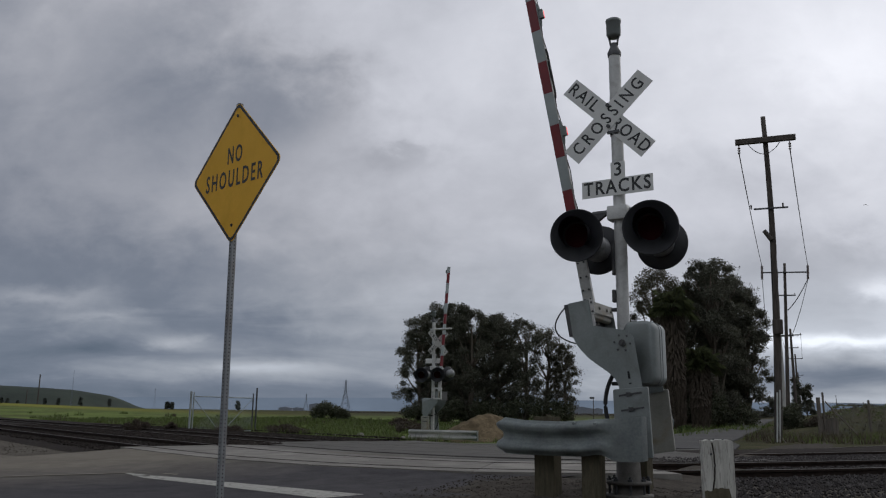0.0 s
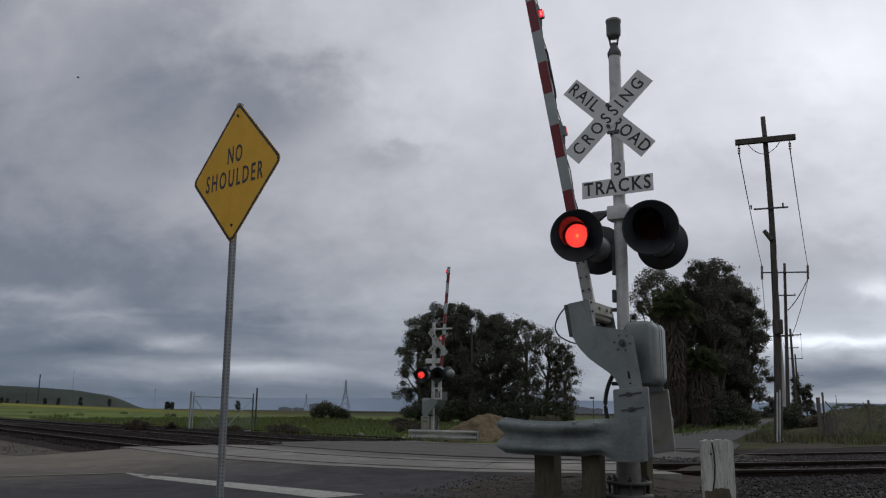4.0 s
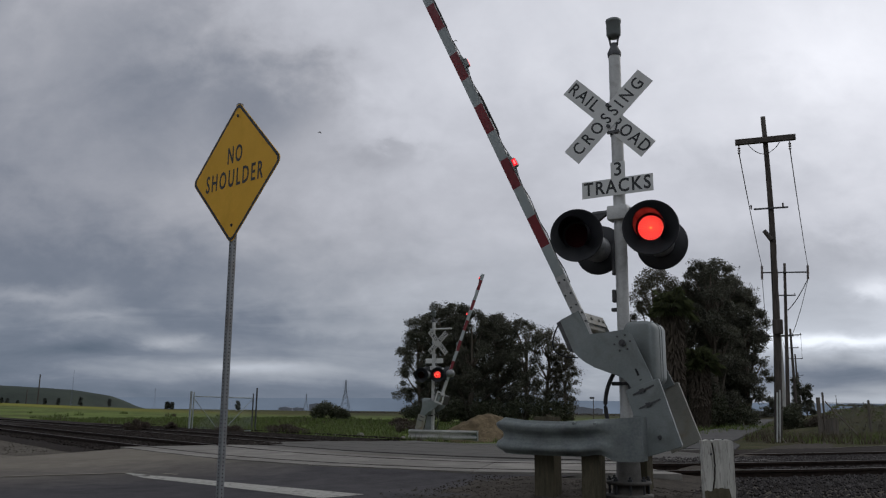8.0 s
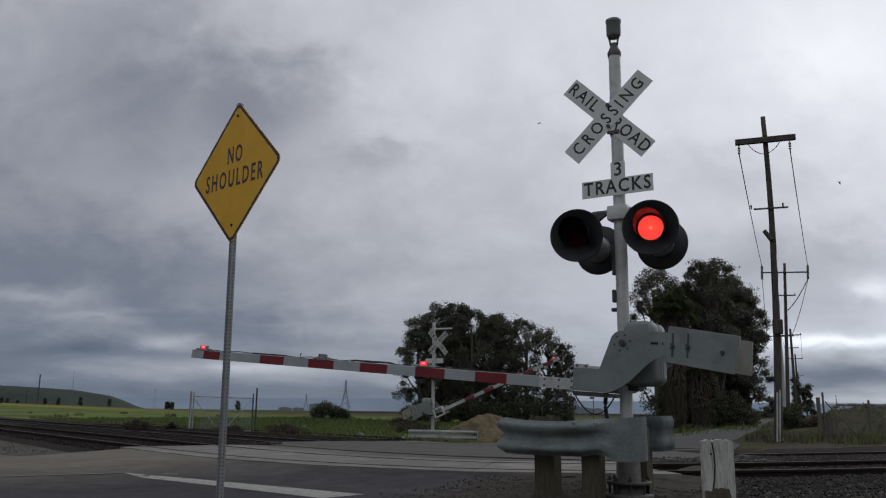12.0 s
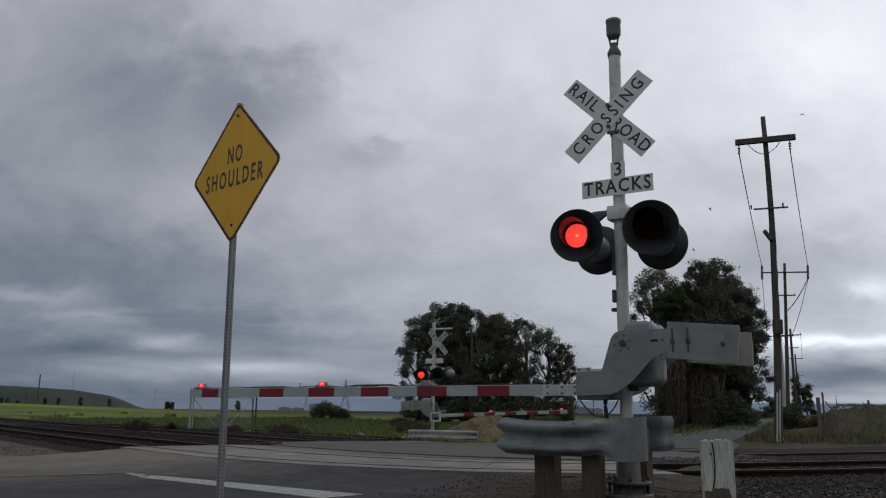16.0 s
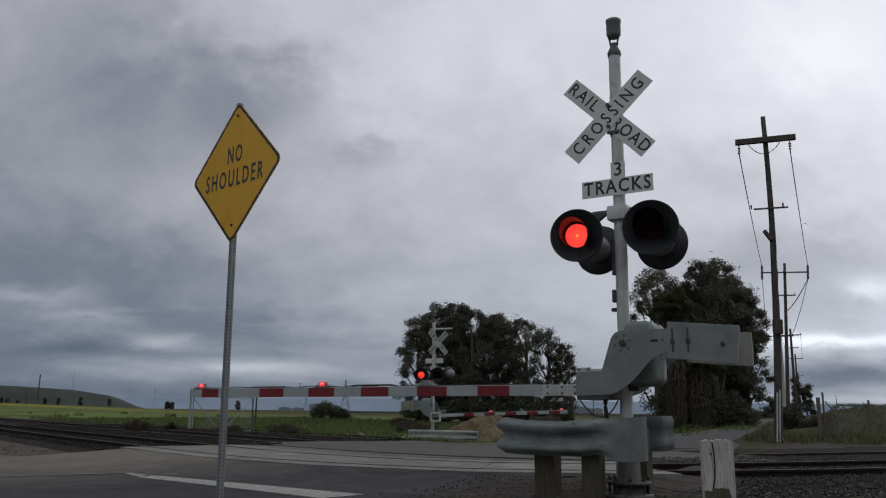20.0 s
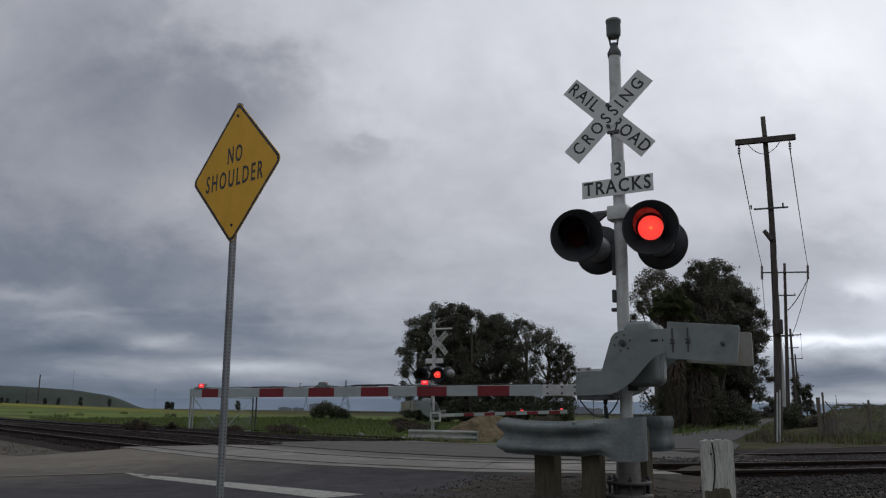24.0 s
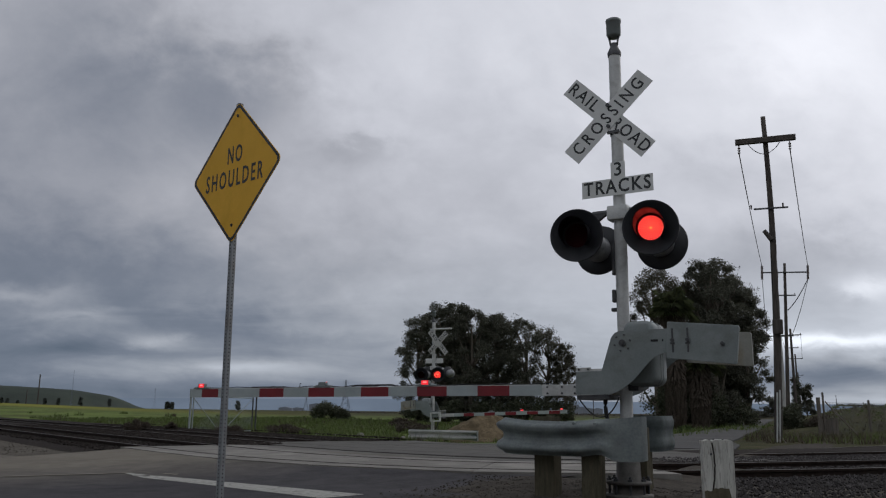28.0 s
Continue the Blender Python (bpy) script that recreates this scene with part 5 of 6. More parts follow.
# ---- utility poles ----
def utility_pole(x, y, h, yaw, lean, arms, label, conduits=False, box_z=None, r=0.15, crook=0.0, wood=None, strain=0.0):
    th = thing("utility_pole", pose(x, y, -0.1, 0, lean, yaw), label, "utility pole", "row of utility poles")
    bm = bmesh.new()
    steps = [i / 12 for i in range(13)]
    tube(bm, [(crook * 4 * s * (1 - s), 0, h * s) for s in steps], [r * (1 - 0.38 * s) for s in steps], 14)
    part("pole", bm, wood or M_POLE, th, "pale weathered pole" if wood else "dark tarred timber pole", smooth=50)
    side = lambda z: crook * 4 * (z / h) * (1 - z / h)
    for z, w, thick in arms:
        bm = bmesh.new()
        box(bm, (w, thick * 0.8, thick), (side(z), -r, z), bevel=0.01)
        arm = part("crossarm", bm, M_POLE if thick > 0.1 else M_DKSTEEL, th, "weathered crossarm")
        bm = bmesh.new()
        for s in (-1, 1):
            if thick > 0.1:
                rod(bm, (s * w * 0.42, -r, z - thick / 2), (s * w * 0.42, -r, z - thick / 2 - 0.12), 0.02, seg=8)
                for q in range(3):
                    rod(bm, (s * w * 0.42, -r, z - thick / 2 - 0.12 - 0.09 * q), (s * w * 0.42, -r, z - thick / 2 - 0.17 - 0.09 * q), 0.055, 0.035, seg=10)
            else:
                rod(bm, (s * w * 0.46, -r, z), (s * w * 0.46, -r, z + 0.16), 0.025, 0.035, seg=8)
            if strain and z > 0.9 * h:
                # long strain insulators carry the wires over the arm's ends
                for q in range(8):
                    zz = z - strain * 0.5 + strain * q / 8
                    rod(bm, (s * w * 0.47, -r - 0.08, zz), (s * w * 0.47, -r - 0.08, zz + strain / 8), 0.10, 0.06, seg=8)
        part("insulator", bm, M_CERAMIC, arm)
        if thick > 0.1:
            bm = bmesh.new()
            for s in (-1, 1):
                tube(bm, arc((s * w * 0.27, -r - 0.03, z - thick / 2), (0, -r - 0.03, z - 0.55), (s * 0.03, 0, -0.08), 6), 0.014, 6)
            part("arm_brace", bm, M_DKSTEEL, arm)
    if conduits:
        for dx in (-0.03, 0.055):
            bm = bmesh.new()
            tube(bm, [(side(z) + dx, -r - 0.03, z) for z in (0.0, 0.6, 1.2, 1.78 + dx)], 0.028, 8)
            part("conduit", bm, M_CONDUIT, th, "white plastic conduit")
        bm = bmesh.new()
        rod(bm, (side(6.6) - 0.05, -0.1, 7.1), (side(6.6) - 0.28, -0.1, 7.45), 0.085, 0.075, seg=10)
        part("stub_arm", bm, M_POLE, th, "short slanting timber stub")
        bm = bmesh.new()
        tube(bm, [(side(z) - 0.125 + 0.004 * z, -0.03, z) for z in (0.5, 2.0, 3.5, 5.0, 6.5, 7.6)], 0.02, 6)
        part("riser_cable", bm, M_CABLE, th)
    if box_z:
        bm = bmesh.new()
        box(bm, (0.34, 0.26, 0.5), (side(box_z) + 0.03, -r, box_z), bevel=0.04)
        part("equipment_box", bm, M_POLE, th, "brown equipment box")
    return th


utility_pole(11.50, 28.1, 11.75, -24, 1.25, [(10.82, 2.05, 0.20), (8.25, 1.15, 0.06)], "tall dark timber utility pole beside the lane", True, 4.0, 0.135, 0.15)
utility_pole(24.75, 58.5, 12.0, -24, 2.6, [(11.3, 3.3, 0.10), (9.6, 1.4, 0.09)], "dark timber utility pole with two crossarms", r=0.15, strain=1.05)
utility_pole(26.25, 62.5, 7.7, -24, 0.3, [(7.0, 2.0, 0.09)], "short pale weathered pole by the lane", r=0.17, wood=M_BLEACHED)
utility_pole(38.2, 88.0, 10.3, -24, 0.0, [(9.6, 2.2, 0.10), (8.2, 1.4, 0.09)], "timber utility pole further down the lane", r=0.18)
utility_pole(56.0, 128.0, 10.5, -24, 0.2, [(9.8, 2.2, 0.10)], "timber utility pole far down the lane", r=0.18)
utility_pole(80.0, 182.0, 10.5, -24, 0.0, [(9.8, 2.2, 0.10)], "timber utility pole far down the lane", r=0.18)


def wires():
    """Conductors from pole to pole."""
    a = pose(11.50, 28.1, -0.1, 0, 1.25, -24)
    b = pose(24.75, 58.5, -0.1, 0, 2.6, -24)
    short = pose(26.25, 62.5, -0.1, 0, 0.3, -24)
    c = pose(38.2, 88.0, -0.1, 0, 0, -24)
    d = pose(56.0, 128.0, -0.1, 0, 0.2, -24)
    for s in (-1, 1):
        runs = [(a @ Vector((s * 0.86, -0.15, 10.37)), b @ Vector((s * 1.55, -0.23, 11.8))), (b @ Vector((s * 1.55, -0.23, 10.8)), short @ Vector((s * 0.92, -0.17, 7.16))),
                (short @ Vector((s * 0.92, -0.17, 7.16)), c @ Vector((s * 1.0, -0.2, 9.8))), (c @ Vector((s * 1.0, -0.2, 9.8)), d @ Vector((s * 1.0, -0.2, 10.0)))]
        for p, q in runs:
            bm = bmesh.new()
            tube(bm, arc(p, q, (0, 0, -0.25), 14), 0.02, 5)
            tagged(part("power_wire", bm, M_CABLE), "dark overhead power wire between poles", "wire", "overhead wires")
    # a slack lead hangs from the arm's end back to the pole
    bm = bmesh.new()
    tube(bm, arc(b @ Vector((1.55, -0.23, 10.8)), b @ Vector((0.12, -0.1, 8.5)), (-0.1, 0, -0.35), 10), 0.035, 5)
    tagged(part("drop_wire", bm, M_CABLE), "dark drop wire from the crossarm", "wire", "overhead wires")


wires()


# ---- vegetation ----
def leaf_cloud(bm, rng, centre_pt, radii, count, size, droop=0.3, hollow=0.45):
    """Many small leaf blades in a ragged lump: each one a bent pair of triangles."""
    cx, cy, cz = centre_pt
    for _ in range(count):
        while True:
            p = Vector((rng.uniform(-1, 1), rng.uniform(-1, 1), rng.uniform(-1, 1)))
            l = p.length
            if hollow * rng.random() < l < 1:
                break
        p = Vector((cx + p.x * radii[0], cy + p.y * radii[1], cz + p.z * radii[2]))
        d = Vector((rng.gauss(0, 1), rng.gauss(0, 1), rng.gauss(-droop, 0.8))).normalized()
        s = d.cross(Vector((rng.gauss(0, 1), rng.gauss(0, 1), rng.gauss(0, 1)))).normalized()
        ln, wd = size * rng.uniform(0.7, 1.5), size * rng.uniform(0.14, 0.30)
        v0 = bm.verts.new(p)
        v1 = bm.verts.new(p + d * ln * 0.5 + s * wd)
        v2 = bm.verts.new(p + d * ln)
        v3 = bm.verts.new(p + d * ln * 0.45 - s * wd)
        bm.faces.new((v0, v1, v2))
        bm.faces.new((v0, v2, v3))


def tree(x, y, h, crown_w, seed, label, material, trunk_h=0.2, dense=1.0, name="eucalyptus_tree", leaf=0.17, lumps=84, top_heavy=0.5):
    rng = random.Random(seed)
    th = thing(name, pose(x, y, height(x, y) - 0.15, 0, 0, rng.uniform(0, 360)), label, "tree", "eucalyptus trees" if "euc" in name else "far trees")
    bm = bmesh.new()
    top = Vector((rng.uniform(-0.4, 0.4), rng.uniform(-0.4, 0.4), h * 0.8))
    pts = [Vector((0, 0, 0)).lerp(top, s) + Vector((rng.uniform(-.15, .15), rng.uniform(-.15, .15), 0)) * (0 < s < 1) for s in (0, .15, .35, .55, .8, 1)]
    tube(bm, pts, [h * 0.030 * (1 - 0.8 * s) for s in (0, .15, .35, .55, .8, 1)], 9)
    centres = []
    for i in range(lumps):
        f = trunk_h + (1 - trunk_h) * ((i + rng.random()) / lumps) ** 0.85
        prof = math.sin(math.pi * min(1, max(0.0, (f - trunk_h * 0.7) / (1.08 - trunk_h * 0.7))) ** top_heavy) ** 0.55
        a = rng.uniform(0, 2 * math.pi)
        rr = crown_w * 0.5 * prof * math.sqrt(rng.uniform(0.12, 1.0)) * rng.uniform(0.75, 1.1)
        c = Vector((rr * math.cos(a), rr * math.sin(a), h * f * 0.95))
        centres.append(c)
        if i % 3 == 0:
            root = pts[min(5, max(1, int(f * 5)))]
            mid = root.lerp(c, 0.5) + Vector((0, 0, -0.25))
            tube(bm, [root * 1.0, mid, c], [h * 0.009, h * 0.006, h * 0.003], 6)
    part("trunk", bm, M_BARK, th, "pale peeling trunk and limbs", smooth=60)
    bm = bmesh.new()
    for c in centres:
        r = crown_w * rng.uniform(0.06, 0.14)
        leaf_cloud(bm, rng, c, (r, r, r * rng.uniform(0.6, 0.95)), int(330 * dense * rng.uniform(0.6, 1.3)), leaf * rng.uniform(0.8, 1.15), 0.5)
    # stray twigs of leaves outside the main lumps
    for c in centres:
        for _ in range(4):
            o = Vector((rng.gauss(0, 1), rng.gauss(0, 1), rng.gauss(0, .8))) * crown_w * 0.058
            leaf_cloud(bm, rng, c + o, (0.5, 0.5, 0.32), int(34 * dense), leaf * 0.9, 0.5)
    part("crown", bm, material, th, "ragged grey-green crown")
    return th


def on_view(px, dist):
    """A plan place at a bearing tan = px and a distance forward."""
    return px * dist, dist


for tx, ty, hh, ww, sd, ml, tp, dn in (
        (-2.2, 78, 10.6, 4.6, 3, M_EUC, 0.06, 0.8), (0.2, 80, 12.2, 5.4, 4, M_EUC, 0.05, 1.1), (2.8, 78, 11.7, 5.6, 5, M_EUC, 0.05, 1.1), (5.4, 79, 11.0, 5.4, 6, M_EUC, 0.05, 1.1),
        (7.9, 77, 10.4, 4.6, 7, M_EUC, 0.05, 0.5), (10.0, 78, 9.6, 4.0, 8, M_EUC_DRY, 0.05, 0.3), (11.6, 77, 8.0, 3.2, 9, M_EUC_DRY, 0.05, 0.28), (4.2, 84, 10.5, 8.0, 18, M_EUC, 0.02, 1.1), (0.8, 83, 11.6, 6.4, 22, M_EUC, 0.04, 1.1)):
    tree(tx, ty, hh, ww, sd, "dark dense eucalyptus in a clump beyond the tracks", ml, tp, dn, top_heavy=0.7)
for tx, ty, hh, ww, sd, ml, tp, dn in (
        (17.6, 66, 13.4, 5.2, 11, M_EUC_DRY, 0.30, 0.55), (20.0, 67, 12.6, 4.6, 21, M_EUC_DRY, 0.06, 0.8), (22.3, 66, 14.6, 5.6, 12, M_EUC, 0.05, 1.0), (23.8, 69, 14.6, 5.6, 13, M_EUC, 0.05, 1.1),
        (25.0, 72, 14.0, 6.4, 19, M_EUC, 0.30, 0.9), (26.2, 70, 12.7, 5.0, 23, M_EUC, 0.18, 1.1), (25.9, 73, 8.0, 3.2, 24, M_EUC, 0.12, 0.9), (33.0, 93, 17.4, 7.0, 14, M_EUC, 0.15, 1.2), (36.0, 103, 16.6, 6.4, 15, M_EUC, 0.30, 1.2), (23.6, 74, 12.0, 8.0, 16, M_EUC, 0.02, 1.1), (19.4, 68, 5.0, 4.0, 17, M_EUC, 0.02, 0.9)):
    tree(tx, ty, hh, ww, sd, "tall dark eucalyptus beside the lane", ml, tp, dn, top_heavy=0.85)


def palm(x, y, h, label):
    rng = random.Random(int(77 + 3 * h))
    th = thing("palm_tree", pose(x, y, -0.1), label, "tree")
    bm = bmesh.new()
    tube(bm, [(0, 0, 0), (0.05, 0, h * 0.3), (0.0, 0, h * 0.62), (0, 0, h * 0.84)], [0.62, 0.52, 0.60, 0.4], 14)
    part("trunk", bm, M_PALMBARK, th, "thick fibrous trunk", smooth=60)
    # the stubs of old leaves stand out all round the trunk
    bm = bmesh.new()
    for i in range(1300):
        z, a = h * rng.uniform(0.05, 0.80), rng.uniform(0, 6.28)
        q = Vector((math.cos(a), math.sin(a), 0))
        r = 0.52 + 0.18 * (z / h)
        box(bm, (0.025, rng.uniform(0.04, 0.10), rng.uniform(0.25, 0.65)), q * (r + 0.10) + Vector((0, 0, z)), turn=pose(0, 0, 0, 0, 0, math.degrees(a)) @ pose(0, 0, 0, 0, rng.uniform(-42, -12) * (1 if z > h * 0.3 else -0.6), 0))
    part("ragged_bark", bm, M_PALMBARK, th, "ragged brown stubs of old leaves")["kind"] = "stuff"

    def frond(bm, root, az, el, ln, width, sag):
        d = Vector((math.cos(az) * math.cos(el), math.sin(az) * math.cos(el), math.sin(el)))
        side = Vector((-math.sin(az), math.cos(az), 0))
        tip = root + d * ln
        for i in range(13):
            a = radians(-75 + 150 * i / 12)
            q = (d * math.cos(a) + side * math.sin(a)).normalized()
            e = tip + q * width * rng.uniform(0.75, 1.1) + Vector((0, 0, -sag * rng.uniform(0.6, 1.3)))
            w = side.cross(q).normalized().cross(q) * 0.07
            v = [bm.verts.new(p) for p in (root + d * ln * 0.92, tip + q * width * 0.45 + w, e, tip + q * width * 0.45 - w)]
            bm.faces.new((v[0], v[1], v[2]))
            bm.faces.new((v[0], v[2], v[3]))
        tube(bm, [root, tip], 0.03, 4)

    bm = bmesh.new()
    for i in range(44):
        frond(bm, Vector((0, 0, h * rng.uniform(0.80, 0.88))), rng.uniform(0, 6.28), radians(rng.uniform(-25, 75)), rng.uniform(0.6, 1.1), rng.uniform(0.7, 1.05), rng.uniform(0.2, 0.7))
    part("crown", bm, M_PALM, th, "green fan leaves")
    bm = bmesh.new()
    for i in range(80):
        frond(bm, Vector((0, 0, h * (0.20 + 0.64 * rng.random() ** 0.6))), rng.uniform(0, 6.28), radians(rng.uniform(-85, -50)), rng.uniform(0.35, 0.75), rng.uniform(0.4, 0.7), rng.uniform(0.4, 0.9))
    part("dead_leaf_skirt", bm, M_PALMDRY, th, "brown skirt of dead leaves")


palm(16.1, 56.0, 9.9, "palm with a brown skirt of dead leaves beside the lane")
palm(19.2, 60.5, 5.6, "short palm with drooping fans under the eucalyptus")


def bush(x, y, w, h, seed, material, label, dense=1.0, leaf=0.16, name="bush"):
    rng = random.Random(seed)
    th = thing(name, pose(x, y, height(x, y) - 0.03), label, "bush", "bushes")
    bm = bmesh.new()
    for i in range(7):
        a = rng.uniform(0, 6.28)
        tube(bm, [(0, 0, 0), (0.25 * w * math.cos(a), 0.25 * w * math.sin(a), 0.6 * h)], [0.03, 0.012], 5)
    part("stems", bm, M_BARK, th)
    bm = bmesh.new()
    n = 12
    for i in range(n):
        a, r = rng.uniform(0, 6.28), math.sqrt(rng.random()) * 0.40 * w
        top = h * (1 - 0.45 * (r / (0.5 * w)) ** 2)
        leaf_cloud(bm, rng, (r * math.cos(a), r * math.sin(a), top * rng.uniform(0.3, 0.72)), (w * 0.17, w * 0.17, h * 0.26), int(150 * dense), leaf, 0.0)
    part("foliage", bm, material, th)
    return th


bush(-12.0, 86, 3.9, 2.1, 31, M_BUSH, "round dark bush in the field", 1.8, 0.26)
bush(-10.5, 85.5, 2.1, 1.35, 32, M_BUSH, "round dark bush in the field", 1.2, 0.24)
bush(-12.4, 33.5, 1.05, 0.62, 33, M_BUSHRED, "dry reddish shrub beside the track", 3.2, 0.055)
bush(-10.9, 33.0, 0.7, 0.5, 34, M_BUSHRED, "dry reddish shrub beside the track", 3.2, 0.055)
bush(-8.6, 33.5, 1.2, 0.35, 35, M_BUSHRED, "dry reddish shrub beside the track", 3.2, 0.055)
bush(-6.2, 33.0, 1.8, 0.42, 36, M_BUSHRED, "brown weeds at the edge of the field", 3.2, 0.055)
bush(-1.9, 48.0, 1.8, 0.6, 37, M_BUSHRED, "dry brown shrub beyond the tracks", 2.4, 0.09)
bush(-3.0, 60.0, 2.4, 0.8, 38, M_BUSHRED, "dry brown shrub beyond the tracks", 2.4, 0.10)
bush(-1.2, 52.0, 1.8, 0.55, 39, M_BUSHRED, "dry brown shrub beyond the tracks", 2.2, 0.09)
bush(19.3, 44.8, 1.6, 1.9, 40, M_BUSH, "dark green bush by the lane", 2.2, 0.14)
bush(20.4, 46.2, 1.0, 0.8, 41, M_BUSH, "low dark bush by the lane", 1.2, 0.13)
bush(18.6, 40.0, 1.6, 0.9, 42, M_BUSHRED, "dry weeds by the lane", 1.0, 0.1)
for i, (bx, by, bw, bh, bm_) in enumerate(((-2.2, 76, 3.0, 1.8, M_BUSH), (1.0, 76, 3.8, 2.6, M_BUSH), (4.2, 75.5, 4.0, 3.0, M_BUSH), (7.4, 75.5, 4.0, 3.0, M_BUSH), (10.4, 75.5, 3.6, 2.8, M_BUSH),
                                            (17.4, 64.5, 3.4, 4.2, M_BUSH), (20.6, 63.5, 3.4, 3.4, M_BUSH), (23.4, 64.5, 3.4, 2.2, M_BUSH), (24.6, 71.5, 3.4, 2.0, M_BUSH), (27.4, 84.0, 3.0, 1.6, M_BUSH),
                                            (14.4, 48.0, 1.5, 0.5, M_BUSHGREEN), (16.4, 53.5, 1.8, 0.5, M_BUSHRED))):
    bush(bx, by, bw, bh, 80 + i, bm_, "dark undergrowth at the foot of the trees" if i < 10 else "fresh green weeds beside the lane", 1.6, 0.2)
tree(47.0, 108, 6.3, 1.9, 51, "small dark conifer far down the lane", M_EUC, 0.05, 0.6, "far_tree", 0.3, 18)
tree(49.0, 109, 5.4, 1.7, 52, "small dark conifer far down the lane", M_EUC, 0.05, 0.6, "far_tree", 0.3, 16)
tree(86.0, 215, 5.5, 9.0, 53, "low dark trees at the lane's far end", M_EUC, 0.05, 0.7, "far_tree", 0.5, 18)
for i, (a, d, hh) in enumerate(((-0.538, 420, 5), (-0.531, 420, 4.5), (-0.518, 430, 3.5), (-0.485, 400, 5.0), (-0.468, 400, 5.5), (-0.441, 430, 6.6), (-0.406, 430, 6.2), (-0.335, 300, 3.6), (-0.329, 300, 3.4), (-0.249, 320, 5.0))):
    tree(a * d, d, hh * 0.82, hh * 0.30, 60 + i, "slim dark tree far out in the field", M_FARLEAF, 0.25, 0.5, "field_tree", 0.5, 14, 0.6)


def spoil_heap():
    bm = bmesh.new()
    n, m = 96, 30
    rings = []
    for j in range(m + 1):
        s = j / m
        ring = []
        for i in range(n):
            a = 2 * math.pi * i / n
            r = 2.6 * (1 + 0.12 * math.sin(a * 2 + 1) + 0.08 * noise.noise((math.cos(a) * 2, math.sin(a) * 2, 0))) * s
            z = 1.4 * (1 - s) ** 1.15 * (1 + 0.15 * noise.noise((math.cos(a) * 3 * s, math.sin(a) * 3 * s, 1))) + 0.09 * noise.noise((r * math.cos(a) * 2.2, r * math.sin(a) * 2.2, 5)) + 0.06 * noise.noise((r * math.cos(a) * 7, r * math.sin(a) * 7, 8))
            z = min(z, 1.16 + 0.16 * noise.noise((math.cos(a) * s * 4, math.sin(a) * s * 4, 4))) - 0.08 * s
            ring.append(bm.verts.new((r * math.cos(a) * 1.1, r * math.sin(a), z)))
        rings.append(ring)
    for r0, r1 in zip(rings, rings[1:]):
        for i in range(n):
            bm.faces.new((r0[i], r1[i], r1[(i + 1) % n], r0[(i + 1) % n]))
    ob = part("soil_mound", bm, M_SOIL, smooth=180)
    tagged_at(ob, pose(2.05, 35.2, -0.38, 0, 0, 15), "heap of bare sandy soil beside the road", "soil heap")


spoil_heap()


# ---- fences, gate, pylons ----
def field_gate():
    th = thing("field_gate", pose(-10.3, 33.6, -0.15, 0, 0, 38), "grey tubular wire gate at the field's edge", "gate")
    # gate runs away from the track; posts of bare pipe
    L = 2.75
    for x, h, r in ((0, 1.75, 0.045), (0.12, 1.72, 0.025), (L, 1.72, 0.028), (L + 0.16, 1.95, 0.034)):
        bm = bmesh.new()
        rod(bm, (x, 0, 0), (x, 0, h), r, seg=10)
        part("post", bm, M_GALV if x < 1 else M_DKSTEEL, th, "grey pipe post" if x < 1 else "dark rusty pipe post")
    bm = bmesh.new()
    rod(bm, (0.1, 0, 1.55), (L, 0, 1.52), 0.022, seg=8)
    rod(bm, (0.1, 0, 0.15), (L, 0, 0.15), 0.022, seg=8)
    rod(bm, (0.1, 0, 1.5), (L * 0.45, 0, 0.2), 0.012, seg=6)
    rod(bm, (L, 0, 1.5), (L * 0.55, 0, 0.2), 0.012, seg=6)
    part("gate_frame", bm, M_GALV, th, "galvanized tube frame")
    bm = bmesh.new()
    for i in range(38):
        x = 0.1 + (L - 0.1) * i / 37
        rod(bm, (x, 0, 0.15), (min(L, x + 0.6), 0, 0.75), 0.0025, seg=3, caps=False)
        rod(bm, (x, 0, 0.75), (max(0.1, x - 0.6), 0, 1.5), 0.0025, seg=3, caps=False)
    part("wire_mesh", bm, M_GALV, th)


field_gate()


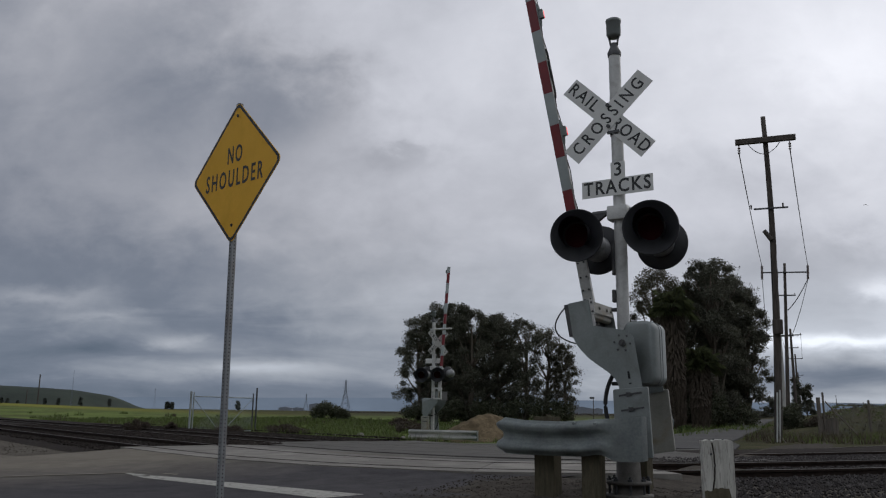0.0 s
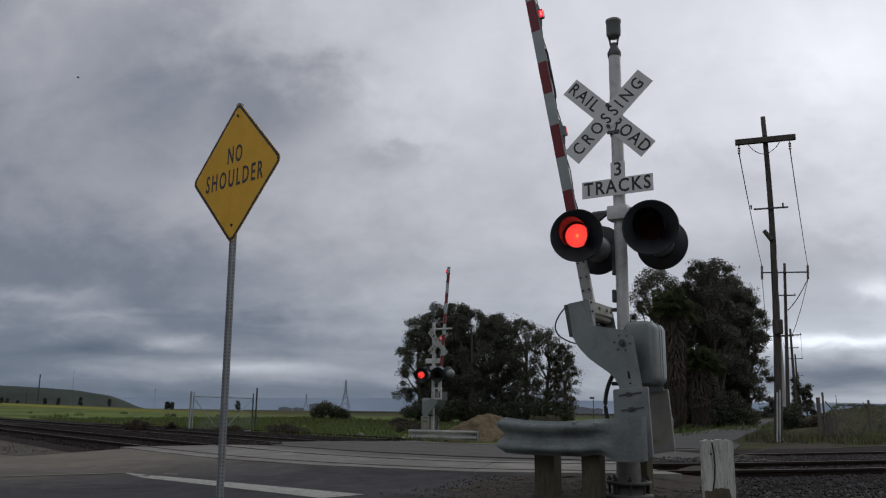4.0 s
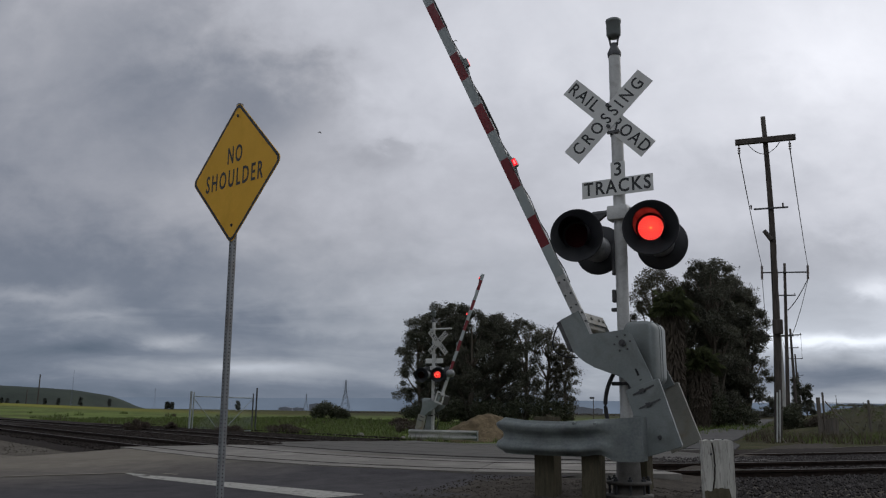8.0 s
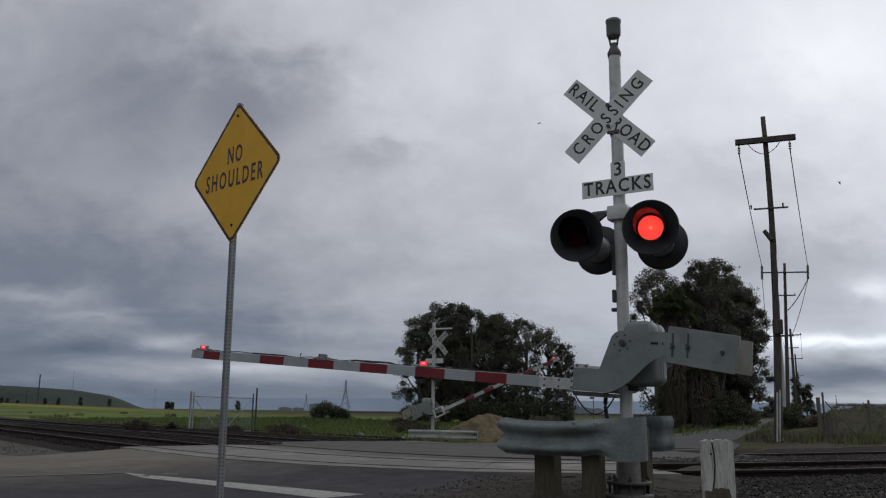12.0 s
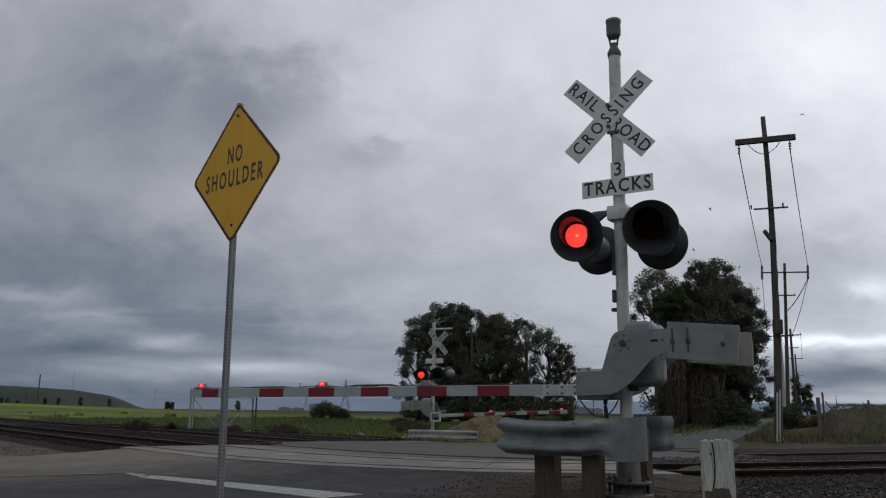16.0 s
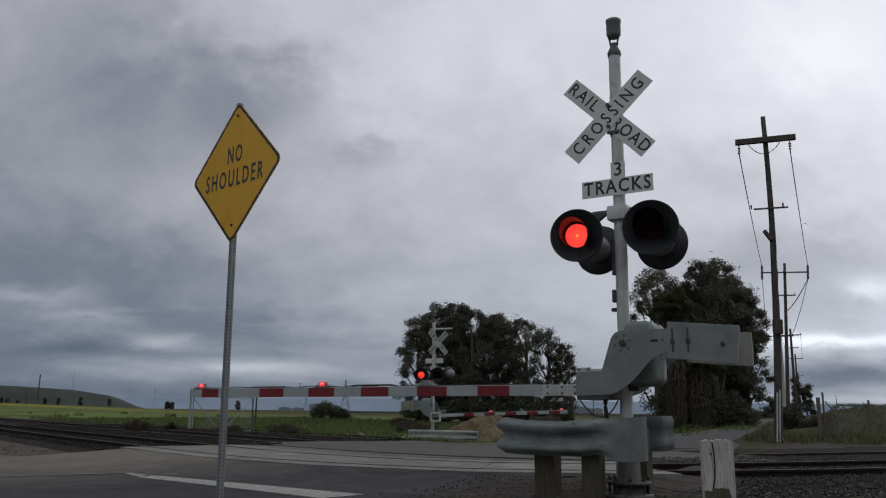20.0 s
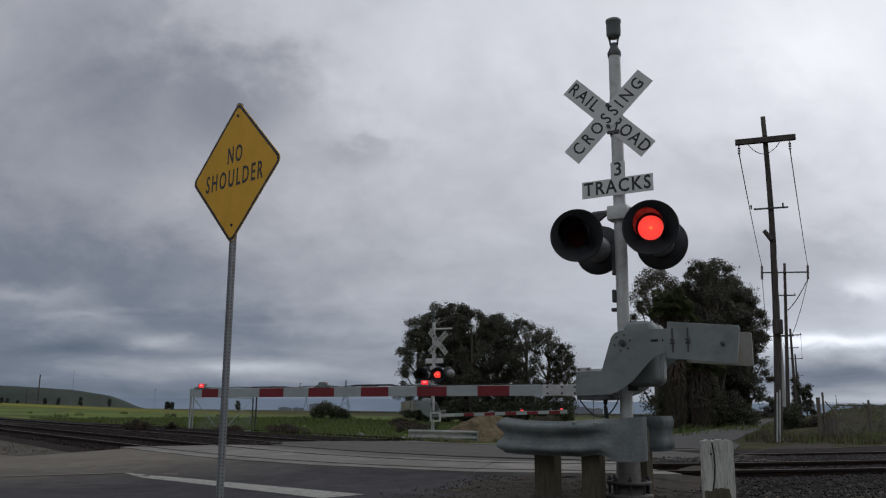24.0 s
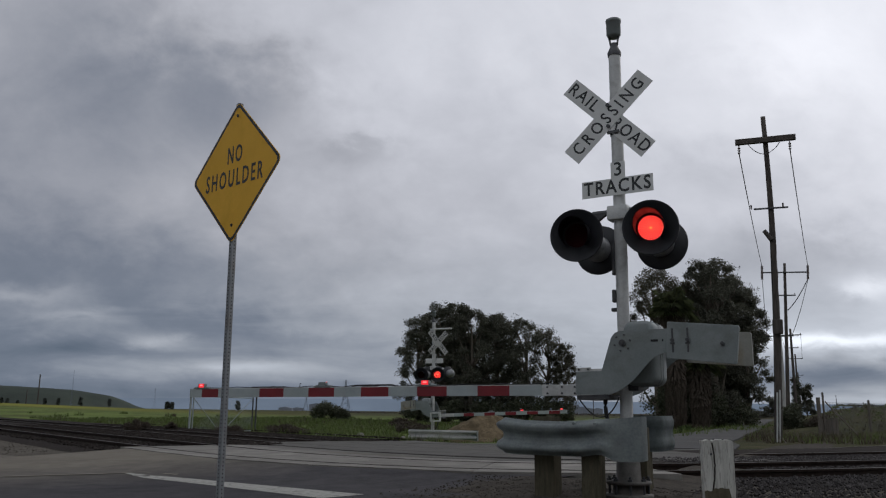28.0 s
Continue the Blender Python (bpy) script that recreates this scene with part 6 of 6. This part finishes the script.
def side_fence():
    th = thing("fence", pose(16.62, 36.0, -0.05), "weathered timber and wire fence beside the tracks", "fence")
    for x, y, h, w in ((0.0, 0.0, 1.72, 0.13), (0.26, 0.1, 1.95, 0.07), (0.95, 0.45, 0.85, 0.10), (3.0, 1.5, 1.65, 0.08), (6.0, 3.0, 1.6, 0.08), (9.0, 4.5, 1.6, 0.08)):
        bm = bmesh.new()
        box(bm, (w, w, h + 0.4), (x, y, (h - 0.4) / 2), bevel=0.015)
        part("fence_post", bm, M_RUSTFENCE, th, "grey weathered post")
    bm = bmesh.new()
    box(bm, (0.85, 0.03, 0.80), (0.52, 0.26, 0.40), turn=pose(0, 0, 0, 0, 0, 24))
    part("fence_board", bm, M_RUSTFENCE, th, "weathered board panel")
    bm = bmesh.new()
    rod(bm, (0.35, 0.1, 1.55), (1.55, -0.5, -0.1), 0.03, seg=6)
    part("stay", bm, M_RUSTFENCE, th, "slanting stay")
    # slack chain link netting
    bm = bmesh.new()
    ends = Vector((0.3, 0.12, 0)), Vector((9.0, 4.5, 0))
    run = ends[1] - ends[0]
    n = 90
    for i in range(n):
        p = ends[0] + run * (i / n)
        for s in (-1, 1):
            q = ends[0] + run * min(1.0, max(0.0, (i + s * 14) / n))
            reach = min(1.0, abs((q - p).length) / (run.length * 14 / n))
            rod(bm, p + Vector((0, 0, 0.05)), q + Vector((0, 0, 0.05 + 1.45 * reach)), 0.0035, seg=3, caps=False)
    tube(bm, [ends[0] + Vector((0, 0, 1.5)), ends[1] + Vector((0, 0, 1.48))], 0.01, 5)
    part("wire_netting", bm, M_DKSTEEL, th, "dull chain link netting")["kind"] = "stuff"


side_fence()


def pylon(a, d, h, label, w=None):
    """A steel lattice tower."""
    x, y = on_view(a, d)
    th = thing("pylon", pose(x, y, -1, 0, 0, 20), label, "pylon", "far pylons")
    w = w or h * 0.2
    bm = bmesh.new()
    t = w * 0.022

    def corner(sx, sy, z):
        f = z / h
        k = w / 2 * (1 - f / 0.62 * 0.80) if f < 0.62 else w / 2 * (0.20 - 0.14 * (f - 0.62) / 0.38)
        return Vector((sx * k, sy * k, z))

    levels = [0, 0.2, 0.38, 0.52, 0.62, 0.72, 0.82, 0.91, 1.0]
    cs = [(-1, -1), (1, -1), (1, 1), (-1, 1)]
    for z0, z1 in zip(levels, levels[1:]):
        for i in range(4):
            rod(bm, corner(*cs[i], z0 * h), corner(*cs[i], z1 * h), t, seg=4, caps=False)
            rod(bm, corner(*cs[i], z0 * h), corner(*cs[(i + 1) % 4], z1 * h), t * 0.6, seg=3, caps=False)
            rod(bm, corner(*cs[(i + 1) % 4], z0 * h), corner(*cs[i], z1 * h), t * 0.6, seg=3, caps=False)
    part("lattice_tower", bm, M_HAZEPYLON, th, "steel lattice, its grey lightened for haze")
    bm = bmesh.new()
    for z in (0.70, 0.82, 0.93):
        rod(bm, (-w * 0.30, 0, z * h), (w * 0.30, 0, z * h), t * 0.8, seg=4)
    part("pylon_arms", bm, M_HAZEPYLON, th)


pylon(-0.1176, 620, 25, "steel lattice pylon far across the field", 7.5)
pylon(-0.4527, 900, 44, "slim lattice mast on the hill", 2.2)
pylon(-0.351, 1300, 34, "far slim lattice mast", 4)
pylon(-0.1655, 1300, 28, "far lattice pylon in the haze", 8)
pylon(0.058, 1500, 18, "far lattice pylon in the haze", 6)


def far_post(a, d, h, r, label, head=False):
    x, y = on_view(a, d)
    th = thing("far_pole", pose(x, y, height(x, y) - 0.3), label, "pole", "far poles")
    bm = bmesh.new()
    rod(bm, (0, 0, 0), (0, 0, h), r, r * 0.8, seg=8)
    part("pole", bm, M_POLE, th)
    if head:
        bm = bmesh.new()
        box(bm, (0.7, 0.3, 0.3), (-0.2, 0, h), bevel=0.03)
        part("lamp_head", bm, M_DKSTEEL, th)


far_post(-0.494, 190, 7.2, 0.16, "dark bare pole in the field")
far_post(-0.508, 190, 3.6, 0.12, "short dark stump pole in the field")
far_post(0.186, 130, 3.6, 0.07, "small area light on a thin pole", True)
far_post(0.484, 260, 6.5, 0.12, "thin pole far beyond the bank")
far_post(0.517, 180, 2.8, 0.1, "thin post far beyond the bank")
far_post(0.456, 150, 3.4, 0.12, "thick post far beyond the bank")


def far_buildings():
    for a, d, w, h in ((-0.19, 1400, 22, 5), (-0.175, 1500, 18, 5), (-0.152, 1500, 26, 12), (-0.13, 1600, 34, 6), (0.055, 1500, 30, 6), (0.17, 700, 10, 6), (0.178, 700, 12, 5), (0.163, 700, 7, 8), (0.19, 700, 9, 5), (0.402, 330, 7, 3), (0.41, 330, 5, 2.6)):
        x, y = on_view(a, d)
        th = thing("far_building", pose(x, y, -0.5), "pale low building far on the horizon", "building", "far buildings")
        bm = bmesh.new()
        box(bm, (w, w * 0.7, h), (0, 0, h / 2))
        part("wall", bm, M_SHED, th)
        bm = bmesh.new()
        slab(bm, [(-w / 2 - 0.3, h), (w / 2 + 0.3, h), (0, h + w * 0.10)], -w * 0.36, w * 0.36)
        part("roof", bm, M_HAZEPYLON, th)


far_buildings()


def far_hedge():
    """A dark line of scrub and dry land along the horizon."""
    rng = random.Random(9)
    bm = bmesh.new()
    for i in range(1500):
        x = rng.uniform(-60, 460)
        y = rng.uniform(330, 520) if x < 120 else rng.uniform(300, 420)
        leaf_cloud(bm, rng, (x, y, 0.1), (4, 3, rng.uniform(0.4, 0.8)), 14, 0.6, 0.0)
    tagged(part("far_scrub", bm, M_BUSHRED), "brown scrub along the horizon", "scrub", kind="stuff")


far_hedge()


def grass_tufts():
    rng = random.Random(21)
    g, d = bmesh.new(), bmesh.new()

    def tuft(bm, x, y, z, n, h):
        for _ in range(n):
            a = rng.uniform(0, 6.28)
            b = Vector((x + rng.gauss(0, 0.09), y + rng.gauss(0, 0.09), z))
            tip = b + Vector((math.cos(a) * h * rng.uniform(0.1, 0.7), math.sin(a) * h * rng.uniform(0.1, 0.7), h * rng.uniform(0.5, 1.1)))
            w = Vector((-math.sin(a), math.cos(a), 0)) * 0.008 * (1 + y / 25)
            bm.faces.new((bm.verts.new(b - w), bm.verts.new(b + w), bm.verts.new(tip)))

    for _ in range(8000):
        al, ac = rng.uniform(-60, -9.5), rng.uniform(13.4, 48)
        ac += bow(al) - 2 if al < -12 else 0
        x, y, _z = cross(al, ac)
        tuft(g if rng.random() < 0.9 else d, x, y, height(x, y), 9, rng.uniform(0.10, 0.34))
    for _ in range(4200):
        al, ac = rng.uniform(-3.4, 26), rng.uniform(19.5, 46)
        ac += 0.5 * bow(al)
        x, y, _z = cross(al, ac)
        lane_l = 7.6 + (y - 30.5) * 0.468 if y < 40 else 11.9 + (y - 40) * 0.47
        lane_r = 9.5 + (y - 27.0) * 0.43
        if y < 23.6 or lane_l - 0.3 < x < lane_r + 0.25 or (y < 30.5 and x < lane_r + 0.4):
            continue
        tuft(g if rng.random() < 0.22 + 0.6 * noise.noise((x * 0.25, y * 0.25, 7)) else d, x, y, height(x, y), 8, rng.uniform(0.15, 0.42) * (0.45 if x > 0.43 * y and y > 36 else 1.0))
    # taller weeds scattered through the field
    for _ in range(50):
        y = 34 + 70 * rng.random() ** 1.6
        x = y * rng.uniform(-0.58, -0.03)
        _al = (x - 1.88) * 0.873 - (y - 8.65) * 0.488
        if (x - 1.88) * 0.488 + (y - 8.65) * 0.873 < 14.5 + bow(_al):
            continue
        dry = rng.random() < 0.2
        for _q in range(rng.randint(3, 9)):
            tuft(d if dry else g, x + rng.gauss(0, 0.35), y + rng.gauss(0, 0.3), height(x, y), 9, rng.uniform(0.2, 0.55))
    for _ in range(500):
        al, ac = rng.uniform(-15, -5), rng.uniform(24, 60)
        x, y, _z = cross(al, ac)
        tuft(g, x, y, height(x, y), 8, rng.uniform(0.2, 0.5))
    tagged(part("field_grass", g, M_GRASS), "green grass tufts along the field's edge", "grass", kind="stuff")
    tagged(part("dry_grass", d, M_DRYGRASS), "dry straw-coloured weeds along the tracks", "grass", kind="stuff")


grass_tufts()


def ballast():
    """Loose crushed stone on the near side of the first track and between the tracks."""
    rng = random.Random(8)
    verts, faces = [], []

    def stone(x, y, z, r):
        k = len(verts)
        for sx, sy, sz in ((1, 0, 0), (-1, 0, 0), (0, 1, 0), (0, -1, 0), (0, 0, 1), (0, 0, -1)):
            verts.append((x + sx * r * rng.uniform(0.7, 1.3) + rng.gauss(0, r * 0.2), y + sy * r * rng.uniform(0.7, 1.3) + rng.gauss(0, r * 0.2), z + sz * r * rng.uniform(0.55, 1.0)))
        for a, b, c in ((0, 2, 4), (2, 1, 4), (1, 3, 4), (3, 0, 4), (2, 0, 5), (1, 2, 5), (3, 1, 5), (0, 3, 5)):
            faces.append((k + a, k + b, k + c))

    def finish(name, material, label):
        me = bpy.data.meshes.new(name)
        me.from_pydata(verts, [], faces)
        me.materials.append(material)
        tagged(new(name, me), label, "gravel", kind="stuff")
        verts.clear()
        faces.clear()

    for _ in range(26000):
        al = rng.uniform(-0.3, 9.5)
        ac = rng.uniform(-2.6, 3.2)
        if al < 0.7 and ac < 0.5 and rng.random() < 0.75:
            continue
        if al < 0.35 + 0.25 * rng.random():
            continue
        across = ac + bow(al) * min(1, max(0, ac / 3.0))
        # few stones lie in the dark strip along the rail
        if 0 < 1.55 + bow(al) - across < 0.5 + 0.25 * rng.random() and rng.random() < 0.93:
            continue
        p = cross(al, across)
        stone(p.x, p.y, 0.0 + 0.03 * max(0, ac) / 2.0, rng.uniform(0.012, 0.032))
    for off, _l in TRACKS:
        for _ in range(9000):
            al = rng.uniform(0.25, 14)
            u = rng.choice((-1, 1)) * rng.uniform(1.0, 2.3)
            if off < 3 and -1.4 < u < 0 and rng.random() < 0.93:
                continue
            c, d, nrm = centre(off, al)
            p = BASE @ (c + nrm * u)
            stone(p.x, p.y, _l + 0.015 * rng.random(), rng.uniform(0.016, 0.04))
    # crushed stone heaped between the first and second track
    for _ in range(5200):
        al = rng.uniform(0.3, 9)
        c, d, nrm = centre(TRACKS[0][0], al)
        p = BASE @ (c + nrm * rng.uniform(1.25, 2.7))
        stone(p.x, p.y, 0.085, rng.uniform(0.016, 0.04))
    finish("ballast_stones", M_STONE, "loose grey crushed stone beside the track")
    # darker, sparser stone along the far reach of the tracks
    for off, low in TRACKS:
        for _ in range(7600):
            al = -11.1 - 22 * rng.random() ** 1.6
            u = rng.uniform(-1.45, 2.55 if off < 9 else 1.35)
            c, d, nrm = centre(off, al)
            p = BASE @ (c + nrm * u)
            stone(p.x, p.y, (0.02 if u < 1.2 else 0.085) + 0.1 * low + 0.02 * rng.random(), rng.uniform(0.016, 0.04))
    finish("track_stones", M_TRACKSTONE, "dark stone between the rails")
    # coarse grit between the road and the first track
    for _ in range(700):
        al = rng.uniform(-26, -11.2)
        ac = rng.uniform(-0.4, 1.3)
        p = cross(al, ac + bow(al) * (0.3 + 0.65 * rng.random()))
        rise = 0.02 + 0.09 * max(0.0, 1 - max(0.0, -10.75 - al) / 2.6) ** 1.4
        stone(p.x, p.y, rise - 0.006, rng.uniform(0.005, 0.018))
    for _ in range(500):
        al, ac = rng.uniform(-20, -11.0), rng.gauss(0.2, 0.7)
        p = cross(al, ac + bow(al) * 0.4)
        stone(p.x, p.y, 0.012, rng.uniform(0.005, 0.015))
    # grit over the shoulder, finer towards the lane
    for _ in range(6000):
        al, ac = rng.uniform(-2.15, 0.55), rng.uniform(-1.6, 1.2)
        up = min(1.0, max(0.0, (ac + 0.5) / 1.2))
        if rng.random() > 0.35 + 0.3 * (al + 2.15):
            continue
        p = cross(al, ac)
        stone(p.x, p.y, 0.012 + 0.085 * up * min(1.0, max(0.0, (0.5 - al) / 0.9)), rng.uniform(0.004, 0.013))
    # stray pebbles at the road's edge
    for _ in range(2600):
        al, ac = rng.uniform(-2.4, 0.6), rng.uniform(-3.0, 1.6)
        if al < -1.4 and ac < -0.5 and rng.random() < 0.6:
            continue
        p = cross(al, ac)
        stone(p.x, p.y, 0.012, rng.uniform(0.006, 0.022))
    finish("road_grit", M_GRIT, "loose brown grit on the dirt shoulder")
    # rubble at the field's edge
    for i, (al, ac, r) in enumerate(((-14.6, 16.3, 0.15), (-16.0, 16.6, 0.08), (-17.0, 16.8, 0.07), (-12.6, 16.0, 0.09), (-18.2, 17.6, 0.06))):
        bm = bmesh.new()
        bmesh.ops.create_icosphere(bm, subdivisions=2, radius=r)
        for v in bm.verts:
            v.co *= 1 + 0.35 * noise.noise(v.co * 4 / r * 0.3 + Vector((i, 0, 0)))
            v.co.z *= 0.7
        ob = part("rock", bm, M_CONC)
        p = cross(al, ac)
        tagged_at(ob, pose(p.x, p.y, -0.06 + r * 0.4), "pale lump of rubble at the field's edge", "rock", "rubble")


ballast()


# ---- birds ----
def bird():
    th = thing("bird", pose(0, 0, 0), "small dark bird in flight", "bird", "birds")
    bm = bmesh.new()
    lathe(bm, [(0.0, -0.17), (0.03, -0.12), (0.055, 0.0), (0.04, 0.1), (0.03, 0.14), (0.0, 0.2)], 10, pose(0, 0, 0, 0, 90, 0))
    part("body", bm, M_BLACK, th, smooth=60)
    wings = []
    for s in (-1, 1):
        bm = bmesh.new()
        pts = [(0.09, 0.0), (0.11, s * 0.16), (0.03, s * 0.40), (-0.03, s * 0.38), (-0.05, s * 0.16), (-0.07, 0.0)]
        top = [bm.verts.new((x, y, 0.008)) for x, y in pts]
        low = [bm.verts.new((x, y, -0.004)) for x, y in pts]
        bm.faces.new(top)
        bm.faces.new(low[::-1])
        for i in range(6):
            bm.faces.new((top[i], low[i], low[(i + 1) % 6], top[(i + 1) % 6]))
        wings.append(part("wing", bm, M_BLACK, th))
    return th, wings


BIRDS = [bird() for _ in range(3)]


# ---- what moves ----
def motions():
    # clouds drift to the left and slowly nearer
    walk(CLOUDS, [(0.0, pose(0, 0, 0)), (28.0, pose(-0.162 * CLOUD_H, -0.083 * CLOUD_H, 0))])

    def gate_rows(table):
        return [(t, Matrix.Translation(PIV) @ pose(0, 0, 0, 0, a, 0)) for t, a in table]

    near = [(0, 81.7), (7.1, 81.7), (7.3, 79.8), (7.5, 75.7), (8, 66.2), (8.5, 57.1), (9, 48.1), (9.5, 39.7), (10, 32.4), (10.5, 25.2), (11, 18.0), (11.3, 13.8), (11.6, 9.9), (11.8, 7.1), (12.0, 4.7), (12.2, 3.7),
            (12.4, 3.1), (12.7, 2.4), (13.2, 1.4), (14.0, 0.6), (14.5, 0.2), (15.2, -0.34), (28, -0.34)]
    far = [(0, 88), (6.9, 88), (7.2, 84.5), (7.5, 79), (8, 71.6), (9, 57.5), (10, 43.5), (11, 32.6), (12, 22.6), (12.5, 18.6), (13.5, 11.5), (14.5, 5.6), (15.2, 2.7), (16.0, 2.1), (28, 2.1)]
    walk(SIG_NEAR[1], gate_rows(near))
    walk(SIG_FAR[1], gate_rows(far))

    # the lamps flash in turn: each lens turns its lit face out, then its dark one
    period, half, step = 1.2225, 0.611, 0.01
    starts = [10.985 + n * period for n in range(-6, 15)]

    def flips(lit_spans):
        """Rows of angles: 0 shows the lit face, 180 the dark one."""
        rows = [(0.0, 180.0)]
        for t0, t1 in lit_spans:
            for q, ang in ((-3, 180), (0, 180), (1, 120), (2, 60), (3, 0), (6, 0)):
                rows.append((t0 - 1.5 * step + q * step, ang))
            if t1 >= 28.0:
                rows.append((28.0, 0.0))
                return rows
            for q, ang in ((-3, 0), (0, 0), (1, 60), (2, 120), (3, 180), (6, 180)):
                rows.append((t1 - 1.5 * step + q * step, ang))
        rows.append((28.0, 180.0))
        return rows

    left = [(3.3, 4.08)] + [(t, t + half) for t in starts if 4 < t < 28]
    right = [(t + half, t + period) for t in starts if 4 < t + half < 28]
    right = [(4.08, 4.8725)] + [(a, min(b, 28.0)) for a, b in right if a > 4.9]
    left = [(a, b) for a, b in left if a < 3.5 or a > 4.5]
    steady = [(3.2, 28.0)]

    def turn(ob, spans, first=0.0):
        base = ob.matrix_basis.copy()
        walk(ob, [(t, base @ pose(0, 0, 0, 0, 0, first + a)) for t, a in flips(spans)])

    for (s, f), lens in SIG_NEAR[2].items():
        turn(lens, left if s < 0 else right)
    for (s, f), lens in SIG_FAR[2].items():
        turn(lens, left if s > 0 else right)
    for sig, order in ((SIG_NEAR, (steady, left, right)), (SIG_FAR, (steady, right, left))):
        for lamp, spans in zip(sig[3], order):
            turn(lamp, spans, 0.0 if sig is SIG_NEAR else 180.0)

    # birds cross far off
    eye = Vector((0, 0, 0.88))

    def away(x, y, d):
        """A place d metres off at a bearing x and rise y of the camera's own view."""
        return eye + EYE.to_3x3() @ Vector((x, y, -1)) * d

    tracks = [
        [(0.0, (-0.70, 0.10)), (3.0, (-0.527, 0.220)), (5.5, (-0.34, 0.19)), (8.0, (-0.1535, 0.1458)), (10.0, (0.001, 0.168)), (11.0, (0.058, 0.155)), (15.0, (0.36, 0.17)), (19.0, (0.72, 0.16)), (28.0, (1.5, 0.16))],
        [(0.0, (0.527, 0.0556)), (3.0, (0.545, 0.049)), (7.0, (0.60, 0.06)), (11.0, (0.524, 0.0852)), (14.0, (0.42, 0.07)), (17.0, (0.3155, 0.0472)), (18.0, (0.343, 0.047)), (19.0, (0.363, 0.037)), (21.0, (0.58, 0.03)), (28.0, (0.9, 0.05))],
        [(0.0, (1.1, 0.02)), (11.0, (0.62, 0.02)), (14.0, (0.43, 0.0)), (16.0, (0.312, 0.0)), (17.0, (0.317, -0.0028)), (21.0, (0.356, -0.003)), (23.5, (0.60, 0.02)), (28.0, (0.9, 0.06))]]
    for (ob, wings), tab in zip(BIRDS, tracks):
        rows = []
        for i, (t, (x, y)) in enumerate(tab):
            nx = tab[min(i + 1, len(tab) - 1)][1][0] - tab[max(i - 1, 0)][1][0]
            p = away(x, y, 95)
            rows.append((t, pose(p.x, p.y, p.z, 18, 0, 48 if nx > 0 else 132)))
        walk(ob, rows)
        for w, s in zip(wings, (-1, 1)):
            beat = [(0.2 * k, pose(0, 0, 0, s * (38 if k % 2 else -24), 0, 0)) for k in range(141)]
            walk(w, beat)


motions()
